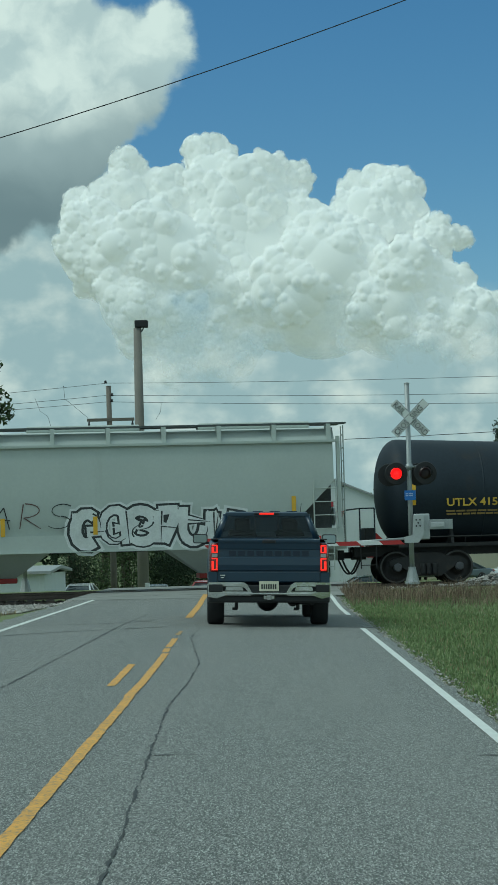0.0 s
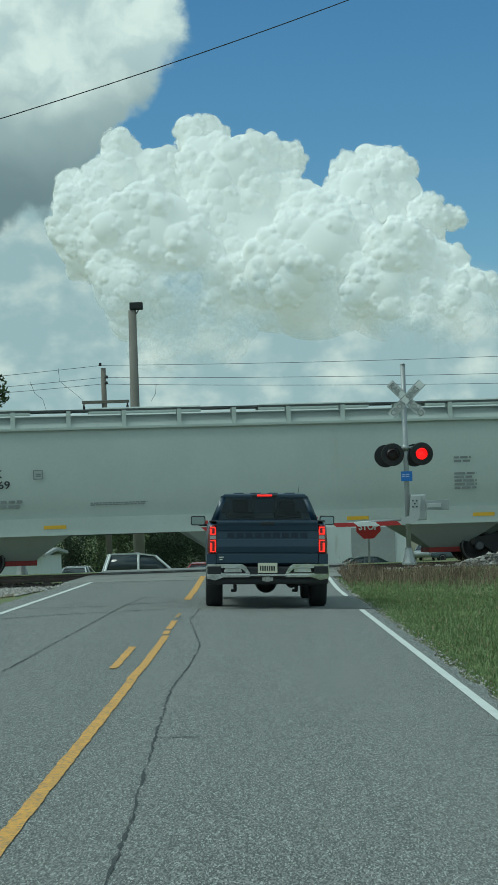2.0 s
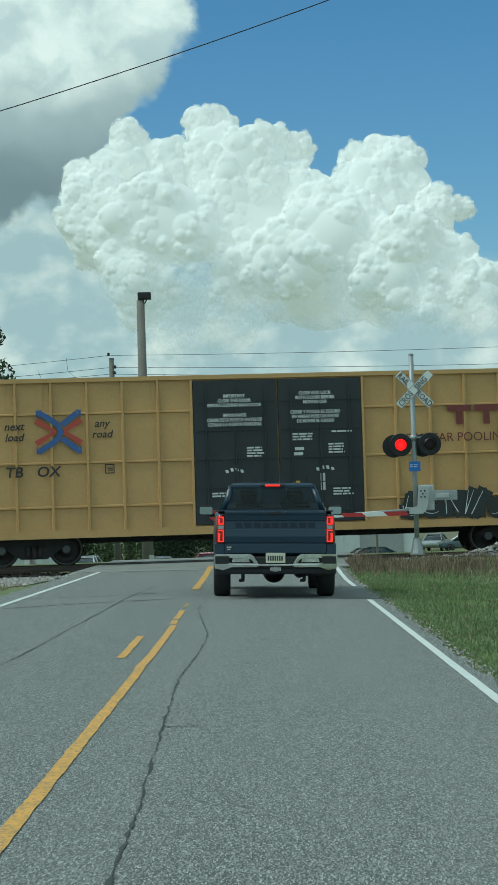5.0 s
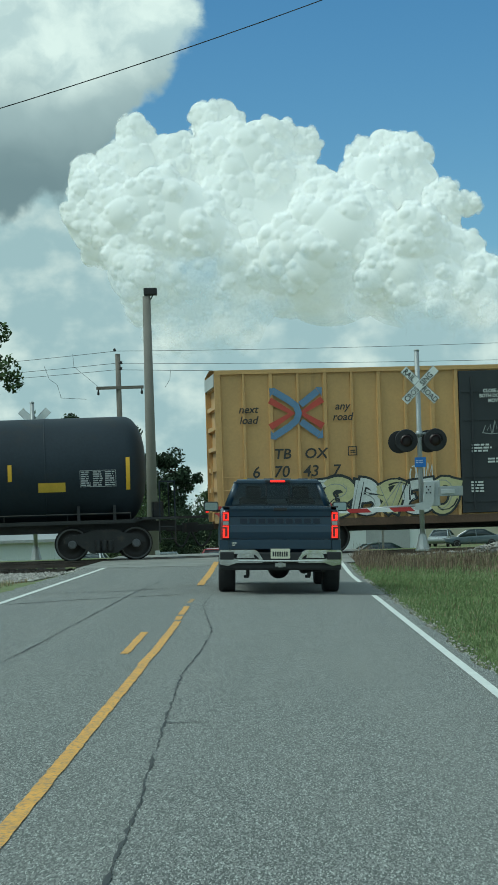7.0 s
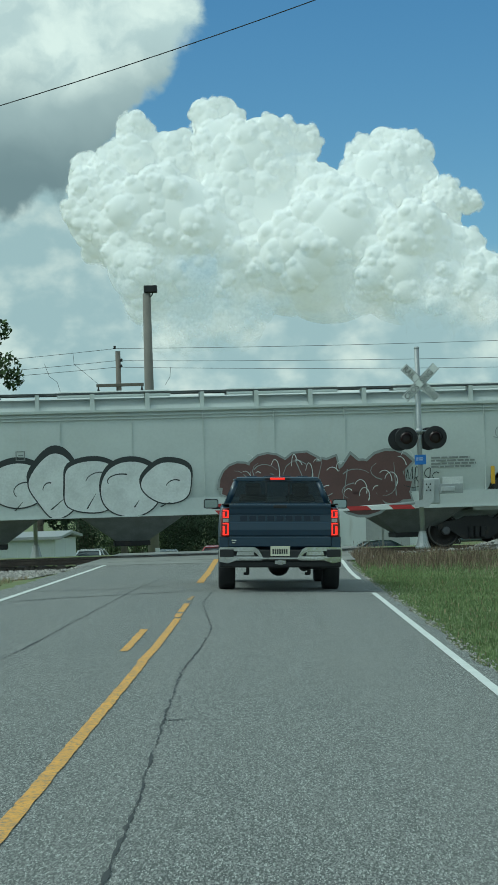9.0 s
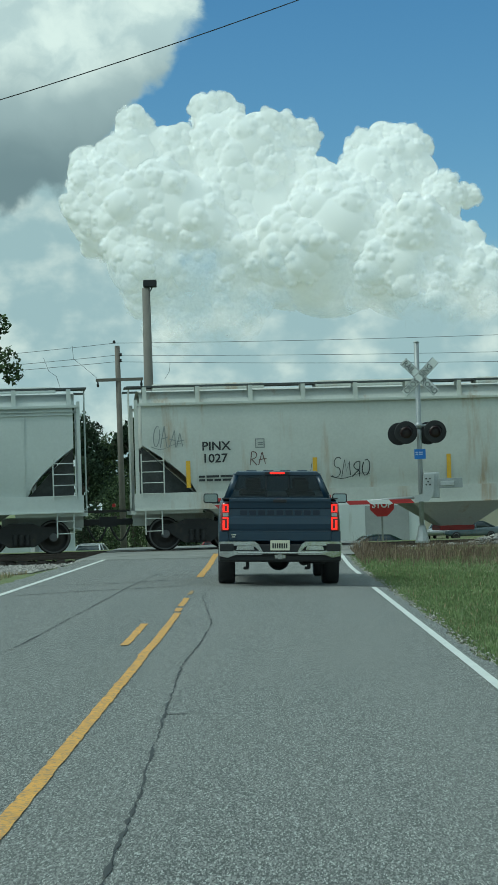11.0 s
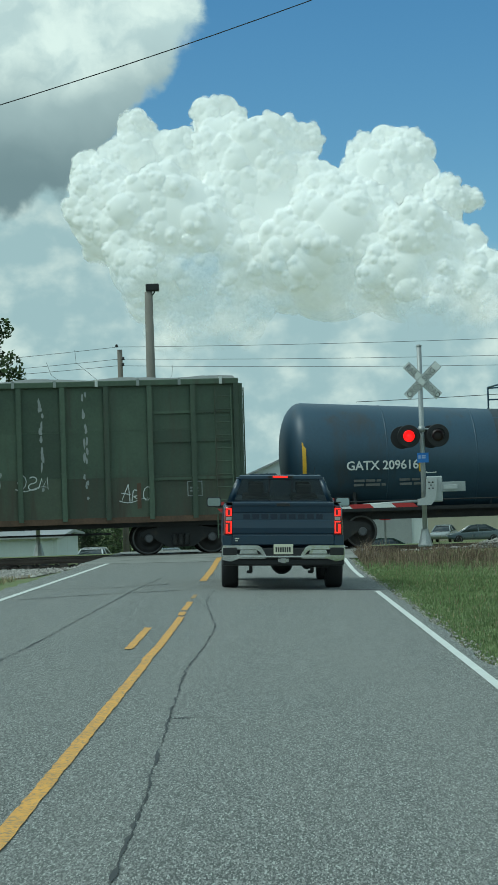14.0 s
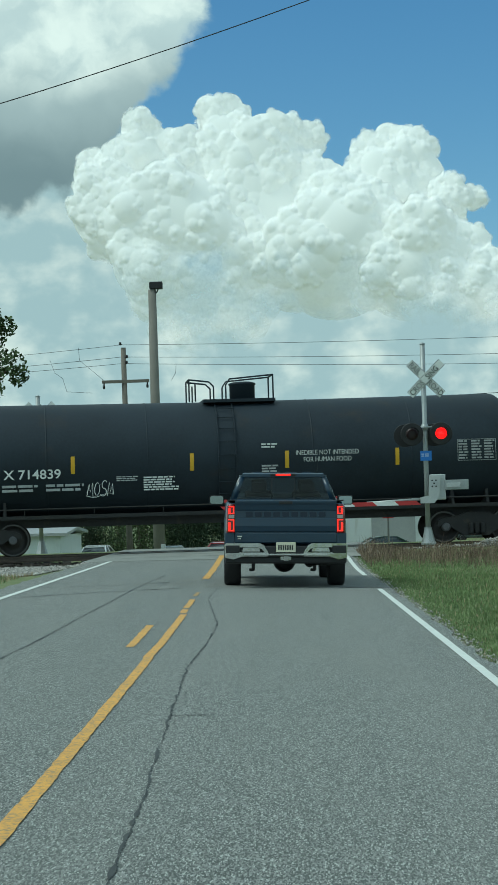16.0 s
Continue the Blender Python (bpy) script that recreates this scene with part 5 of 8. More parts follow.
def build_train():
    # black tank car at the head
    car, e = tank(3.55 + 15.0, 3.55, TANK_BLACK, "black tank car with yellow stencils on grey bogies", bend=0.30)
    lettering("reporting_mark", "UTLX 415", 0.30, (-e + 1.75, shell_y(2.30), 2.16), GOLD_INK, car, 1.15, bold=0.006)
    bars("stencil", -e + 1.75, 2.04, 2.2, 2, 0.05, FAINT_GOLD, car, shell_y(2.06), 5)
    on_shell(car, -e + 0.75, 2.2, 0.13, 0.62, REFLECTOR)

    car, e = hopper(2.44, -17.0, GREY_PAINT, "pale grey covered hopper car with white and black graffiti")
    lettering("reporting_mark", "FPAX\n980393", 0.30, (-e + 2.02, -1.612, 2.55), INK, car, 1.1, bold=0.004)
    placard(car, -e + 3.35, 2.62, 0.26)
    graffiti(car, -e + 2.05, 1.18, 3.1, 1.15, 5, "teal", "black", "aqua", 3, second="aqua")
    graffiti(car, e - 7.65, 1.18, 4.4, 1.22, 6, "white", "black", "white", 202, slant=0.05)
    for i, x in enumerate((-e + 4.6, -e + 5.5, -e + 6.2, -e + 7.0, -e + 8.2, -e + 9.3, -e + 10.2, -e + 11.0)):
        scrawl(car, x, 1.8, 0.75, 0.8, "black" if i % 3 else "brown", 20 + i, strokes=3, thick=0.032)
    for x, z, h in ((-e + 1.75, 1.62, 0.92), (-e + 3.8, 1.6, 0.5), (-e + 7.3, 1.6, 0.5), (-e + 9.8, 1.6, 0.5), (e - 7.1, 1.6, 0.5), (e - 1.56, 1.62, 0.92)):
        mark(car, x, z, 0.12, h, REFLECTOR, -1.63)

    car, e = hopper(-17.95, -37.3, GREY_PAINT, "pale grey covered hopper car with black stencils")
    lettering("reporting_mark", "FPAX\n219969", 0.30, (-e + 2.38, -1.612, 2.75), INK, car, 1.15, bold=0.004)
    bars("stencil", -e + 2.65, 2.12, 1.1, 2, 0.075, GREY_INK, car, -1.605, 2)
    placard(car, -e + 4.05, 2.68, 0.26)
    bars("stencil", e - 3.5, 3.0, 0.62, 2, 0.06, GREY_INK, car, -1.605, 4)
    bars("stencil", e - 3.5, 2.55, 0.68, 5, 0.06, GREY_INK, car, -1.605, 6)
    bars("stencil", -e + 5.6, 2.0, 1.9, 2, 0.03, GREY_INK, car, -1.605, 7)
    bars("stencil", -e + 1.0, 1.48, 1.6, 2, 0.05, GREY_INK, car, -1.61, 8)
    for x in (-e + 1.05, -e + 4.3, e - 9.5, e - 6.6, e - 3.0):
        mark(car, x, 1.30, 0.62, 0.10, REFLECTOR, -1.602)

    def doors_text(car, seed):
        for x, z, words in ((-1.22, 4.54, "IMPORTANT\nCLOSE THIS DOOR\nBEFORE CLOSING MAIN DOOR"), (-1.22, 4.00, "IMPORTANTE\nCIERRE ESTA PUERTA ANTES DE\nCERRAR LA PUERTA PRINCIPAL"),
                            (1.05, 4.58, "CLOSE AND LOCK\nBOTH DOORS BEFORE\nMOVING CAR"), (1.05, 4.05, "CIERRE Y PONGA EL SEGURO\nEN AMBAS PUERTAS ANTES\nDE MOVER EL CARRO")):
            lettering("door_notice", words, 0.128, (x, -1.666, z), WHITE_INK, car, 0.84, align="CENTER", bold=0.004)
        for i, (x, z, w, r) in enumerate(((-0.9, 3.15, 0.5, 4), (0.35, 3.5, 0.7, 3), (1.5, 3.55, 0.6, 1), (1.4, 3.2, 0.5, 4), (1.5, 1.95, 0.6, 3), (-0.6, 2.05, 0.5, 2), (-1.9, 1.9, 0.5, 2))):
            bars("stencil", x, z, w, r, 0.045, WHITE_INK, car, -1.632, seed + i)
        for x, z in ((0.45, 3.02), (0.42, 2.88)):
            mark(car, x, z, 0.26, 0.09, WHITE_INK, -1.63, "stencil")
        for x, z in ((1.15, 1.9), (1.15, 2.15)):
            mark(car, x, z, 0.13, 0.22, WHITE_INK, -1.63, "stencil")
        bm = B()
        for x in (-1.3, 1.25):
            for k in range(4):
                flat_poly(bm, [(x - 0.22 + k * 0.14, 2.6 - 0.05 * abs(k - 1.5)), (x - 0.14 + k * 0.14, 2.6 - 0.05 * abs(k - 1.5)), (x - 0.12 + k * 0.14, 2.5 - 0.04 * abs(k - 1.5)), (x - 0.20 + k * 0.14, 2.5 - 0.04 * abs(k - 1.5))], -1.631)
        tagged(part("stencil", bm, WHITE_INK, car), kind="stuff")
        mark(car, 0.45, 1.55, 0.12, 0.62, REFLECTOR, -1.632)

    def pooling(car, e, y=-1.618):
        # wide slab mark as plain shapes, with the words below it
        bm = B()
        x0, z0, z1 = e - 4.50, 3.63, 4.18
        for k in (0, 1):
            xx = x0 + k * 0.78
            for a in ((xx, xx + 0.68, z1 - 0.18, z1), (xx + 0.25, xx + 0.43, z0, z1 - 0.18)):
                flat_poly(bm, [(a[0], a[2]), (a[1], a[2]), (a[1], a[3]), (a[0], a[3])], y)
        for s in (0, 1):
            flat_poly(bm, [(x0 + 1.45, z1 if s else z0), (x0 + 1.72, z1 if s else z0), (x0 + 1.92, (z0 + z1) / 2), (x0 + 1.66, (z0 + z1) / 2)], y)
            flat_poly(bm, [(x0 + 2.08, z1 if s else z0), (x0 + 2.34, z1 if s else z0), (x0 + 2.08, (z0 + z1) / 2), (x0 + 1.84, (z0 + z1) / 2)], y - 0.001)
        part("slab_mark", bm, MAROON, car)
        lettering("slogan", "RAILCAR POOLING EXPERTS", 0.36, (e - 3.5, y, 3.16), MAROON, car, 0.96, align="CENTER")
        bars("stencil", e - 1.95, 2.5, 0.6, 6, 0.06, RUST, car, -1.52, 30)

    def load_road(car, e, red, blue, number, x=None, k=1.0, drop=0.0, tb=0.10, box_x=2.2):
        x = -e + 3.2 if x is None else x
        arrows(car, x, 3.22 - drop * 0.6, 1.55 * k, 1.45 * k, red, blue)
        lettering("slogan", "next\nload", 0.30, (x - 0.58, -1.618, 3.98 - drop), INK, car, 1.0, lean=0.25, align="CENTER", bold=0.004)
        lettering("slogan", "any\nroad", 0.30, (x + 1.45 * k + 0.62, -1.618, 4.02 - drop), INK, car, 1.0, lean=0.25, align="CENTER", bold=0.004)
        for k, word in enumerate(("TB", "OX")):
            lettering("reporting_mark", word, 0.40, (x + tb + 0.86 * k, -1.618, 2.68 - drop), INK, car, 1.05, lean=0.15, bold=0.006)
        placard(car, x + box_x, 2.72 - drop, 0.26, INK, -1.618)
        if number:
            lettering("reporting_mark", number, 0.45, (x - 0.52, -1.63, 2.17), INK, car, 1.0, lean=0.15, bold=0.005)

    car, e = boxcar(-38.25, -56.9, YELLOW_CAR, "faded yellow box car with black double doors and red graffiti")
    doors_text(car, 40)
    pooling(car, e)
    load_road(car, e, LOGO_RED, LOGO_BLUE, "", -e + 2.56, 0.84, 0.2, -0.85, 1.9)
    mark(car, -e + 0.55, 1.0, 6.2, 1.25, SPRAY["black"], -1.604, "paint_patch")
    graffiti_word(car, "USURP", -e + 0.75, 0.92, 6.0, 0.92, "red", "white", "lime", -1.612, seed=4, wild=0.35, light="red")
    lettering("reporting_mark", "675  290", 0.34, (-e + 1.70, -1.630, 2.03), WHITE_INK, car, 1.1, bold=0.005)
    graffiti_word(car, "SICK", e - 6.65, 0.98, 5.0, 1.35, "aqua", "maroon", None, -1.612, "lime", seed=9, wild=1.1, light="red")

    car, e = boxcar(-58.77, -77.4, TAN_CAR, "faded yellow box car with black double doors and salmon graffiti")
    doors_text(car, 60)
    pooling(car, e)
    load_road(car, e, LOGO_RED, LOGO_BLUE, "", -e + 2.56, 0.84, 0.2, -0.85, 1.9)
    graffiti(car, e - 2.5, 0.95, 2.3, 1.35, 3, "salmon", "white", "salmon", 41, -1.612)
    graffiti(car, e - 5.9, 0.95, 3.0, 0.8, 5, "black", "black", None, 43, -1.612)

    car, e = boxcar(-78.85, -97.4, TAN_CAR, "sun-bleached tan box car with black double doors and graffiti", grid=False)
    lettering("door_notice", "CLOSE AND LOCK\nBOTH DOORS BEFORE\nMOVING CAR", 0.14, (-1.15, -1.666, 4.40), WHITE_INK, car, 0.9, align="CENTER", bold=0.004)
    scrawl(car, -1.75, 3.25, 1.1, 0.35, "grey", 51, -1.645, 12, 0.035)
    for i, (x, z, w, r) in enumerate(((0.75, 4.28, 0.75, 2), (-2.05, 2.95, 0.6, 3), (1.35, 3.0, 0.65, 3), (-1.6, 2.55, 0.9, 2), (0.75, 2.62, 0.85, 2), (-1.3, 2.3, 0.2, 1), (1.0, 2.3, 0.2, 1), (-2.1, 1.9, 0.4, 4))):
        bars("stencil", x, z, w, r, 0.05, WHITE_INK, car, -1.632, 70 + i)
    for x in (-0.85, 0.25):
        mark(car, x, 2.78, 0.3, 0.09, WHITE_INK, -1.63, "stencil")
    load_road(car, e, LOGO_RED, LOGO_BLUE_PALE, "6   70   43   7", -e + 1.5)
    mark(car, e - 4.7, 3.95, 1.75, 0.62, INK, -1.612, "mark_panel")
    lettering("slogan", "Railcar Pooling\nExperts", 0.42, (e - 4.9, -1.618, 3.45), INK, car, 1.0, lean=0.2)
    graffiti(car, -e + 2.2, 0.95, 4.5, 1.1, 6, "white", "black", None, 53, -1.612, second="cream")
    rnd = random.Random(58)
    for key, cx, cz in (("salmon", 1.9, 1.7), ("pink", 1.2, 1.35), ("pink", 3.1, 2.2), ("salmon", 4.3, 2.25), ("pink", 5.6, 2.1), ("salmon", 6.6, 2.3)):
        bm = B()
        flat_poly(bm, blob(cx, cz, 0.55, 0.38, rnd, 22, 0.16), -1.6085 - 0.0003 * cx if cx > 2.4 else -1.634 - 0.001 * cx)
        part("spray_cloud", bm, SPRAY[key], car)
    graffiti(car, 2.6, 0.95, 5.6, 1.05, 6, "cream", "black", None, 55, -1.612)
    graffiti(car, 1.4, 1.0, 2.2, 1.0, 3, "plum", "pink", None, 57, -1.64)
    scrawl(car, -3.9, 1.9, 0.7, 0.75, "white", 59, -1.61, 9, 0.04)

    car, e = tank(-99.3, -114.3, TANK_BLACK, "black tank car with yellow stencils and reflectors", bend=0.06, top_x=0.55, top_k=1.15)
    lettering("reporting_mark", "UTLX 680691", 0.30, (-e + 1.76, shell_y(2.22), 2.09), GOLD_INK, car, 1.16, bold=0.006)
    bars("stencil", -e + 1.85, 1.90, 1.5, 1, 0.05, FAINT_GOLD, car, shell_y(1.90), 81)
    bars("stencil", -e + 1.85, 1.70, 2.2, 2, 0.06, WORN_INK, car, shell_y(1.70), 82)
    for x, z, h in ((-e + 0.83, 1.95, 0.95), (-e + 3.85, 2.25, 0.46), (-e + 5.97, 2.25, 0.46), (-e + 9.0, 2.25, 0.46), (-e + 11.12, 2.25, 0.46), (e - 0.62, 1.95, 0.9)):
        on_shell(car, x, z, 0.11, h, REFLECTOR)
    on_shell(car, e - 3.05, 1.93, 0.75, 0.26, GOLD_INK, name="warning_label")
    data_panel(car, e - 1.9, 2.05, 1.0, 0.46, 200)

    car, e = hopper(-115.55, -134.75, WHITE_PAINT, "white ribbed hopper car with brown and white graffiti", ribs=9, slope=1.25, rounded=True)
    mark(car, -e + 2.1, 2.78, 1.15, 0.34, SPRAY["grey"], -1.606, "stencil_patch")
    lettering("reporting_mark", "PINX", 0.34, (-e + 2.2, -1.615, 2.83), INK, car, 1.2, bold=0.004)
    lettering("reporting_mark", "462415", 0.32, (-e + 2.2, -1.615, 2.38), INK, car, 1.25, bold=0.004)
    placard(car, -e + 4.4, 2.75, 0.26)
    bubbles(car, -e + 2.9, 1.2, 6.2, 1.45, 6, "white", "black", 91)
    graffiti(car, e - 9.0, 1.22, 5.0, 1.3, 6, "brown", "brown", "grey", 93, fat=1.45, slant=0.0)
    rnd = random.Random(94)
    bm = B()
    for k in range(22):
        cx, cz = e - 8.8 + 4.9 * k / 21 + rnd.uniform(-0.1, 0.1), 1.3 + rnd.uniform(0.2, 1.15)
        band(bm, ARC(cx, cz, rnd.uniform(0.08, 0.24), rnd.uniform(0.12, 0.4), rnd.uniform(-40, 90), rnd.uniform(100, 200)), 0.028, -1.6225 - k * 0.0001, 0.5)
    tagged(part("light_stroke", bm, SPRAY["white"], car), kind="stuff")
    scrawl(car, e - 4.0, 1.75, 1.0, 0.6, "black", 95, strokes=14)
    scrawl(car, e - 1.4, 3.05, 1.2, 0.45, "grey", 96, strokes=12)
    bars("stencil", e - 3.2, 2.55, 1.4, 4, 0.05, GREY_INK, car, -1.608, 97)
    mark(car, e - 2.9, 1.62, 0.6, 0.36, WHITE_INK, -1.606, "bare_patch")
    for x in (-e + 1.5, -e + 5.0, -e + 8.4, e - 7.4, e - 4.3, e - 1.5):
        mark(car, x, 1.75, 0.11, 0.5, REFLECTOR)

    car, e = hopper(-135.9, -154.6, STAINED_PAINT, "rust-stained off-white hopper car", ribs=0, slope=1.5, rounded=True)
    lettering("reporting_mark", "PINX\n1027", 0.34, (-e + 2.0, -1.615, 2.75), INK, car, 1.05, bold=0.006)
    bars("stencil", -e + 1.9, 2.05, 1.3, 2, 0.06, INK, car, -1.608, 101)
    placard(car, -e + 3.5, 2.78, 0.26)
    scrawl(car, -e + 0.6, 2.85, 0.9, 0.65, "grey", 103, strokes=12)
    scrawl(car, -e + 3.3, 2.3, 0.5, 0.4, "brown", 104, strokes=8)
    scrawl(car, -e + 5.6, 1.9, 1.1, 0.6, "black", 105, strokes=12)
    for x in (-e + 1.55, -e + 5.1, -e + 8.9, e - 5.2, e - 1.7):
        mark(car, x, 1.72, 0.12, 0.75, REFLECTOR)

    car, e = hopper(-155.8, -174.9, WHITE_PAINT, "chalky white ribbed hopper car with teal graffiti", ribs=9, slope=1.3, rounded=True)
    lettering("reporting_mark", "CEFX", 0.33, (-e + 1.92, -1.615, 2.60), GREY_INK, car, 1.2)
    lettering("reporting_mark", "51234", 0.33, (-e + 1.92, -1.615, 2.10), GREY_INK, car, 1.2)
    placard(car, -e + 4.4, 2.65, 0.26)
    bubbles(car, -e + 4.95, 1.2, 0.55, 0.75, 2, "plum", "plum", 117, y=-1.6075)
    bubbles(car, -e + 6.3, 2.0, 0.9, 0.5, 2, "plum", "plum", 118, y=-1.6075)
    bubbles(car, -e + 9.0, 2.0, 1.1, 0.6, 3, "plum", "plum", 119, y=-1.6075)
    graffiti(car, -e + 5.2, 1.2, 4.8, 1.15, 7, "teal", "black", "aqua", 111, y=-1.616, second="aqua", slant=0.3)
    scrawl(car, -e + 3.0, 2.15, 1.1, 0.7, "black", 113, strokes=11, thick=0.04)
    scrawl(car, e - 6.2, 2.05, 1.1, 0.6, "black", 114, strokes=11, thick=0.04)
    scrawl(car, e - 9.0, 2.1, 1.1, 0.55, "black", 115, strokes=11, thick=0.04)
    bars("stencil", e - 4.0, 2.25, 0.4, 6, 0.035, GREY_INK, car, -1.608, 116)

    car, e = tank(-176.3, -191.4, TANK_BLUE, "dark blue tank car with white stencils and yellow reflectors", bend=0.42, cage="twin")
    lettering("reporting_mark", "GATX 209616", 0.35, (-e + 1.68, shell_y(2.42) - 0.03, 2.19), WHITE_INK, car, 0.98, bold=0.006)
    bars("stencil", -e + 1.9, 1.92, 1.0, 2, 0.07, WORN_INK, car, shell_y(1.92), 121)
    bars("stencil", -e + 3.2, 1.92, 1.0, 2, 0.07, WORN_INK, car, shell_y(1.92), 122)
    placard(car, -e + 3.95, 2.05, 0.3, WHITE_INK, shell_y(2.0) - 0.02)
    scrawl(car, -e + 3.8, 1.55, 1.2, 0.45, "grey", 123, shell_y(1.5) - 0.02, 14)
    scrawl(car, e - 5.5, 1.5, 1.3, 0.35, "grey", 124, shell_y(1.4) - 0.02, 12)
    for x, z, h in ((-e + 0.45, 2.1, 0.9), (e - 11.35, 2.1, 0.5), (e - 8.55, 2.15, 0.5), (e - 5.85, 2.2, 0.5), (e - 3.22, 2.2, 0.5), (e - 0.6, 2.3, 0.95)):
        on_shell(car, x, z, 0.11, h, REFLECTOR)
    on_shell(car, e - 6.9, 2.62, 0.72, 0.42, REFLECTOR, name="warning_label")
    data_panel(car, e - 1.75, 2.2, 1.05, 0.5, 200)
    bars("stencil", e - 5.9, 3.1, 0.55, 3, 0.05, INK, car, shell_y(3.05), 126)
    bars("stencil", e - 4.4, 1.75, 0.9, 2, 0.035, WHITE_INK, car, shell_y(1.75), 127)
    # dark spill stain below the hatches
    rnd = random.Random(31)
    verts, faces = [], []
    for i in range(15):
        u = -1.5 + 3.6 * i / 14
        low = -0.55 + rnd.uniform(-0.25, 0.45) + 0.5 * abs(i - 7) / 7
        for k in range(9):
            a = low + (1.5 - low) * k / 8
            verts.append((u, -1.508 * math.cos(a), 2.53 + 0.42 * (abs(u) / e - 0.55) + 1.508 * math.sin(a)))
    faces = [(i * 9 + k, (i + 1) * 9 + k, (i + 1) * 9 + k + 1, i * 9 + k + 1) for i in range(14) for k in range(8)]
    raw("spill_stain", verts, faces, STAIN, car, True)

    car, e = gondola(-192.7, -210.95, "faded green high-sided gondola car with covered load")
    lettering("reporting_mark", "MW  CX\n100  772", 0.40, (-e + 3.92, -1.63, 2.62), WHITE_INK, car, 1.0, bold=0.01)
    bars("stencil", -e + 3.2, 2.0, 0.7, 2, 0.09, WHITE_INK, car, -1.518, 131)
    bars("stencil", -e + 4.5, 2.0, 0.8, 2, 0.09, WHITE_INK, car, -1.518, 132)
    for i, (x, w, r) in enumerate(((5.9, 1.0, 3), (7.2, 0.7, 3), (9.2, 0.6, 2))):
        bars("stencil", -e + x, 2.05, w, r, 0.06, SPRAY["cream"], car, -1.518, 133 + i)
    placard(car, -e + 6.3, 2.35, 0.32, WHITE_INK, -1.518)
    for i, (x, z, w, h) in enumerate(((0.4, 2.35, 0.95, 0.55), (10.6, 1.55, 0.9, 0.5), (12.0, 1.9, 0.9, 0.5), (e * 2 - 3.4, 1.5, 0.9, 0.5))):
        scrawl(car, -e + x, z, w, h, "white", 140 + i, -1.52, 11)
    for x in (-e + 2.95, e - 1.5):
        placard(car, x + 0.0, 1.6, 0.42, SPRAY["grey"], -1.52)
    rnd = random.Random(15)
    for x in (e - 6.7, e - 5.5, e - 4.3):
        bm = B()
        for k in range(16):
            z = 1.6 + 2.9 * rnd.random()
            flat_poly(bm, blob(x + rnd.uniform(-0.05, 0.05), z, 0.035, rnd.uniform(0.04, 0.16), rnd, 7, 0.4), -1.626 - k * 0.0001)
        tagged(part("bare_patch", bm, SPRAY["grey"], car), kind="stuff")
    mark(car, -e + 2.6, 1.2, 0.9, 0.45, DULL_BLUE, -1.513, "paint_patch")
    mark(car, -e + 4.7, 1.2, 0.9, 0.45, DULL_BLUE, -1.513, "paint_patch")
    for x in (-e + 0.6, -e + 5.6, -e + 11.0, e - 2.9):
        mark(car, x, 1.3, 0.11, 0.7, RUST if x > 0 else REFLECTOR, -1.53)

    wide = {"R": 1.60, "zc": 2.65}
    car, e = tank(-212.2, -228.7, TANK_BLACK, "black tank car with white stencils and yellow reflectors", bend=0.06, top_x=0.3, top_k=0.87, **wide)
    skin = lambda z: shell_y(z, **wide) - 0.01
    lettering("reporting_mark", "X 714839", 0.36, (-e + 1.95, skin(2.35) - 0.015, 2.14), WHITE_INK, car, 1.1, bold=0.004)
    for k in range(2):
        bars("stencil", -e + 1.9 + 1.2 * k, 1.98, 1.05, 2, 0.07, DIM_INK, car, skin(1.98), 151 + k)
    lettering("stencil_notice", "INEDIBLE NOT INTENDED\nFOR HUMAN FOOD", 0.19, (2.7, skin(2.75) - 0.02, 2.60), WHITE_INK, car, 0.80, align="CENTER")
    scrawl(car, -e + 4.2, 1.62, 0.75, 0.45, "white", 155, skin(2.05) - 0.015, 14, 0.022)
    bars("stencil", -e + 5.05, 2.15, 0.7, 3, 0.03, DIM_INK, car, skin(2.15), 159)
    bars("stencil", -e + 5.8, 2.12, 1.0, 6, 0.04, WHITE_INK, car, skin(2.12), 156)
    bars("stencil", 0.85, 2.95, 0.5, 2, 0.045, WHITE_INK, car, skin(2.7), 157)
    bars("stencil", 0.85, 2.35, 0.5, 3, 0.045, DIM_INK, car, skin(2.35), 158)
    for x, z, h in ((-e + 0.8, 2.1, 0.9), (e - 12.7, 2.25, 0.48), (e - 9.4, 2.25, 0.48), (e - 6.74, 2.25, 0.48), (e - 3.62, 2.25, 0.48), (e - 0.62, 2.15, 0.9)):
        on_shell(car, x, z, 0.11, h, REFLECTOR, **wide)
    data_panel(car, e - 1.85, 2.32, 1.1, 0.6, 200, **wide)


build_train()

# ---- the pickup that waits ahead ----
TRUCK_PAINT = mat("dark_blue_truck_paint", (0.010, 0.032, 0.060), 0.35, 0.0, spread=0.06, scale=2, fine=90, coat=0.3)
CHROME = mat("chrome", (0.62, 0.63, 0.63), 0.08, 1.0, spread=0.03)
BLACK_TRIM = mat("black_plastic_trim", (0.012, 0.012, 0.013), 0.5, spread=0.15, fine=60)
MIRROR = mat("mirror_glass", (0.22, 0.26, 0.26), 0.06, 1.0, spread=0.02)
TYRE = mat("tyre_rubber", (0.017, 0.017, 0.018), 0.85, spread=0.2, scale=6, fine=60, bump=0.003)
RIM = mat("alloy_rim", (0.35, 0.36, 0.37), 0.3, 0.8, spread=0.05)
LAMP_RED = mat("red_lamp_lens", (0.30, 0.008, 0.008), 0.15, spread=0.05, coat=0.6)
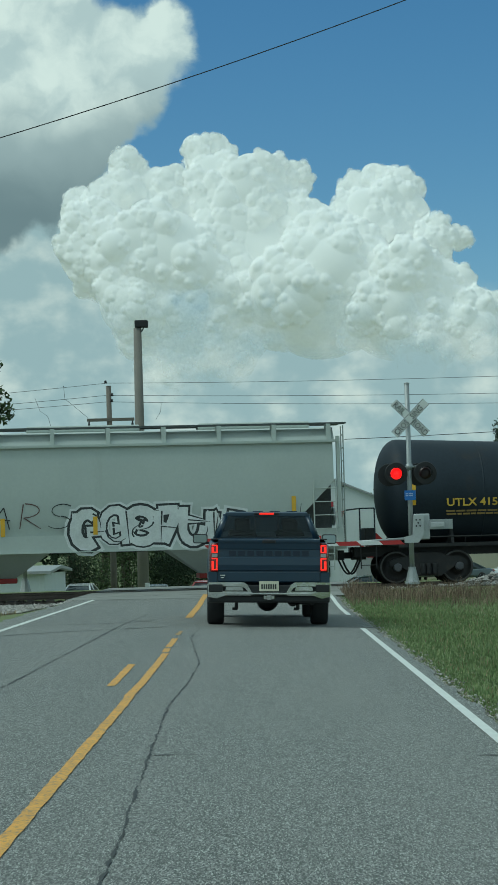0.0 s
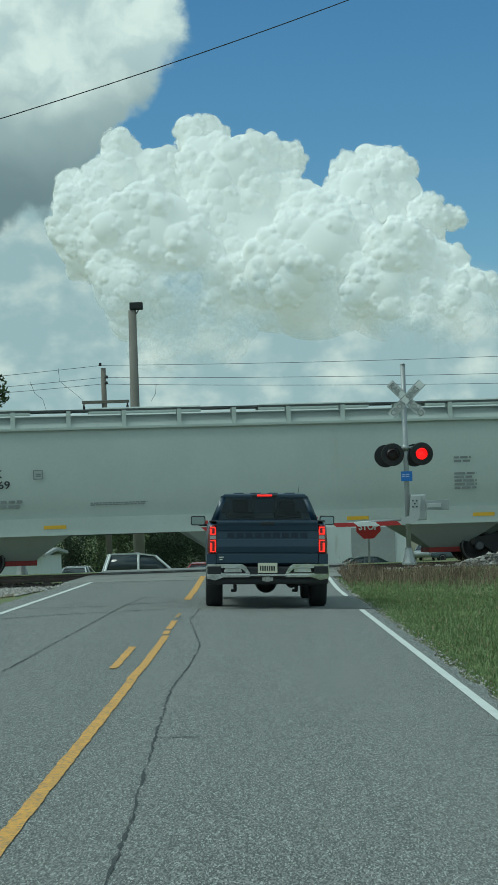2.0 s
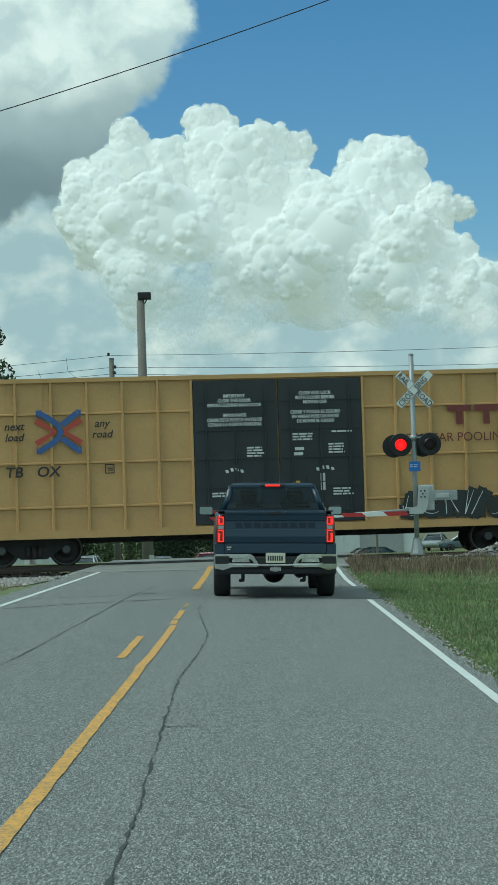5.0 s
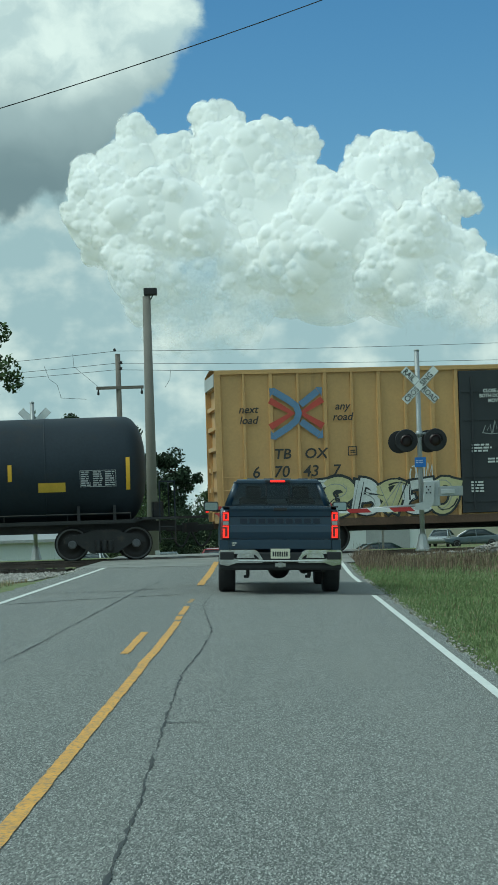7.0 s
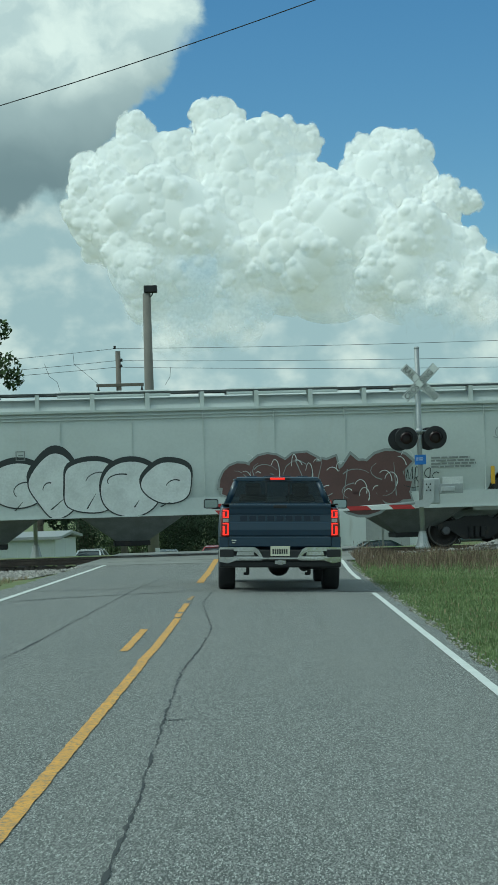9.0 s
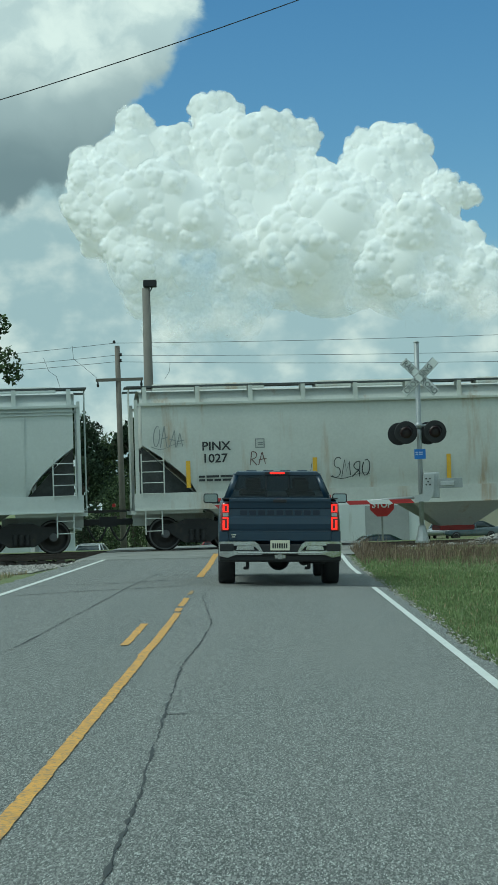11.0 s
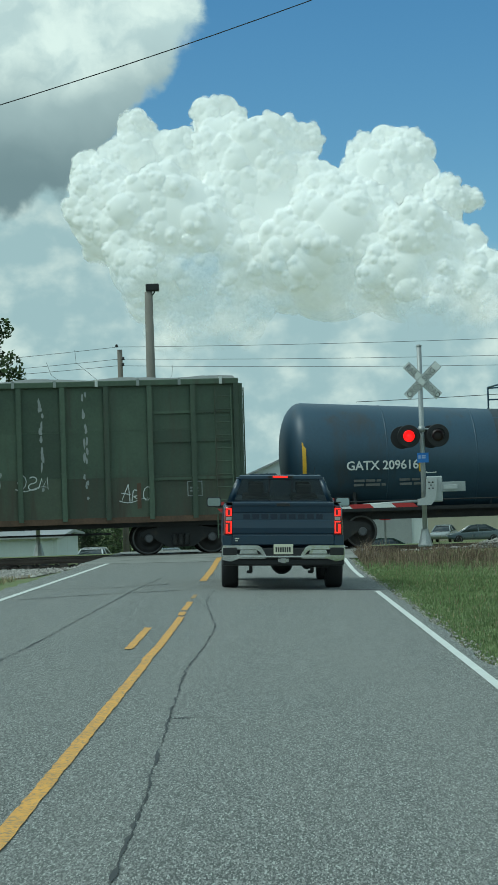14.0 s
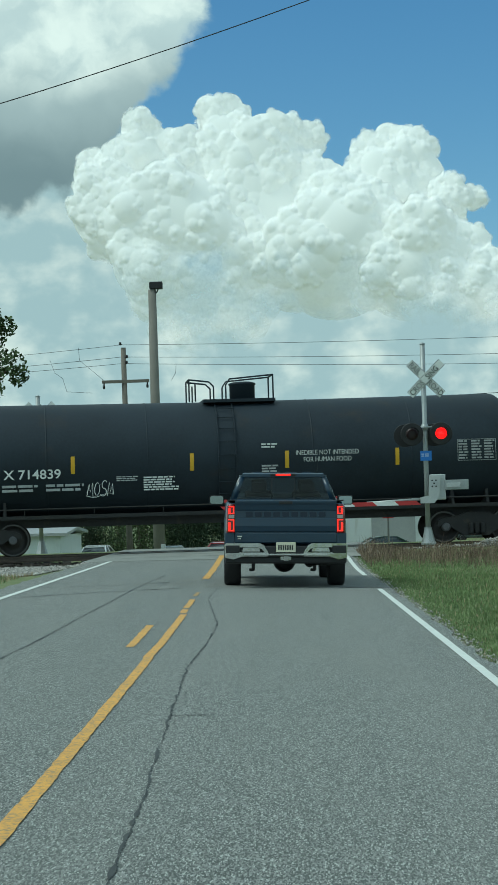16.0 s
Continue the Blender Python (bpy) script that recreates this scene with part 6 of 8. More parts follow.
LAMP_RED_LIT = mat("lit_red_lamp_lens", (0.10, 0.006, 0.006), 0.15, spread=0.05, coat=0.6, emit=(1.0, 0.03, 0.03), power=0.012)
LAMP_GLOW = mat("lit_brake_lamp", (0.6, 0.02, 0.01), 0.3, emit=(1.0, 0.014, 0.01), power=1.25)
LAMP_CLEAR = mat("reversing_lamp_lens", (0.35, 0.33, 0.32), 0.15, spread=0.05)
TINTED = glass_mat("tinted_glass", (0.09, 0.115, 0.12))
SEAT = mat("dark_seat_cloth", (0.02, 0.021, 0.023), 0.9, spread=0.2)
PLATE = mat("number_plate_sheet", (0.62, 0.60, 0.46), 0.5, spread=0.06, fine=20)


# darker copy of the truck's paint: the embossing's shade is put into its colour
RECESS_SHADE = mat("recess_shade_paint", (0.006, 0.015, 0.032), 0.45)


def wheel_parts(parent, x, y, r, w, rim=RIM, name="wheel"):
    bm = B()
    h = w / 2
    lathe(bm, [(-h * 0.85, r * 0.62), (-h, r * 0.72), (-h, r * 0.92), (-h * 0.82, r), (-h * 0.25, r * 1.006), (h * 0.25, r * 1.006), (h * 0.82, r), (h, r * 0.92), (h, r * 0.72), (h * 0.85, r * 0.62)], "x", 32, (x, y, r))
    wh = part(name, bm, TYRE, parent)
    s = -1 if x < 0 else 1
    bm = B()
    lathe(bm, [(s * h * 0.5, 0.02), (s * h * 0.75, r * 0.12), (s * h * 0.6, r * 0.3), (s * h * 0.72, r * 0.55), (s * h * 0.88, r * 0.63), (-s * h * 0.8, r * 0.62)], "x", 20, (x, y, r))
    part("rim", bm, rim, wh)
    bm = B()
    for i in range(6):
        a = math.pi * i / 3
        rod(bm, (x + s * h * 0.72, y, r), (x + s * h * 0.78, y + r * 0.58 * math.cos(a), r + r * 0.58 * math.sin(a)), 0.03 * r / 0.4, seg=6)
    part("spoke", bm, rim, wh)
    return wh


def loft(bm, sections, close_ends=True):
    """Skins between rings of equal length."""
    rings = [[bm.verts.new(p) for p in s] for s in sections]
    for A, C in zip(rings, rings[1:]):
        n = len(A)
        for i in range(n):
            f = bm.faces.new((A[i], A[(i + 1) % n], C[(i + 1) % n], C[i]))
            f.smooth = True
    if close_ends:
        bm.faces.new(rings[0][::-1])
        bm.faces.new(rings[-1])
    return bm


def rounded(hw, z0, z1, r, y, top_in=0.0, n=4):
    """A rounded-rectangle section at y, narrower at the top by top_in on each side."""
    pts = []
    for cx, cz, a0 in ((hw - r, z0 + r, -90), (hw - r - top_in, z1 - r, 0), (-hw + r + top_in, z1 - r, 90), (-hw + r, z0 + r, 180)):
        for i in range(n + 1):
            a = radians(a0 + 90 * i / n)
            pts.append((cx + r * math.cos(a), y, cz + r * math.sin(a)))
    return pts


def make_truck():
    m = Matrix.Translation((0.10, 33.5, land(0.10, 36.5) + 0.02)) @ Matrix.Rotation(radians(1.0), 4, "Z") @ Matrix.Rotation(radians(1.7), 4, "Y")
    t = thing("pickup_truck", m, "dark blue pickup truck with lit brake lights on the road", "pickup truck")
    # bed: side walls with flared shoulders, floor
    for s in (-1, 1):
        bm = B()
        secs = []
        for y, hw, top in ((0.10, 0.965, 1.385), (0.25, 1.0, 1.41), (0.9, 1.012, 1.425), (1.25, 1.03, 1.43), (1.7, 1.012, 1.43), (1.97, 1.0, 1.43)):
            secs.append([(s * (hw - 0.20), y, 0.62), (s * (hw - 0.03), y, 0.62), (s * hw, y, 0.80), (s * hw, y, 1.08), (s * (hw - 0.012), y, 1.18), (s * (hw - 0.03), y, top - 0.04), (s * (hw - 0.06), y, top), (s * (hw - 0.17), y, top), (s * (hw - 0.18), y, 0.9)])
        loft(bm, secs)
        part("bed_side", bm, TRUCK_PAINT, t)
        bm = B()
        box(bm, s * 0.87 - 0.09, s * 0.87 + 0.09, 0.12, 1.95, 1.428, 1.45, 0.008)
        part("bed_rail_cap", bm, BLACK_TRIM, t)
    part("bed_floor", box(B(), -0.8, 0.8, 0.12, 1.95, 0.80, 0.86), BLACK_TRIM, t)
    # tailgate: dished panel with a spoiler lip and an embossed band
    bm = B()
    zs = [(0.905, 0.05), (0.93, 0.015), (1.02, 0.0), (1.13, 0.004), (1.145, 0.014), (1.27, 0.014), (1.285, 0.0), (1.36, -0.012), (1.405, -0.03), (1.435, -0.03), (1.44, 0.06)]
    verts = [[bm.verts.new((x, y, z)) for x in (-0.835, -0.6, 0, 0.6, 0.835)] for z, y in zs]
    for A, C in zip(verts, verts[1:]):
        for i in range(4):
            bm.faces.new((A[i], A[i + 1], C[i + 1], C[i])).smooth = False
    box(bm, -0.835, 0.835, 0.03, 0.10, 0.905, 1.43)
    gate = part("tailgate", bm, TRUCK_PAINT, t)
    for i in range(9):
        bm = B()
        x = -0.60 + i * 0.15
        box(bm, x - 0.058, x + 0.058, 0.004, 0.02, 1.165, 1.25, 0.004)
        part("embossed_block", bm, RECESS_SHADE, gate)
    part("tailgate_handle", box(B(), -0.11, 0.11, -0.038, 0.0, 1.375, 1.425, 0.01), BLACK_TRIM, gate)
    bm = B()
    box(bm, -0.80, -0.72, -0.004, 0.03, 0.835, 0.855)
    box(bm, -0.79, -0.74, -0.004, 0.03, 0.80, 0.818)
    part("badge", bm, CHROME, t)
    # tail lamps
    for s in (-1, 1):
        bm = B()
        secs = []
        for z, o in ((0.905, 0.0), (0.93, 0.0), (1.15, 0.0), (1.34, -0.008), (1.375, -0.03)):
            secs.append([(s * 0.838, 0.0, z), (s * (0.955 + o), 0.01, z), (s * (0.985 + o), 0.10, z), (s * (0.985 + o), 0.22, z), (s * 0.838, 0.22, z)])
        loft(bm, secs)
        lamp = part("tail_lamp", bm, LAMP_RED_LIT, t, "lit red tail lamp")
        for z0, z1 in ((0.93, 1.13), (1.215, 1.345)):
            bm = B()
            for a in ((0.848, 0.868, z0, z1), (0.848, 0.945, z1 - 0.02, z1), (0.848, 0.945, z0, z0 + 0.018), (0.91, 0.945, z0 + 0.02, z0 + (z1 - z0) * 0.75)):
                box(bm, min(s * a[0], s * a[1]), max(s * a[0], s * a[1]), -0.006, 0.004, a[2], a[3])
            part("light_guide", bm, LAMP_GLOW, lamp)
        part("reversing_lens", box(B(), min(s * 0.85, s * 0.94), max(s * 0.85, s * 0.94), -0.004, 0.004, 1.145, 1.20), LAMP_CLEAR, lamp)
        bm = B()
        box(bm, min(s * 0.845, s * 1.0), max(s * 0.845, s * 1.0), 0.02, 0.2, 0.72, 0.905, 0.01)
        part("corner_panel", bm, TRUCK_PAINT, t)
    part("lower_panel", box(B(), -0.84, 0.84, 0.02, 0.10, 0.74, 0.90, 0.01), TRUCK_PAINT, t)
    # bumper: chrome, with step pockets and the plate recess
    bump = part("rear_bumper", box(B(), -0.99, 0.99, -0.10, 0.16, 0.50, 0.69, 0.02), BLACK_TRIM, t)
    for s in (-1, 1):
        bm = B()
        slab(bm, [(s * 0.28, 0.56), (s * 0.30, 0.60), (s * 0.36, 0.70), (s * 0.42, 0.735), (s * 0.985, 0.735), (s * 1.01, 0.70), (s * 1.01, 0.67), (s * 0.46, 0.67), (s * 0.40, 0.64), (s * 0.35, 0.585), (s * 0.74, 0.585), (s * 0.83, 0.66), (s * 1.005, 0.67), (s * 1.0, 0.50), (s * 0.86, 0.47), (s * 0.72, 0.52), (s * 0.3, 0.52)][::s], -0.165, -0.09)
        part("chrome_cap", bm, CHROME, bump, "chrome bumper cap", bevel=0.006)
        bm = B()
        box(bm, min(s * 0.76, s * 0.99), max(s * 0.76, s * 0.99), -0.185, -0.16, 0.575, 0.70, 0.012)
        part("step_pocket", bm, BLACK_TRIM, bump)
        bm = B()
        slab(bm, [(s * 0.42, 0.60), (s * 0.44, 0.665), (s * 0.70, 0.665), (s * 0.72, 0.60)][::s], -0.162, -0.15)
        part("bright_panel", bm, CHROME, bump)
    bm = B()
    box(bm, -0.70, 0.70, -0.175, -0.10, 0.535, 0.565, 0.008)
    part("lower_chrome", bm, CHROME, bump)
    bm = B()
    box(bm, -1.0, 1.0, -0.08, 0.14, 0.40, 0.52, 0.03)
    part("lower_valance", bm, BLACK_TRIM, bump)
    pl = part("number_plate", box(B(), -0.16, 0.16, -0.125, -0.112, 0.59, 0.752, 0.004), PLATE, bump, "pale number plate")
    bm = B()
    for i in range(7):
        box(bm, -0.128 + i * 0.037, -0.104 + i * 0.037, -0.128, -0.124, 0.625, 0.705)
    part("plate_bar", bm, INK, pl)
    # hitch, axle, exhaust, hangers
    bm = B()
    box(bm, -0.04, 0.04, -0.13, 0.3, 0.445, 0.53, 0.006)
    box(bm, -0.09, 0.09, -0.11, -0.09, 0.455, 0.52, 0.006)
    part("hitch_receiver", bm, CHROME, t)
    bm = B()
    rod(bm, (-0.85, 1.25, 0.42), (0.85, 1.25, 0.42), 0.055, seg=12)
    lathe(bm, [(-0.16, 0.05), (-0.13, 0.14), (0, 0.19), (0.13, 0.14), (0.16, 0.05)], "y", 18, (0.0, 1.22, 0.41))
    part("rear_axle", bm, BLACK_TRIM, t)
    for x in (-0.53, 0.50):
        bm = B()
        box(bm, x - 0.03, x + 0.03, 0.7, 0.8, 0.27, 0.45, 0.01)
        box(bm, x - 0.07, x + 0.02, 0.72, 0.78, 0.25, 0.30, 0.01)
        part("spring_hanger", bm, BLACK_TRIM, t)
    bm = B()
    rod(bm, (0.42, 0.9, 0.40), (0.72, 0.15, 0.41), 0.05, seg=12)
    rod(bm, (0.42, 0.9, 0.40), (0.42, 2.6, 0.45), 0.09, seg=12)
    part("exhaust_pipe", bm, BLACK_TRIM, t)
    box_ = box(B(), -0.5, 0.5, 0.1, 5.2, 0.52, 0.64)
    part("chassis_frame", box_, BLACK_TRIM, t)
    for x in (-0.88, 0.88):
        wheel_parts(t, x, 1.25, 0.42, 0.285)
        wheel_parts(t, x, 4.98, 0.42, 0.285)
    # cab: lower body, pillars and roof around real openings
    bm = B()
    loft(bm, [rounded(0.985, 0.55, 1.46, 0.10, 2.0, 0.04), rounded(1.01, 0.50, 1.48, 0.10, 2.3, 0.04), rounded(1.015, 0.50, 1.47, 0.10, 3.9, 0.05), rounded(1.0, 0.50, 1.44, 0.12, 4.3, 0.06)])
    part("cab_body", bm, TRUCK_PAINT, t)
    bm = B()
    loft(bm, [rounded(0.99, 0.55, 1.40, 0.12, 4.32, 0.10), rounded(1.0, 0.55, 1.38, 0.12, 5.0, 0.14), rounded(0.97, 0.50, 1.25, 0.14, 5.70, 0.16), rounded(0.88, 0.55, 1.05, 0.14, 5.88, 0.1)])
    part("hood", bm, TRUCK_PAINT, t)
    bm = B()
    loft(bm, [rounded(0.745, 1.86, 1.905, 0.022, 2.16, 0.02), rounded(0.77, 1.855, 1.93, 0.035, 2.35, 0.05), rounded(0.775, 1.855, 1.94, 0.04, 3.2, 0.07), rounded(0.75, 1.84, 1.91, 0.03, 3.75, 0.06), rounded(0.73, 1.81, 1.85, 0.018, 3.92, 0.02)])
    roof = part("roof", bm, TRUCK_PAINT, t)
    bm = B()
    for x in (-0.45, -0.15, 0.15, 0.45):
        box(bm, x - 0.09, x + 0.09, 2.4, 3.6, 1.93, 1.948, 0.006)
    part("roof_rib", bm, TRUCK_PAINT, roof)
    for s in (-1, 1):
        for ya, yb, ca, cb, w in ((2.02, 2.18, 0.93, 0.745, 0.10), (3.05, 3.05, 0.955, 0.76, 0.07), (4.25, 3.88, 0.92, 0.745, 0.08)):
            bm = B()
            loft(bm, [[(s * ca, ya, 1.42), (s * (ca - w), ya, 1.42), (s * (ca - w), ya + 0.1, 1.42), (s * ca, ya + 0.12, 1.42)],
                      [(s * cb, yb, 1.88), (s * (cb - w * 0.8), yb, 1.88), (s * (cb - w * 0.8), yb + 0.08, 1.88), (s * cb, yb + 0.1, 1.88)]])
            part("pillar", bm, TRUCK_PAINT, t)
        bm = B()
        bm.faces.new([bm.verts.new(p) for p in ((s * 0.945, 2.15, 1.45), (s * 0.955, 4.15, 1.43), (s * 0.76, 3.85, 1.87), (s * 0.765, 2.25, 1.87))])
        part("side_window", bm, TINTED, t).visible_shadow = False
        # mirror on its arm
        bm = B()
        loft(bm, [rounded(0.135, -0.085, 0.085, 0.035, 0.0), rounded(0.135, -0.088, 0.088, 0.04, 0.05), rounded(0.09, -0.06, 0.06, 0.04, 0.14)])
        mir = part("mirror", bm, BLACK_TRIM, t, m=pose(s * 1.185, 3.92, 1.46))
        bm = B()
        loft(bm, [rounded(0.118, -0.07, 0.07, 0.03, -0.004), rounded(0.118, -0.07, 0.07, 0.03, 0.002)])
        part("mirror_glass", bm, MIRROR, mir)
        part("mirror_arm", box(B(), -0.12, 0.12, 0.03, 0.09, -0.10, -0.06, 0.01), BLACK_TRIM, mir).location.x = -s * 0.14
        bm = B()
        box(bm, s * 1.0 - 0.02, s * 1.0 + 0.02, 2.75, 2.92, 1.24, 1.27, 0.006)
        box(bm, s * 1.0 - 0.02, s * 1.0 + 0.02, 3.75, 3.92, 1.24, 1.27, 0.006)
        part("door_handle", bm, CHROME, t)
    bm = B()
    bm.faces.new([bm.verts.new(p) for p in ((-0.86, 2.045, 1.44), (0.86, 2.045, 1.44), (0.70, 2.185, 1.858), (-0.70, 2.185, 1.858))])
    win = part("rear_window", bm, TINTED, t, "dark tinted rear window")
    win.visible_shadow = False
    for x in (-0.2, 0.2):
        bm = B()
        slab(bm, [(x - 0.012, 1.46), (x + 0.012, 1.46), (x + 0.010, 1.845), (x - 0.010, 1.845)], 2.06, 2.075)
        part("window_divider", bm, BLACK_TRIM, win).matrix_basis = Matrix.Translation((0, 0.05, 0))
    bm = B()
    bm.faces.new([bm.verts.new(p) for p in ((-0.84, 4.32, 1.42), (0.84, 4.32, 1.42), (0.70, 3.92, 1.83), (-0.70, 3.92, 1.83))])
    part("windscreen", bm, TINTED, t).visible_shadow = False
    bm = B()
    box(bm, -0.22, 0.22, 2.125, 2.2, 1.872, 1.915, 0.01)
    hs = part("high_stop_lamp", bm, BLACK_TRIM, t)
    part("light_guide", box(B(), -0.13, 0.13, 2.115, 2.13, 1.877, 1.909, 0.004), LAMP_GLOW, hs, "lit high brake light")
    for x in (-0.42, 0.42):
        for y in (2.45, 3.35):
            bm = B()
            box(bm, x - 0.25, x + 0.25, y - 0.07, y + 0.07, 0.95, 1.55, 0.05)
            st = part("seat", bm, SEAT, t)
            part("headrest", box(B(), x - 0.14, x + 0.14, y - 0.06, y + 0.05, 1.57, 1.75, 0.04), SEAT, st)
    part("dashboard", box(B(), -0.8, 0.8, 3.95, 4.3, 1.15, 1.42, 0.05), SEAT, t)
    bm = B()
    rod(bm, (0.62, 3.1, 1.93), (0.64, 3.0, 2.10), 0.006, 0.003, seg=6)
    part("aerial", bm, BLACK_TRIM, t)
    return t


make_truck()

# ---- crossing signals ----
GALV = mat("galvanised_steel", (0.34, 0.36, 0.36), 0.5, 0.5, spread=0.12, scale=3, fine=30, dirt=(0.22, 0.22, 0.20), dirt_amount=0.2)
GREY_BOX = mat("grey_cabinet_paint", (0.40, 0.42, 0.42), 0.5, spread=0.08, fine=20)
SIGN_WHITE = mat("white_sign_sheet", (0.66, 0.68, 0.66), 0.5, spread=0.05, fine=20, dirt=(0.5, 0.5, 0.45), dirt_amount=0.15)
SIGN_RED = mat("red_sign_sheet", (0.38, 0.025, 0.025), 0.45, spread=0.06, fine=20)
SIGN_BLUE = mat("blue_notice_sheet", (0.03, 0.17, 0.55), 0.45, spread=0.06, fine=20)
SIGNAL_BLACK = mat("black_signal_hood", (0.010, 0.010, 0.011), 0.6, spread=0.2, fine=30)
SIGNAL_LENS = mat("unlit_red_lens", (0.014, 0.002, 0.003), 0.45, spread=0.05)
SIGNAL_GLOW = mat("lit_red_signal", (0.7, 0.02, 0.02), 0.3, emit=(1.0, 0.004, 0.008), power=1.25)
signal_lamps = []


def flasher(parent, x, z, y, way, name="signal_lamp", lit=None, aim=0.0):
    """A round background with a hooded lamp that looks along way (-1: to the road's user before it)."""
    bm = B()
    lathe(bm, [(y, 0.30), (y + way * 0.02, 0.305), (y + way * 0.04, 0.29)], "y", 32, (x, 0, z))
    disc = part(name, bm, SIGNAL_BLACK, parent, "black round signal background with hooded red lamp")
    bm = B()
    seg = 20
    for k in range(seg):
        a0, a1 = radians(-30 + 240 * k / seg), radians(-30 + 240 * (k + 1) / seg)
        q = []
        for a, u in ((a0, 0), (a1, 0), (a1, 1), (a0, 1)):
            L = 0.05 + (0.27 * (0.55 + 0.45 * math.sin(a))) * u
            q.append(bm.verts.new((x + 0.175 * math.cos(a), y + way * (0.03 + L), z + 0.175 * math.sin(a))))
        bm.faces.new(q)
    bmesh.ops.solidify(bm, geom=list(bm.faces), thickness=0.006)
    part("hood", bm, SIGNAL_BLACK, disc)
    bm = B()
    lathe(bm, [(y + way * 0.03, 0.16), (y + way * 0.05, 0.155), (y + way * 0.065, 0.10), (y + way * 0.07, 0.02)], "y", 24, (x, 0, z))
    part("lens", bm, SIGNAL_LENS, disc)
    bm = B()
    lathe(bm, [(y + way * 0.055, 0.155), (y + way * 0.07, 0.145), (y + way * 0.08, 0.02)], "y", 24, (x, 0, z))
    glow = part("lamp_disc", bm, SIGNAL_GLOW, disc)
    bm = B()
    lathe(bm, [(y - way * 0.02, 0.10), (y - way * 0.16, 0.10), (y - way * 0.18, 0.06)], "y", 14, (x, 0, z))
    part("lamp_housing", bm, SIGNAL_BLACK, disc)
    signal_lamps.append((glow, lit, way))
    return disc


def crossbuck(parent, x, z, y, way, words):
    for k, (a, word) in enumerate(((-1, "ROAD"), (1, "SSING"))):
        bm = B()
        box(bm, -0.61, 0.61, -0.006, 0.006, -0.114, 0.114)
        blade = part("crossbuck_blade", bm, SIGN_WHITE, parent, "white crossbuck blade with black letters" if words else "bare back of a crossbuck blade", m=pose(x, y + way * (0.02 + 0.014 * k), z, 0, a * -45))
        bm = B()
        for s in (-1, 1):
            box(bm, -0.61, 0.61, -0.0075, 0.0075, s * 0.105 - 0.005, s * 0.105 + 0.005)
        part("blade_rim", bm, INK if words else GALV, blade)
        if words:
            first, second = ("RAIL", "ROAD") if a < 0 else ("CROS", "SING")
            lettering("letters", first, 0.215, (-0.575, -0.009, -0.075), INK, blade, 0.84, bold=0.004)
            lettering("letters", second, 0.215, (0.10 if a < 0 else 0.03, -0.009, -0.075), INK, blade, 0.84, bold=0.004)


LEFT_LIT = ((0.0, 0.3), (1.1, 1.3), (2.12, 2.37), (2.45, 2.55), (3.42, 3.7), (5.0, 5.4), (6.42, 6.65), (7.42, 7.95), (9.75, 10.2), (11.8, 12.2), (13.05, 13.4), (13.95, 14.4), (14.98, 15.6))
RIGHT_LIT = ((0.3, 0.57), (1.45, 2.12), (2.6, 2.7), (2.95, 3.1), (3.7, 4.1), (4.5, 5.0), (5.5, 6.0), (6.2, 6.42), (7.25, 7.42), (7.95, 8.6), (9.15, 9.7), (10.3, 10.9), (11.2, 11.8), (12.2, 12.47), (13.4, 13.95), (15.6, 16.5))


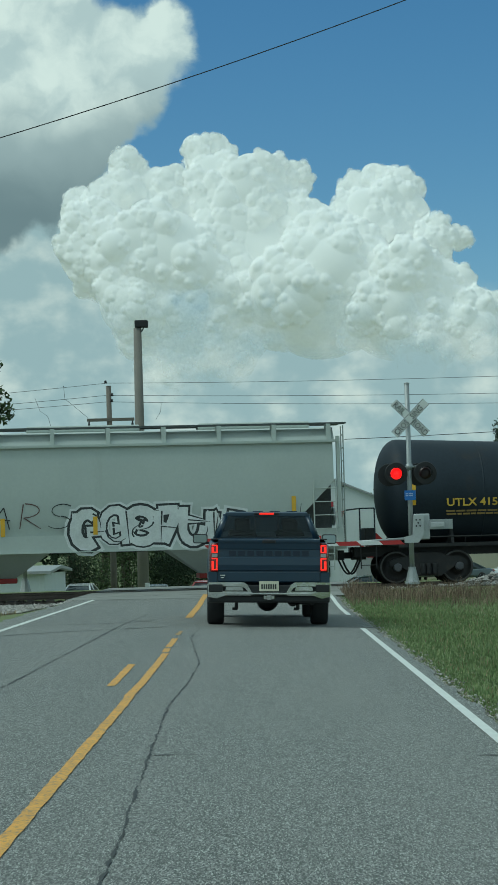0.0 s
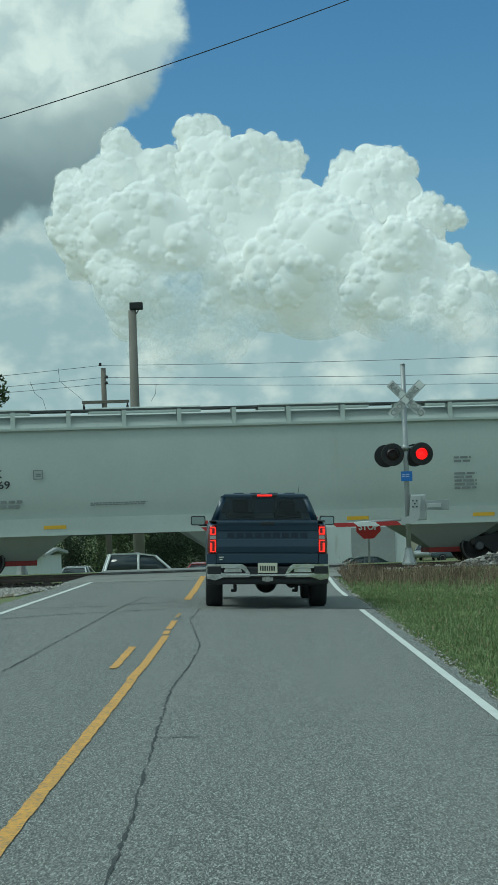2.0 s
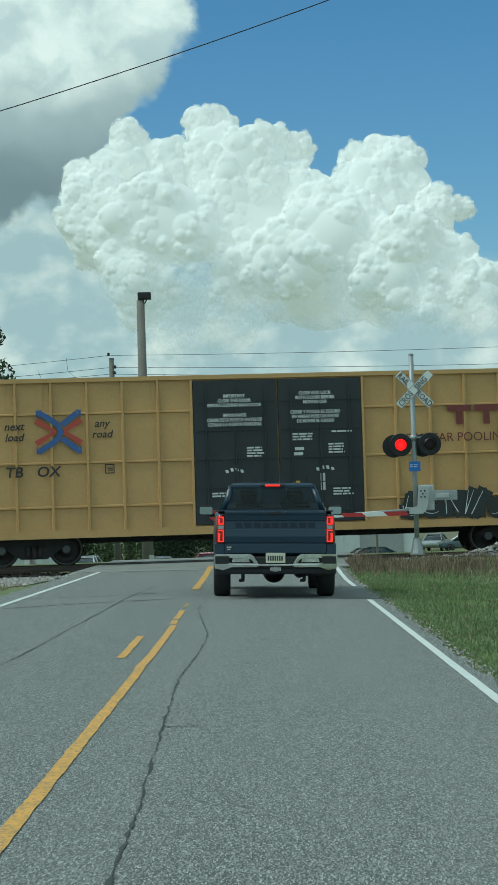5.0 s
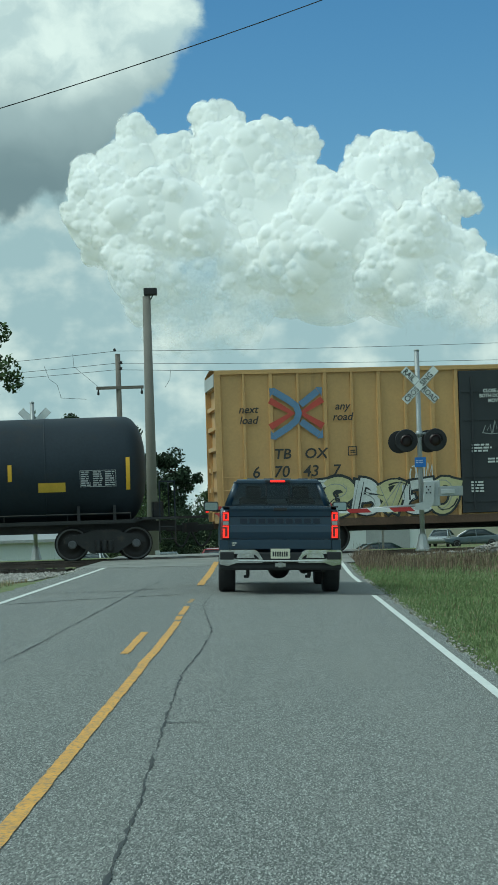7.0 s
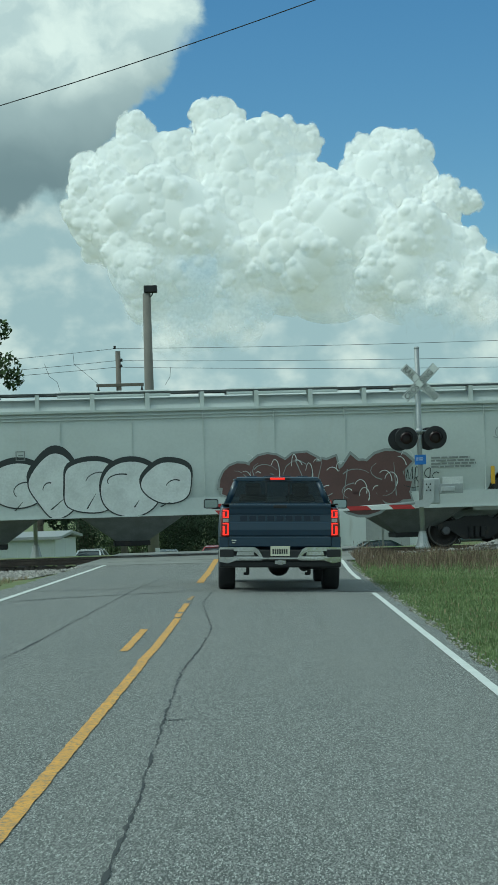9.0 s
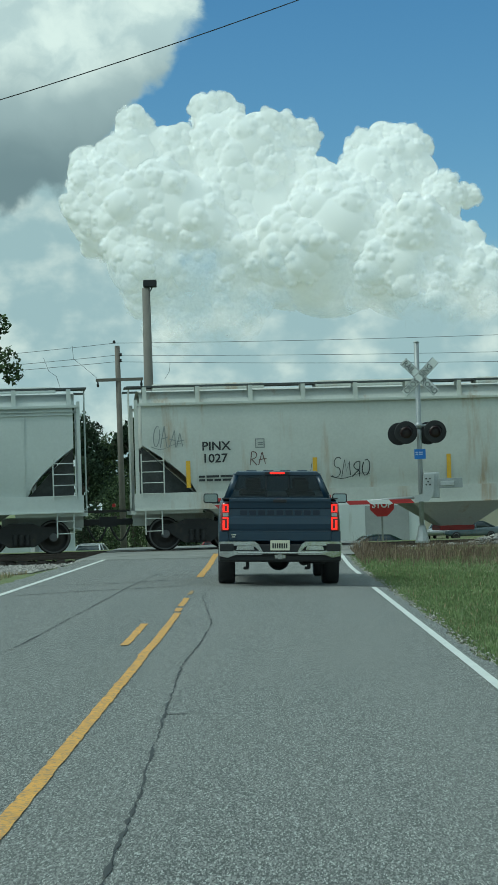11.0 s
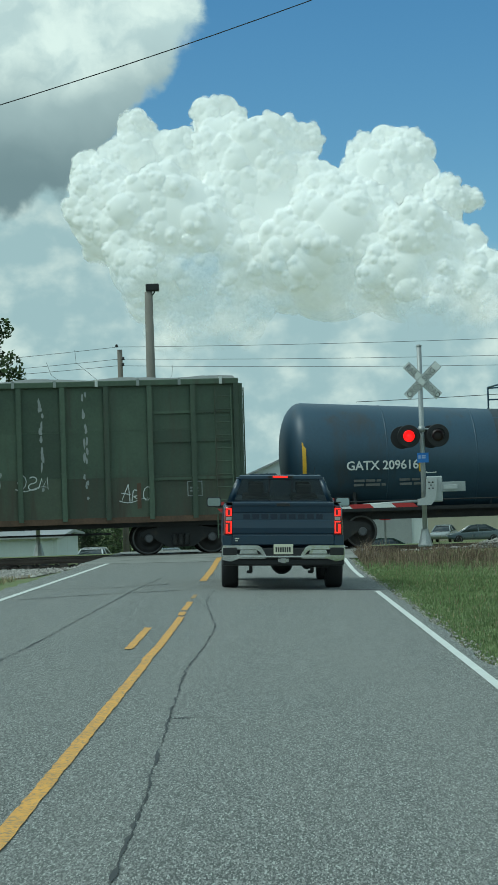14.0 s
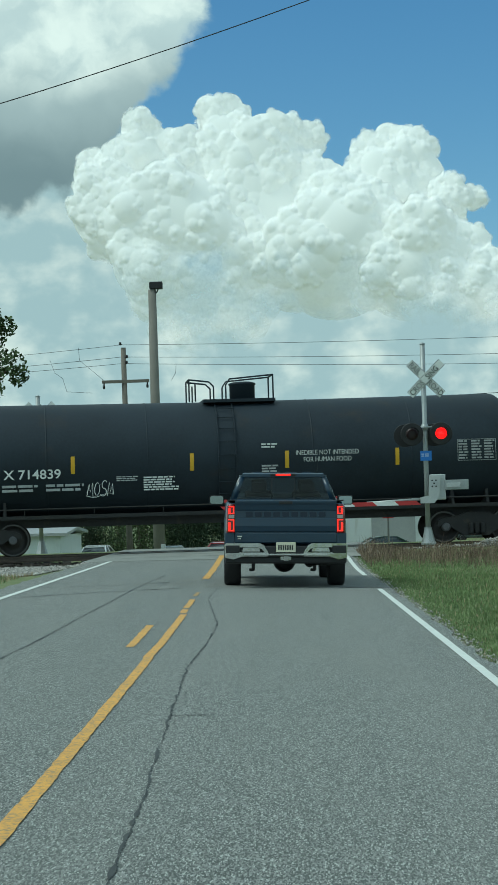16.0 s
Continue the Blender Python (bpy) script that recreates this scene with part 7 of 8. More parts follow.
def make_signal(x, y, base, top, way, words, arm_to, lit, label, arm_z=1.42):
    """A mast with crossbuck, two flashing lamps and a gate arm. way: -1 faces the camera."""
    s = thing("crossing_signal", pose(x, y, base), label, "crossing signal", "level crossing signals")
    g = -base
    part("mast", rod(B(), (0, 0, 0), (0, 0, top + g), 0.066, seg=16), GALV, s)
    bm = B()
    lathe(bm, [(top + g, 0.075), (top + g + 0.02, 0.075), (top + g + 0.05, 0.03)], "z", 16)
    part("mast_cap", bm, GALV, s)
    bm = B()
    box(bm, -0.19, 0.19, -0.19, 0.19, 0, 0.06, 0.01)
    lathe(bm, [(0.06, 0.19), (0.20, 0.15), (0.42, 0.10), (0.46, 0.10)], "z", 8, smooth_=False)
    part("cast_base", bm, GALV, s)
    crossbuck(s, 0.06, top - (0.92 if words else 0.65) + g, way * 0.075, way, words)
    zl = (top - 2.39 if words else 2.82) + g
    bm = B()
    rod(bm, (-0.38, -way * 0.0, zl + 0.18), (0.42, 0, zl + 0.18), 0.03, seg=10)
    rod(bm, (-0.38, 0, zl + 0.18), (-0.38, 0, zl), 0.025, seg=8)
    rod(bm, (0.40, 0, zl + 0.18), (0.40, 0, zl), 0.025, seg=8)
    lathe(bm, [(zl + 0.10, 0.09), (zl + 0.26, 0.09)], "z", 14)
    part("lamp_crossarm", bm, GALV, s)
    for dx, table in ((-0.36, lit[0]), (0.41, lit[1])):
        flasher(s, dx, zl, way * 0.16, way, lit=table)
        if words:
            flasher(s, dx - 0.16, zl - 0.02, -way * 0.20, -way, lit=())
    if words:
        part("notice_plate", box(B(), -0.15, 0.15, way * 0.08 - 0.003, way * 0.08 + 0.003, 2.45 + g, 2.71 + g), SIGN_BLUE, s, "blue emergency notice plate")
        bars("writing", -0.12, 2.64 + g, 0.24, 2, 0.03, mat("pale_writing", (0.4, 0.5, 0.7), 0.6), s, way * 0.085, 4)
    # gate machine with arm bracket and counterweights
    mach = part("gate_machine", box(B(), 0.08, 0.48, -0.28, 0.28, arm_z - 0.02 + g, arm_z + 0.66 + g, 0.03), GREY_BOX, s, "grey gate machine cabinet")
    bm = B()
    slab(bm, [(-0.20, arm_z - 0.10 + g), (-0.20, arm_z + 0.06 + g), (0.02, arm_z + 0.10 + g), (0.06, arm_z + 0.62 + g), (0.34, arm_z + 0.62 + g), (0.30, arm_z + 0.06 + g), (0.16, arm_z - 0.10 + g)], way * 0.30 - 0.03, way * 0.30 + 0.03)
    part("arm_bracket", bm, GREY_BOX, s, bevel=0.008)
    bm = B()
    for dx, dz in ((0.12, 0.50), (0.22, 0.50), (0.17, 0.42), (0.12, 0.34), (0.22, 0.34)):
        rod(bm, (dx, way * 0.33, arm_z + dz + g), (dx, way * 0.345, arm_z + dz + g), 0.022, seg=8)
    tagged(part("bolt", bm, SIGNAL_BLACK, mach), kind="stuff")
    bm = B()
    box(bm, 0.45, 1.08, way * 0.30 - 0.05, way * 0.30 + 0.05, arm_z + 0.24 + g, arm_z + 0.50 + g, 0.01)
    part("counterweight", bm, GALV, mach)
    bm = B()
    box(bm, 0.50, 0.86, way * 0.36 - 0.03, way * 0.36 + 0.03, arm_z + 0.30 + g, arm_z + 0.42 + g, 0.01)
    part("weight_plate", bm, GREY_BOX, mach)
    # striped arm
    reach = arm_to - x
    L = abs(reach)
    d = 1 if reach > 0 else -1
    n = max(4, int(L / 0.60))
    bm = B()
    pipe(bm, [(0, way * 0.27, arm_z + 0.02 + g), (d * L * 0.30, way * 0.27, arm_z - 0.05 + g)], 0.035, 8)
    arm = part("gate_arm", bm, GALV, s, "red and white striped gate arm, lowered")
    for i in range(n):
        a, b = 0.25 + (L - 0.25) * i / n, 0.25 + (L - 0.25) * (i + 1) / n
        h = 0.055 if words else 0.04
        z = arm_z - 0.08 + g
        bm = B()
        slab(bm, [(d * (a + 0.06), z + h), (d * (b + 0.06), z + h), (d * (b - 0.06), z - h), (d * (a - 0.06), z - h)], way * 0.30 - 0.02, way * 0.30 + 0.02)
        part("arm_stripe", bm, (SIGN_WHITE if i % 2 else SIGN_RED) if words else IRON, arm)
    for k, f in enumerate((0.45, 0.70, 0.985)):
        xx = d * L * f
        part("arm_light", box(B(), xx - 0.05, xx + 0.05, way * 0.30 - 0.05, way * 0.30 + 0.05, arm_z + 0.04 + g, arm_z + 0.15 + g, 0.01), SIGNAL_GLOW if k and not words else SIGN_RED, arm)
    return s


make_signal(3.99, 54.1, 0.22, 5.55, -1, True, -1.45, (LEFT_LIT, RIGHT_LIT), "railway crossing signal with crossbuck, red lamps and lowered gate")
make_signal(-7.28, 62.5, 0.05, 4.95, 1, False, -1.9, ((), ()), "back of a crossing signal beyond the track", 1.38)
for dx, table in ((-0.36, LEFT_LIT), (0.41, tuple(w for w in RIGHT_LIT if w[0] != 13.4))):
    far = [o for o in bpy.data.objects if o.name.startswith("crossing_signal")][-1]
    flasher(far, dx, 2.77, -0.16, -1, lit=table)


def stop_sign(x, y, z):
    s = thing("stop_sign", pose(x, y, bed(x, y)), "red octagonal stop sign on a steel post", "road sign")
    h = z - bed(x, y)
    part("post", box(B(), -0.03, 0.03, 0.01, 0.05, 0, h + 0.3), GALV, s)
    bm = B()
    r = 0.375 / math.cos(math.pi / 8)
    slab(bm, [(r * math.cos(math.pi / 8 + i * math.pi / 4), h + r * math.sin(math.pi / 8 + i * math.pi / 4)) for i in range(8)], -0.004, 0.008)
    plate = part("sign_plate", bm, SIGN_RED, s)
    lettering("letters", "STOP", 0.30, (0, -0.008, h - 0.10), SIGN_WHITE, plate, 0.85, align="CENTER", bold=0.008)
    return s


stop_sign(3.42, 63.0, 1.26)

# ---- rails, ties, stones ----
def make_track():
    t = new("track")
    tagged(t, "railway track on stone ballast", "railway track", "", "structure")
    t.matrix_basis = Matrix.Translation(MID) @ Matrix.Rotation(TURN, 4, "Z")
    prof = [(-0.075, -0.17), (-0.075, -0.155), (-0.012, -0.13), (-0.012, -0.045), (-0.037, -0.035), (-0.037, 0.0), (0.037, 0.0), (0.037, -0.035), (0.012, -0.045), (0.012, -0.13), (0.075, -0.155), (0.075, -0.17)]
    for s in (-1, 1):
        bm = B()
        slab(bm, [(s * 0.755 + a, RAIL + b) for a, b in prof], -60, 60, "yz")
        part("rail", bm, STEEL, t)
    me = None
    for i in range(-55, 56):
        x = i * 0.55
        if -5.2 < x < 3.0:
            continue
        if me is None:
            ob = part("tie", box(B(), -0.115, 0.115, -1.3, 1.3, -0.19, -0.02, 0.01), TIE, t)
            me = ob.data
        else:
            ob = new("tie", me)
            ob.parent = t
        ob.matrix_basis = pose(x, random.uniform(-0.04, 0.04), 0.0)


make_track()


def stones(name, count, place, size, seed, material, label):
    """Loose broken stones, each an uneven little rock."""
    rnd = random.Random(seed)
    verts, faces = [], []
    base = [(1, 0, 0), (-1, 0, 0), (0, 1, 0), (0, -1, 0), (0, 0, 1), (0, 0, -1)]
    tris = [(0, 2, 4), (2, 1, 4), (1, 3, 4), (3, 0, 4), (2, 0, 5), (1, 2, 5), (3, 1, 5), (0, 3, 5)]
    for _ in range(count):
        x, y, z = place(rnd)
        r = size * rnd.uniform(0.5, 1.4)
        a = rnd.uniform(0, 6.28)
        o = len(verts)
        for bx, by, bz in base:
            k = r * rnd.uniform(0.65, 1.2)
            px, py, pz = bx * k, by * k, bz * k * 0.7
            verts.append((x + px * math.cos(a) - py * math.sin(a), y + px * math.sin(a) + py * math.cos(a), z + pz + r * 0.2))
        faces += [(o + i, o + j, o + k) for i, j, k in tris]
    return tagged(raw(name, verts, faces, material), label, "stones", "", "stuff")


def beside(a0, a1, d0, d1, heap=0.0):
    def place(rnd):
        while True:
            s, d = rnd.uniform(a0, a1), rnd.uniform(d0, d1)
            p = MID + ALONG * s + ACROSS * d
            if not -4.85 < p.x < 2.6:
                break
        return p.x, p.y, bed(p.x, p.y) + heap * max(0.0, math.sin((s - a0) / (a1 - a0) * math.pi)) * rnd.uniform(0.0, 1.0)
    return place


stones("ballast", 15000, beside(-16, -4.6, -17, -0.9), 0.055, 3, GRAVEL_MAT, "grey broken stone ballast beside the rails")
# dark stones put shade between the ties; they borrow the ties' colour
stones("ballast", 1500, beside(-16, -5.2, -1.5, 0.6, 0.14), 0.07, 13, TIE, "dark stones that stand in for shade between the ties")
stones("ballast", 4500, beside(2.9, 14, -4.2, -0.9, 0.12), 0.06, 4, GRAVEL_MAT, "grey broken stone ballast beside the rails")
stones("stone_heap", 2400, beside(4.6, 11, -3.6, -1.6, 0.62), 0.085, 5, GRAVEL_MAT, "low heap of pale broken stones")
stones("shoulder_gravel", 2500, lambda r: (lambda x, y: (x, y, land(x, y)))(r.gauss(1.82, 0.07), r.uniform(12, 50)), 0.016, 6, GRAVEL_MAT, "fine gravel along the road's edge")

# ---- cracks and joints in the road ----
road = bpy.data.objects["road"]
strip("sealed_crack", [(-1.02, 33.4), (-1.04, 29.5), (-0.89, 26.5), (-0.72, 23.2), (-0.73, 20.0), (-0.79, 16.9), (-0.75, 14.2), (-0.70, 11.4), (-0.66, 9.5), (-0.65, 7.7), (-0.62, 5.0)], 0.009, TAR, 0.025, road, 21, 0.012, "dark wandering crack")
strip("sealed_crack", [(-2.50, 17.0), (-2.43, 20.5), (-2.42, 23.8), (-2.38, 28.5), (-2.36, 33.4), (-2.2, 40)], 0.013, TAR, 0.025, road, 22, 0.012)
strip("sealed_crack", [(-0.74, 13.05), (-0.52, 13.12), (-0.33, 13.06)], 0.013, TAR, 0.025, road, 23, 0.012)
strip("sealed_crack", [(1.1, 13.1), (1.5, 13.16), (1.95, 13.1)], 0.013, TAR, 0.025, road, 24, 0.012)
strip("sealed_crack", [(-3.9, 29.8), (-3.0, 31.4), (-1.55, 33.4)], 0.05, TAR, 0.025, road, 25, 0.02)
strip("sealed_crack", [(-3.9, 33.5), (-2.7, 34.6), (-1.9, 36.0)], 0.04, TAR, 0.025, road, 26, 0.03)
strip("sealed_crack", [(-4.2, 51.3), (-2.5, 51.8), (-1.0, 52.0), (0.5, 52.3)], 0.10, TAR, 0.031, road, 27, 0.05)
strip("pavement_seam", [(1.05, 33.6), (1.6, 33.5), (1.95, 33.3)], 0.16, TAR, 0.025, road, 28, 0.02)

# ---- poles and wires ----
CONCRETE = mat("weathered_pole", (0.17, 0.16, 0.14), 0.85, spread=0.14, scale=1.5, fine=25, bump=0.003, dirt=(0.16, 0.15, 0.13), dirt_amount=0.25, streak=True)
WOOD_POLE = mat("grey_wood_pole", (0.15, 0.135, 0.115), 0.9, spread=0.2, scale=2, fine=30, streak=True)
WIRE = mat("black_wire", (0.015, 0.015, 0.016), 0.6)
FAR = -1.95


def make_flood_pole(x, y, top):
    p = thing("light_pole", pose(x, y, FAR), "tall weathered pole with a black floodlight on top", "light pole")
    h = top - FAR
    part("pole", rod(B(), (0, 0, 0), (0, 0, h), 0.24, 0.155, seg=14), CONCRETE, p)
    bm = B()
    box(bm, -0.10, 0.42, -0.2, 0.18, h + 0.02, h + 0.30, 0.03)
    lamp = part("floodlight", bm, SIGNAL_BLACK, p)
    bm = B()
    pipe(bm, [(0.16, -0.05, h - 0.15), (0.24, -0.08, h - 0.02), (0.22, -0.06, h + 0.05)], 0.025)
    part("lamp_arm", bm, SIGNAL_BLACK, lamp)
    bm = B()
    box(bm, 0.08, 0.26, -0.32, -0.18, 1.5, 1.95, 0.01)
    part("meter_box", bm, GREY_BOX, p)
    return p


make_flood_pole(-4.68, 80, 10.05)


def make_wire_pole(x, y, top):
    p = thing("utility_pole", pose(x, y, FAR), "grey wooden utility pole with a crossarm", "utility pole")
    h = top - FAR
    part("pole", rod(B(), (0, 0, 0), (-0.06, 0, h), 0.17, 0.13, seg=12), WOOD_POLE, p)
    part("crossarm", box(B(), -1.2, 1.25, -0.2, -0.1, h - 1.84, h - 1.68, 0.01), WOOD_POLE, p)
    for dx, dz in ((-0.2, 0.12), (0.12, -0.55), (0.10, -0.85)):
        bm = B()
        lathe(bm, [(0, 0.06), (0.04, 0.09), (0.08, 0.05), (0.12, 0.08), (0.16, 0.03)], "z", 10, (dx, -0.15, h + dz))
        part("insulator", bm, SIGNAL_BLACK, p)
    for dx in (-1.1, 1.15):
        bm = B()
        lathe(bm, [(-0.28, 0.05), (-0.18, 0.07), (-0.08, 0.04), (0.0, 0.03)], "z", 10, (dx, -0.15, h - 1.84))
        part("insulator", bm, SIGNAL_BLACK, p)
    return p


make_wire_pole(-7.66, 105, 9.8)


def wire(a, b, sag, r=0.016, n=28, label="thin black overhead power wire"):
    a, b = Vector(a), Vector(b)
    pts = []
    for i in range(n + 1):
        k = i / n
        p = a.lerp(b, k)
        p.z -= 4 * sag * k * (1 - k)
        pts.append(p)
    bm = B()
    pipe(bm, pts, r, 5)
    return tagged(part("overhead_wire", bm, WIRE), label, "wire", "overhead wires")


for z, dz0, dz1 in ((9.95, -0.15, 0.35), (9.32, -0.05, 0.05), (8.98, 0.05, -0.15)):
    wire((-45, 105, z - 0.4 + dz0 * 3), (-7.8, 105, z), 0.55, 0.011)
    wire((-7.8, 105, z), (45, 105, z + dz1 * 2.2), 0.5, 0.011)
wire((-22, 40, 6.26), (22, 40, 20.4), 2.27, 0.011, 48, "thin black service wire over the road")
wire((4.0, 95, 6.2), (40, 100, 8.6), 0.4, 0.015)
for pts in ([(-10.05, 105, 9.86), (-10.0, 105, 9.2), (-9.3, 105, 8.6), (-8.8, 105, 8.15)], [(-11.55, 105, 9.28), (-11.3, 105, 8.6), (-10.9, 105, 8.3), (-10.7, 105, 7.6), (-9.4, 105, 7.5)], [(-5.0, 105, 8.9), (-5.05, 105, 8.4), (-5.3, 105, 8.0)]):
    bm = B()
    pipe(bm, pts, 0.009, 5)
    tagged(part("drop_wire", bm, WIRE), "thin dangling drop wire", "wire", "overhead wires")

# ---- buildings ----
SIDING = mat("white_metal_siding", (0.60, 0.63, 0.63), 0.6, spread=0.05, scale=0.5, fine=10, dirt=(0.42, 0.42, 0.38), dirt_amount=0.15, streak=True)
TAN_SIDING = mat("tan_metal_siding", (0.44, 0.41, 0.31), 0.6, spread=0.06, scale=0.5, fine=10, dirt=(0.34, 0.31, 0.24), dirt_amount=0.15, streak=True)
ROOF_GREY = mat("grey_metal_roof", (0.33, 0.34, 0.34), 0.5, 0.2, spread=0.1, scale=0.5, fine=10)
SIGN_PAINT = mat("red_wall_lettering", (0.36, 0.04, 0.05), 0.6, spread=0.1)
DARK_GLASS = mat("dark_window", (0.02, 0.025, 0.03), 0.1, spread=0.1)


def gable_shop():
    b = thing("body_shop", pose(4.05, 140, FAR), "white gabled metal repair shop with red lettering", "building")
    hw, eave, apex, deep = 6.5, 5.25, 8.0, 24
    bm = B()
    slab(bm, [(-hw, 0), (hw, 0), (hw, eave), (0, apex), (-hw, eave)], 0, 0.2)
    front = part("front_wall", bm, SIDING, b)
    for s in (-1, 1):
        part("side_wall", box(B(), min(s * hw, s * (hw - 0.2)), max(s * hw, s * (hw - 0.2)), 0.2, deep, 0, eave), SIDING, b)
        bm = B()
        slab(bm, [(0, apex + 0.02), (s * (hw + 0.25), eave - 0.09), (s * (hw + 0.25), eave + 0.06), (0, apex + 0.17)], -0.25, deep)
        part("roof", bm, ROOF_GREY, b)
        bm = B()
        slab(bm, [(0, apex - 0.12), (s * (hw + 0.2), eave - 0.22), (s * (hw + 0.2), eave - 0.08), (0, apex + 0.02)], -0.06, -0.002)
        part("verge_board", bm, SIGN_WHITE, b)
    part("back_wall", box(B(), -hw, hw, deep - 0.2, deep, 0, eave), SIDING, b)
    bm = B()
    for i in range(43):
        x = -hw + 0.15 + i * 0.3
        box(bm, x - 0.02, x + 0.02, -0.02, 0.002, 0.0, eave - 0.3)
    part("siding_ribs", bm, SIDING, front)
    lettering("wall_letters", "BODY SHOP", 0.62, (0.15, -0.03, 5.08), SIGN_PAINT, front, 0.92, align="CENTER", bold=0.006)
    bm = B()
    for x0, x1 in ((-1.2, -0.75), (-0.65, -0.2), (-0.1, 0.42), (0.52, 0.95)):
        box(bm, x0, x1, -0.032, -0.022, 5.82, 6.22)
    part("wall_letter_bars", bm, SIGN_PAINT, front)
    for x in (-3.6, 3.9):
        d = part("roller_door", box(B(), x - 1.5, x + 1.5, -0.06, 0.0, 0, 3.0), ROOF_GREY, b)
    part("window", box(B(), -1.0, 0.6, -0.05, 0.0, 1.0, 2.1), DARK_GLASS, b)
    bm = B()
    lathe(bm, [(0.0, 0.45), (0.03, 0.47), (0.06, 0.45)], "y", 20, (5.6, -0.1, 4.6))
    part("round_sign", bm, SIGN_WHITE, b)
    return b


gable_shop()


def long_shed(x, y, w, h, deep, turn, paint, label, roof_h=0.5):
    b = thing("shed", Matrix.Translation((x, y, FAR)) @ Matrix.Rotation(radians(turn), 4, "Z"), label, "building")
    for name, a in (("front_wall", (-w / 2, w / 2, 0, 0.15)), ("back_wall", (-w / 2, w / 2, deep - 0.15, deep)), ("side_wall", (-w / 2, -w / 2 + 0.15, 0.15, deep - 0.15)), ("side_wall", (w / 2 - 0.15, w / 2, 0.15, deep - 0.15))):
        part(name, box(B(), a[0], a[1], a[2], a[3], 0, h), paint, b)
    bm = B()
    slab(bm, [(-0.3, h), (deep / 2, h + roof_h), (deep + 0.3, h), (deep + 0.3, h + 0.12), (deep / 2, h + roof_h + 0.12), (-0.3, h + 0.12)], -w / 2 - 0.3, w / 2 + 0.3, "yz")
    part("roof", bm, ROOF_GREY, b)
    bm = B()
    n = int(w / 0.45)
    for i in range(n):
        xx = -w / 2 + w * (i + 0.5) / n
        box(bm, xx - 0.03, xx + 0.03, -0.03, 0.002, 0, h)
    part("siding_ribs", bm, paint, b)
    return b


long_shed(-16.9, 85, 15.6, 2.35, 9, 0, SIDING, "low white metal shed behind the track", 0.2)
long_shed(22.5, 178, 20, 4.6, 14, 0, TAN_SIDING, "tan metal building behind parked cars")

# ---- vehicles beyond the track ----
CAR_GLASS = mat("car_glass", (0.03, 0.04, 0.045), 0.08, spread=0.05)


def car_paint(name, c):
    return mat(name, c, 0.3, 0.2, spread=0.04, scale=1, fine=40, coat=0.7)


SEDAN = ((0.0, 0.55, 0.62), (0.05, 0.40, 0.78), (0.6, 0.30, 0.86), (1.25, 0.28, 0.93), (3.6, 0.28, 0.98), (4.4, 0.32, 0.98), (4.72, 0.42, 0.86), (4.78, 0.5, 0.7))
SEDAN_TOP = ((1.15, 0.92), (1.95, 1.40), (2.5, 1.46), (3.2, 1.43), (4.1, 0.97))
PICKUP = ((0.0, 0.55, 0.95), (0.05, 0.45, 1.05), (0.7, 0.42, 1.12), (1.5, 0.42, 1.16), (3.6, 0.42, 1.16), (5.7, 0.45, 1.14), (5.85, 0.5, 1.1))
PICKUP_TOP = ((1.45, 1.15), (2.1, 1.75), (2.7, 1.86), (3.7, 1.84), (3.95, 1.16))


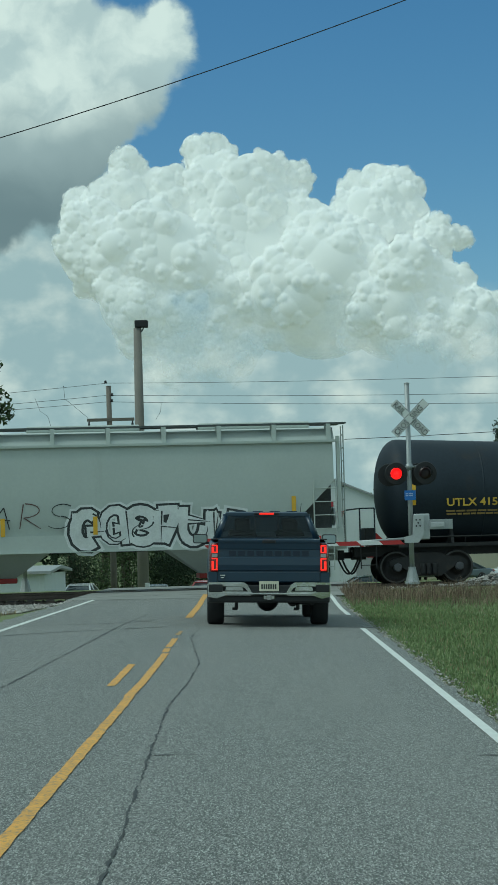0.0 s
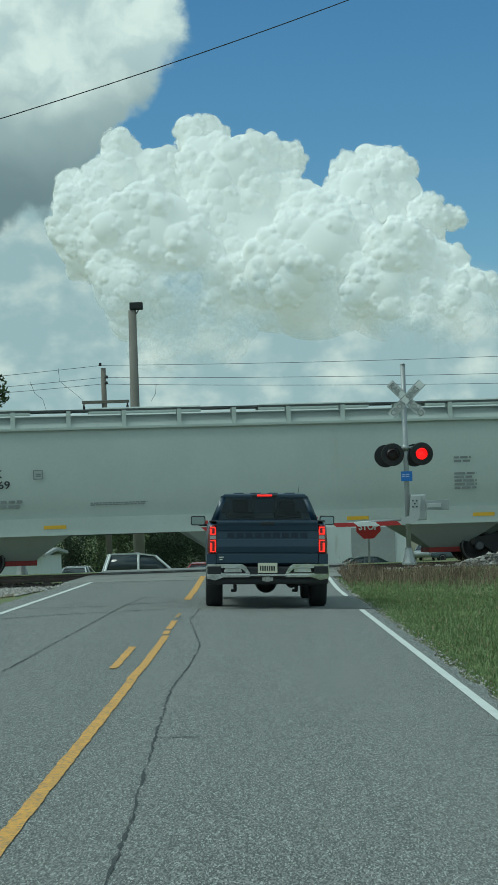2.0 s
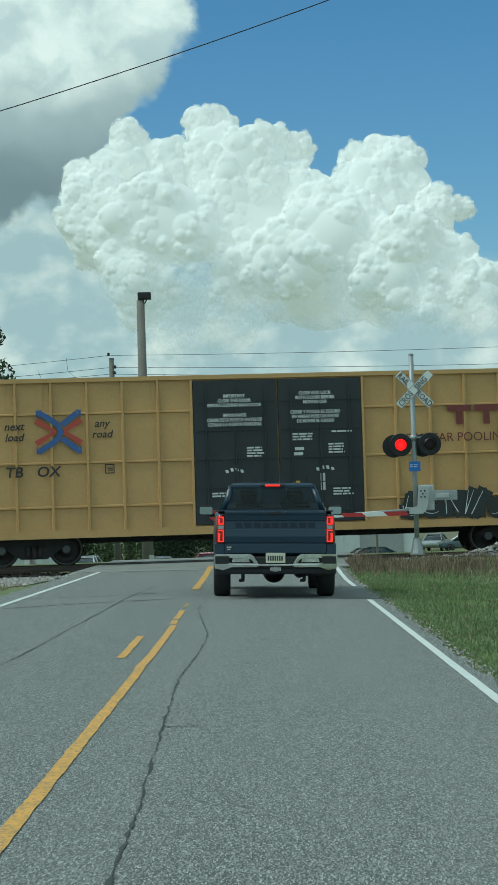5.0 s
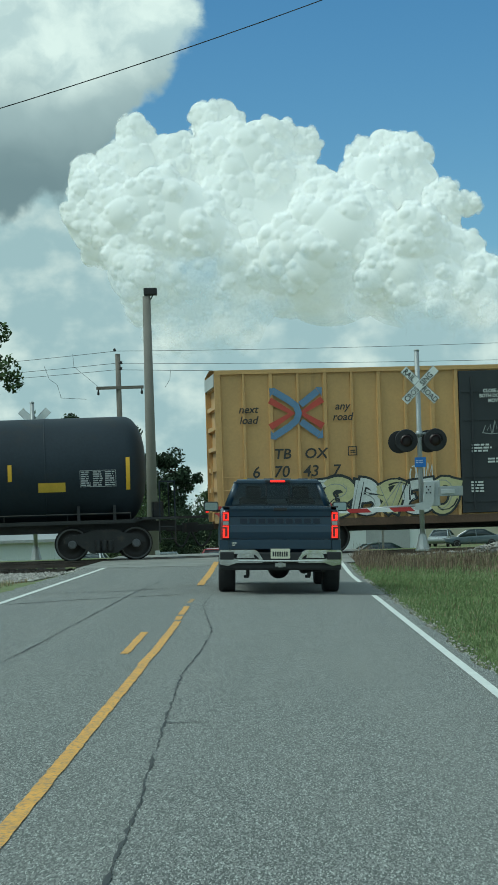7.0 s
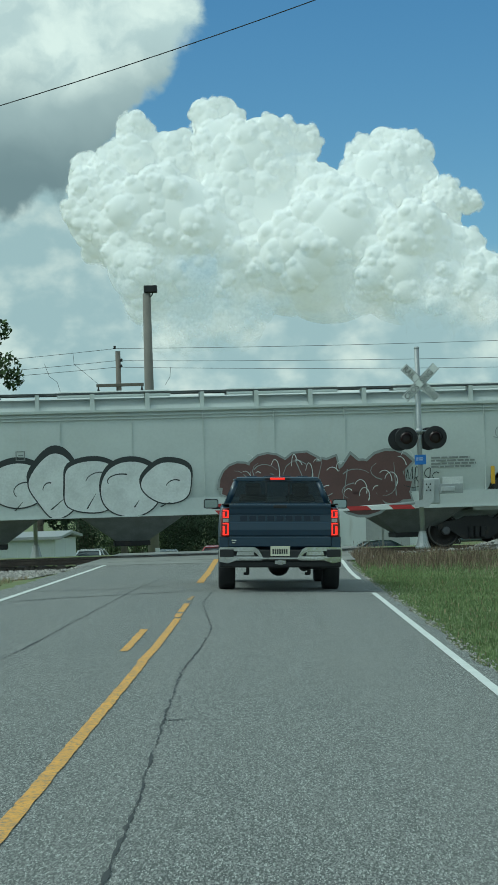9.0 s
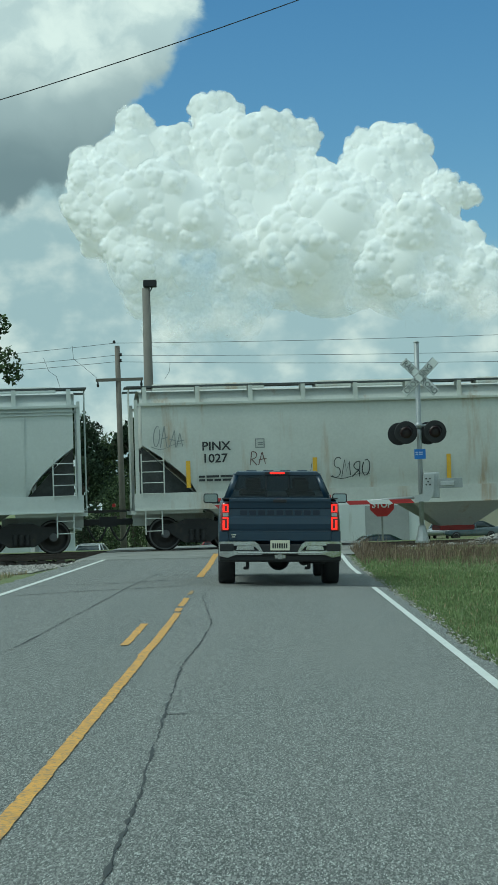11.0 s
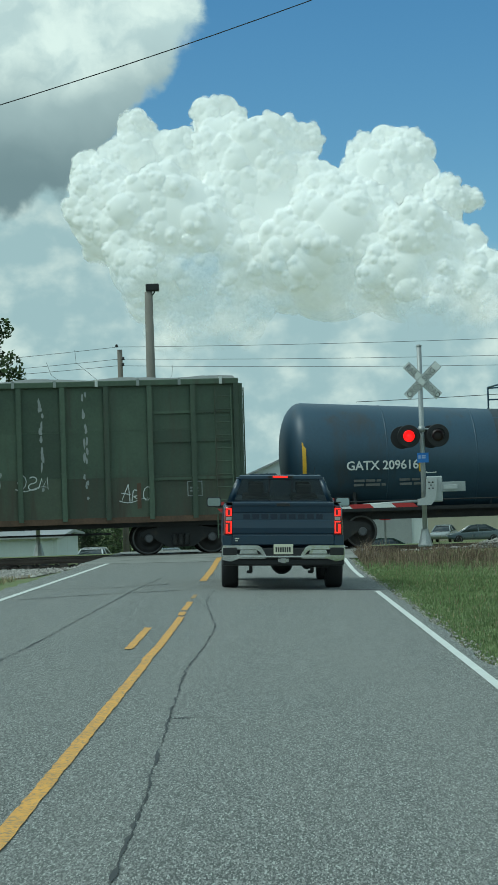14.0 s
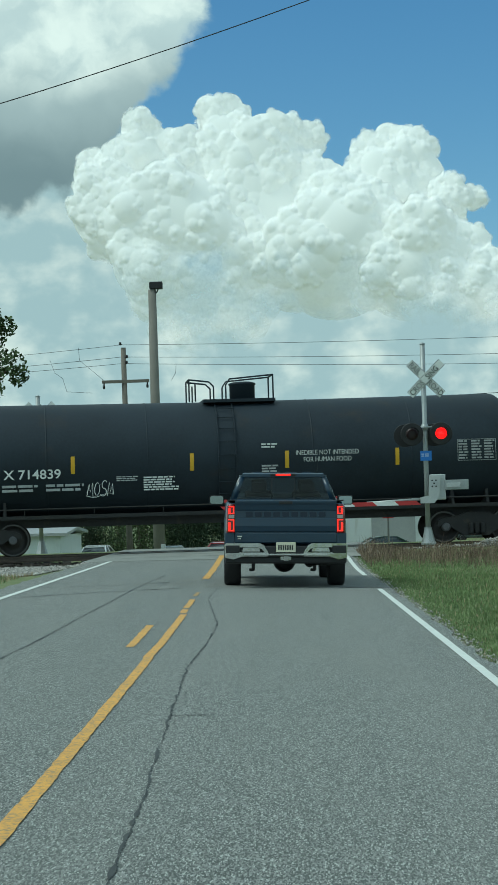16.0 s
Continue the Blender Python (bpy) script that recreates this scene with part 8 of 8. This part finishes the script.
def make_vehicle(name, m, paint, label, low=SEDAN, top=PICKUP_TOP, half=0.9, axles=(0.95, 3.75), r=0.33, group="parked cars"):
    """A road vehicle whose nose points along -x of its own space; side profile stations along x."""
    v = thing(name, m, label, "car", group)
    L = low[-1][0]
    bm = B()
    secs = []
    for x, z0, z1 in low:
        k = 0.86 if x in (low[0][0], low[-1][0]) else 1.0
        secs.append([(x - L / 2, y, z) for (y, _, z) in [(p[0] * k, 0, p[2]) for p in rounded(half, z0, z1, min(0.16, (z1 - z0) * 0.4), 0, 0.06)]])
    loft(bm, secs)
    part("body", bm, paint, v)
    bm = B()
    secs = []
    belt = top[0][1] - 0.06
    for x, z in top:
        w = half - 0.10 - 0.26 * max(0.0, (z - belt)) / 0.6
        secs.append([(x - L / 2, -half + 0.09, belt), (x - L / 2, -w, z), (x - L / 2, w, z), (x - L / 2, half - 0.09, belt)])
    loft(bm, secs)
    cabin = part("cabin_glass", bm, CAR_GLASS, v)
    bm = B()
    for (x0, z0), (x1, z1) in zip(top[1:], top[2:-1]):
        w = half - 0.10 - 0.26 * (z0 - belt) / 0.6 + 0.01
        slab(bm, [(x0 - L / 2 - 0.05, z0 - 0.02), (x1 - L / 2 + 0.05, z1 - 0.02), (x1 - L / 2 + 0.05, z1 + 0.03), (x0 - L / 2 - 0.05, z0 + 0.03)], -w, w)
    part("roof", bm, paint, v)
    for s in (-1, 1):
        for i in (0, 2, 3):
            (x0, z0) = top[i] if i < 3 else top[3]
            (x1, z1) = top[i + 1] if i != 2 else (top[2][0] + 0.05, belt)
            bm = B()
            for (xa, za), (xb, zb) in (((x0, z0), (x1, z1)),):
                wa, wb = half - 0.10 - 0.26 * max(0, za - belt) / 0.6 + 0.012, half - 0.10 - 0.26 * max(0, zb - belt) / 0.6 + 0.012
                rod(bm, (xa - L / 2, s * wa, za), (xb - L / 2, s * wb, zb), 0.045, seg=6)
            part("pillar", bm, paint, v)
    for ax in axles:
        for s in (-1, 1):
            bm = B()
            lathe(bm, [(-0.1, r * 0.6), (-0.11, r * 0.9), (-0.08, r), (0.08, r), (0.11, r * 0.9), (0.1, r * 0.6)], "y", 24, (ax - L / 2, s * (half - 0.10), r))
            w = part("wheel", bm, TYRE, v)
            bm = B()
            lathe(bm, [(s * 0.06, 0.03), (s * 0.10, r * 0.2), (s * 0.09, r * 0.55), (s * 0.115, r * 0.64), (-s * 0.09, r * 0.62)], "y", 16, (ax - L / 2, s * (half - 0.10), r))
            part("rim", bm, RIM, w)
    for s in (-1, 1):
        part("headlight", box(B(), -L / 2 + 0.03, -L / 2 + 0.28, s * (half - 0.25) - 0.16, s * (half - 0.25) + 0.16, 0.66 if low is SEDAN else 0.85, 0.76 if low is SEDAN else 1.0, 0.02), LAMP_CLEAR, v)
        part("tail_light", box(B(), L / 2 - 0.16, L / 2 - 0.01, s * (half - 0.22) - 0.14, s * (half - 0.22) + 0.14, 0.70, 0.86, 0.02), LAMP_RED, v)
    return v


GREY_CAR, WHITE_CAR, SILVER_CAR, RED_CAR, GREEN_CAR = (car_paint(n, c) for n, c in (("grey_green_car_paint", (0.075, 0.10, 0.11)), ("white_car_paint", (0.62, 0.64, 0.64)), ("silver_car_paint", (0.30, 0.33, 0.34)), ("red_car_paint", (0.32, 0.03, 0.03)), ("dark_green_car_paint", (0.03, 0.055, 0.05))))


def spot(x, y, turn):
    return Matrix.Translation((x, y, FAR)) @ Matrix.Rotation(radians(turn), 4, "Z")


make_vehicle("sedan", spot(16.3, 165, 0), GREY_CAR, "grey-green sedan parked before a tan building", top=SEDAN_TOP)
for i, (x, y, turn, paint, word) in enumerate(((14.2, 171, 75, SILVER_CAR, "silver"), (11.9, 172, 80, WHITE_CAR, "white"), (20.8, 168, 20, WHITE_CAR, "white"), (23.8, 170, 10, GREY_CAR, "grey-green"), (9.6, 174, 80, SILVER_CAR, "silver"))):
    make_vehicle("sedan", spot(x, y, turn), paint, word + " sedan parked in the lot", top=SEDAN_TOP)
make_vehicle("sedan", spot(5.6, 112, 12), GREEN_CAR, "dark green sedan parked beyond the track", top=SEDAN_TOP)
make_vehicle("sedan", spot(-9.85, 110, 84), WHITE_CAR, "white sedan parked by the shed", top=SEDAN_TOP)
make_vehicle("sedan", spot(-5.4, 102, 95), SILVER_CAR, "silver sedan parked beyond the track", top=SEDAN_TOP)
make_vehicle("sedan", spot(-3.0, 110, 80), RED_CAR, "red sedan parked beyond the track", top=SEDAN_TOP)
runner = make_vehicle("passing_pickup", spot(-60, 73, 180), WHITE_CAR, "white crew-cab pickup passing on the cross street", low=PICKUP, top=PICKUP_TOP, half=0.98, axles=(1.0, 4.55), r=0.40, group="")

# ---- plants ----
def leaf_mat(name, c, spread=0.5):
    m = mat(name, c, 0.9, spread=0.15, scale=0.6, fine=6, flake=spread)
    b = m.node_tree.nodes["Principled BSDF"]
    b.inputs["Specular IOR Level"].default_value = 0.1
    return m


LEAF = leaf_mat("dull_green_leaves", (0.075, 0.105, 0.05))
LEAF_BRIGHT = leaf_mat("bright_green_leaves", (0.09, 0.135, 0.05))
LEAF_DARK = leaf_mat("dark_needles_and_leaf_shade", (0.045, 0.065, 0.04))
BARK = mat("grey_brown_bark", (0.09, 0.075, 0.06), 0.95, spread=0.3, scale=3, fine=25, bump=0.02)
GRASS = leaf_mat("grass_blades", (0.17, 0.225, 0.10), 0.2)
WEED = leaf_mat("brown_dry_weeds", (0.21, 0.165, 0.115), 0.45)
DRY = leaf_mat("dry_grass_stalks", (0.28, 0.225, 0.14), 0.4)


def foliage(name, clumps, per, leaf, seed, material, parent):
    """Many small leaves gathered in clumps (centre, radius)."""
    rng = np.random.default_rng(seed)
    cen = np.repeat(np.array([c for c, _ in clumps]), per, 0)
    rad = np.repeat(np.array([r for _, r in clumps]), per, 0)
    d = rng.normal(size=(len(cen), 3))
    d /= np.linalg.norm(d, axis=1)[:, None]
    p = cen + d * (rad * rng.uniform(0.25, 1.0, len(cen)) ** 0.5)[:, None]
    u = rng.normal(size=p.shape)
    u /= np.linalg.norm(u, axis=1)[:, None]
    w = np.cross(u, rng.normal(size=p.shape))
    w /= np.linalg.norm(w, axis=1)[:, None]
    s = (leaf * rng.uniform(0.5, 1.3, len(p)))[:, None]
    verts = np.stack([p - u * s, p + w * s * 0.5, p + u * s, p - w * s * 0.5], 1).reshape(-1, 3)
    faces = np.arange(len(verts)).reshape(-1, 4)
    return raw(name, verts.tolist(), faces.tolist(), material, parent)


def tree(x, y, base, height, spread, seed, material, label, leaf=0.16, limbs=9, per=110, bare=0.35, lean=0.0):
    rnd = random.Random(seed)
    t = thing("tree", pose(x, y, base), label, "tree", "trees")
    bm = B()
    pts, r = [], 0.035 * height
    for i in range(7):
        k = i / 6
        pts.append(Vector((lean * k * height + rnd.uniform(-0.1, 0.1), rnd.uniform(-0.1, 0.1), height * 0.92 * k)))
    for i, (a, b) in enumerate(zip(pts, pts[1:])):
        rod(bm, a, b, r * (1 - i / 6.5), r * (1 - (i + 1) / 6.5), seg=9, cap=False)
    clumps = []
    trunk_bm = bm
    part("trunk", trunk_bm, BARK, t)
    for i in range(limbs):
        k = bare + (0.95 - bare) * (i + rnd.random() * 0.6) / limbs
        a = rnd.uniform(0, 6.28)
        p0 = pts[0].lerp(pts[-1], k)
        reach = spread * rnd.uniform(0.55, 1.1) * (1.15 - 0.65 * k)
        p1 = p0 + Vector((math.cos(a) * reach, math.sin(a) * reach, reach * rnd.uniform(0.15, 0.6)))
        bm = B()
        mid = (p0 + p1) / 2 + Vector((0, 0, -0.06 * reach))
        rod(bm, p0, mid, r * 0.38, r * 0.24, seg=6, cap=False)
        rod(bm, mid, p1, r * 0.24, r * 0.08, seg=6, cap=False)
        part("limb", bm, BARK, t)
        for j in range(5):
            q = p0.lerp(p1, rnd.uniform(0.45, 1.05)) + Vector((rnd.gauss(0, 0.22), rnd.gauss(0, 0.22), rnd.gauss(0.1, 0.22))) * reach
            clumps.append((tuple(q), rnd.uniform(0.12, 0.26) * spread))
    clumps.append((tuple(pts[-1]), 0.3 * spread))
    foliage("crown", clumps, per, leaf, seed, material, t)
    return t


tree(-14.8, 100, FAR, 14.8, 3.2, 5, LEAF, "broad-leaved tree with a ragged green crown", 0.14, 16, 160, 0.25)
tree(-12.9, 112, FAR, 9.2, 2.6, 15, LEAF_DARK, "dark green tree behind the shed", 0.18, 11, 120, 0.3)
for i, (x, y, h, s, m_leaf) in enumerate(((-8.3, 124, 9.0, 2.2, LEAF_DARK), (-6.0, 128, 7.6, 2.2, LEAF_DARK), (-10.2, 132, 8.4, 2.4, LEAF), (-12.0, 128, 7.6 - FAR, 3.0, LEAF_DARK), (-3.4, 134, 6.0, 2.2, LEAF), (-0.6, 138, 5.4, 2.2, LEAF), (15.8, 132, 11.4, 2.3, LEAF_DARK), (18.4, 140, 10.5, 2.6, LEAF_DARK), (24.0, 190, 9.5, 3.5, LEAF), (11.2, 190, 8.2, 3.0, LEAF))):
    tree(x, y, FAR, h, s, 30 + i, m_leaf, "dark green tree in the distance", 0.13, 12, 170, 0.3)


def bush(x, y, base, w, h, seed, material, label):
    rnd = random.Random(seed)
    b = thing("bush", pose(x, y, base), label, "bush", "bushes")
    clumps = [((rnd.uniform(-w, w) * 0.5, rnd.uniform(-0.8, 0.8), h * rnd.uniform(0.1, 0.85)), rnd.uniform(0.2, 0.38) * h) for _ in range(26)]
    bm = B()
    for i in range(7):
        a = rnd.uniform(0, 6.28)
        rod(bm, (0.3 * math.cos(a), 0.3 * math.sin(a), 0), (0.4 * w * math.cos(a), 0.4 * math.sin(a), h * 0.8), 0.04, 0.015, seg=5)
    part("stem", bm, BARK, b)
    foliage("leaves", clumps, 420, 0.065, seed, material, b)
    return b


# the darker leaf colour carries the shade on most of these bushes
for i, (x, y, w, h, m_leaf) in enumerate(((-7.9, 118, 2.4, 5.2, LEAF), (-6.0, 120, 3.2, 4.0, LEAF_DARK), (-3.8, 121, 3.4, 3.6, LEAF_DARK), (-1.6, 122, 3.4, 3.4, LEAF_DARK), (0.8, 124, 3.2, 3.2, LEAF_DARK), (-10.6, 123, 3.0, 3.4, LEAF_DARK), (2.2, 150, 4.0, 3.0, LEAF))):
    bush(x, y, bed(x, y), w, h, 60 + i, m_leaf, "leafy green bush beyond the parked cars")


def blades(name, count, place, height, width, seed, material, label, bend=0.5):
    """Grass: tapered blades that lean at random."""
    rng = random.Random(seed)
    verts, faces = [], []
    for _ in range(count):
        x, y, z, k = place(rng)
        h = height * rng.uniform(0.45, 1.25) * k
        a, l = rng.uniform(0, 6.28), rng.uniform(0, bend) * h
        w = width * rng.uniform(0.6, 1.3)
        o = len(verts)
        c, s = math.cos(a + 1.57) * w / 2, math.sin(a + 1.57) * w / 2
        dx, dy = math.cos(a) * l, math.sin(a) * l
        verts += [(x - c, y - s, z - 0.01), (x + c, y + s, z - 0.01), (x + dx * 0.4 + c * 0.7, y + dy * 0.4 + s * 0.7, z + h * 0.6), (x + dx * 0.4 - c * 0.7, y + dy * 0.4 - s * 0.7, z + h * 0.6), (x + dx, y + dy, z + h)]
        faces += [(o, o + 1, o + 2, o + 3), (o + 3, o + 2, o + 4)]
    return tagged(raw(name, verts, faces, material), label, "grass", "", "stuff")


def verge(r):
    y = 13 + 39 * r.random() ** 1.15
    edge = 1.84 + 0.10 * noise.noise(Vector((0, y * 0.9, 0)))
    x = edge + (4.0 + y * 0.04) * r.random() ** 1.3
    k = 0.45 + 0.8 * min(1.0, (x - edge) / 0.8) + 0.5 * noise.noise(Vector((x * 0.7, y * 0.35, 3)))
    return x, y, bed(x, y) - 0.01, max(0.25, k)


blades("grass", 90000, verge, 0.042, 0.014, 7, GRASS, "rough green roadside grass", 0.7)
blades("dry_grass", 3500, verge, 0.07, 0.009, 8, DRY, "straw-coloured blades among the grass", 0.8)


def weeds_place(r):
    x = 2.0 + 8.0 * r.random() ** 1.25
    y = r.gauss(49.6, 1.8) + 0.05 * x
    return x, y, bed(x, y), (0.34 if x < 4.2 else 0.26) + 1.5 * abs(noise.noise(Vector((x * 1.1, y * 0.5, 8)))) + (0.5 if r.random() < 0.06 else 0)


blades("weeds", 9000, weeds_place, 0.28, 0.009, 9, WEED, "tall brown dry weeds by the crossing", 0.9)
blades("weeds", 2600, weeds_place, 0.36, 0.009, 10, leaf_mat("brown_weed_stalks", (0.15, 0.105, 0.08), 0.4), "dark brown dead weed stalks", 0.7)
blades("grass", 5000, lambda r: (lambda x, y: (x, y, bed(x, y), 0.7))(r.uniform(-9.5, -4.9), r.uniform(32, 44)), 0.10, 0.012, 11, DRY, "sparse dry grass beside the ballast", 0.7)
blades("grass", 4000, lambda r: (lambda x, y: (x, y, bed(x, y), 0.7))(r.uniform(-9.5, -4.9), r.uniform(26, 39)), 0.10, 0.012, 12, GRASS, "green verge grass", 0.7)


# ---- what moves ----
def motions():
    # the train runs evenly but for slight surges
    surge = {0.5: -0.22, 1.5: 0.26, 2.0: -0.34, 2.5: -0.30, 12.0: -0.45, 12.5: -0.30}
    times = [0.5 * k for k in range(33)]
    for car, mid in cars:
        walk(car, [(t, Matrix.Translation(MID + ALONG * (mid + SPEED * t + surge.get(t, 0.0)) + Vector((0, 0, RAIL))) @ Matrix.Rotation(TURN, 4, "Z")) for t in times])
    starts = {car.name: mid for car, mid in cars}
    for axle, wx, r, car in wheelsets:
        s0 = starts[car.name] + wx
        t0, t1 = max(0.0, (-12 - s0) / SPEED), min(16.0, (12 - s0) / SPEED)
        turn = lambda t: math.degrees(SPEED * t / r) % 360
        if t1 <= t0:
            walk(axle, [(0.0, pose(wx, 0, r)), (16.0, pose(wx, 0, r))])
            continue
        f0, f1 = int(t0 * FPS), int(t1 * FPS)
        rows = [(f / FPS, pose(wx, 0, r) @ Matrix.Rotation(radians(turn(f / FPS)), 4, "Y")) for f in range(f0, f1 + 1)]
        if f0 > 0:
            rows.insert(0, (0.0, rows[0][1]))
        if f1 < 16 * FPS:
            rows.append((16.0, rows[-1][1]))
        walk(axle, rows)
    # the signals' glowing discs come forward of the dark lens when lit, and draw back behind it when out
    for glow, table, way in signal_lamps:
        rows, back = [], Matrix.Translation((0, -way * 0.045, 0))
        on = lambda t: any(a <= t < b for a, b in table or ())
        last = None
        for f in range(0, 16 * FPS + 1):
            now = on(f / FPS)
            if now != last:
                if last is not None:
                    rows.append(((f - 1) / FPS, Matrix.Identity(4) if last else back))
                rows.append((f / FPS, Matrix.Identity(4) if now else back))
                last = now
        rows.append((16.0, Matrix.Identity(4) if last else back))
        walk(glow, rows)
    # the pickup on the street along the railway runs from left to right
    lane = MID + ACROSS * 14.5
    at = lambda t: Matrix.Translation(lane + ALONG * (-2.9 + 24.9 * (t - 2.0)) + Vector((0, 0, bed(lane.x, lane.y)))) @ Matrix.Rotation(radians(180) + TURN, 4, "Z")
    walk(runner, [(t, at(t)) for t in (0.0, 8.0, 16.0)])


motions()
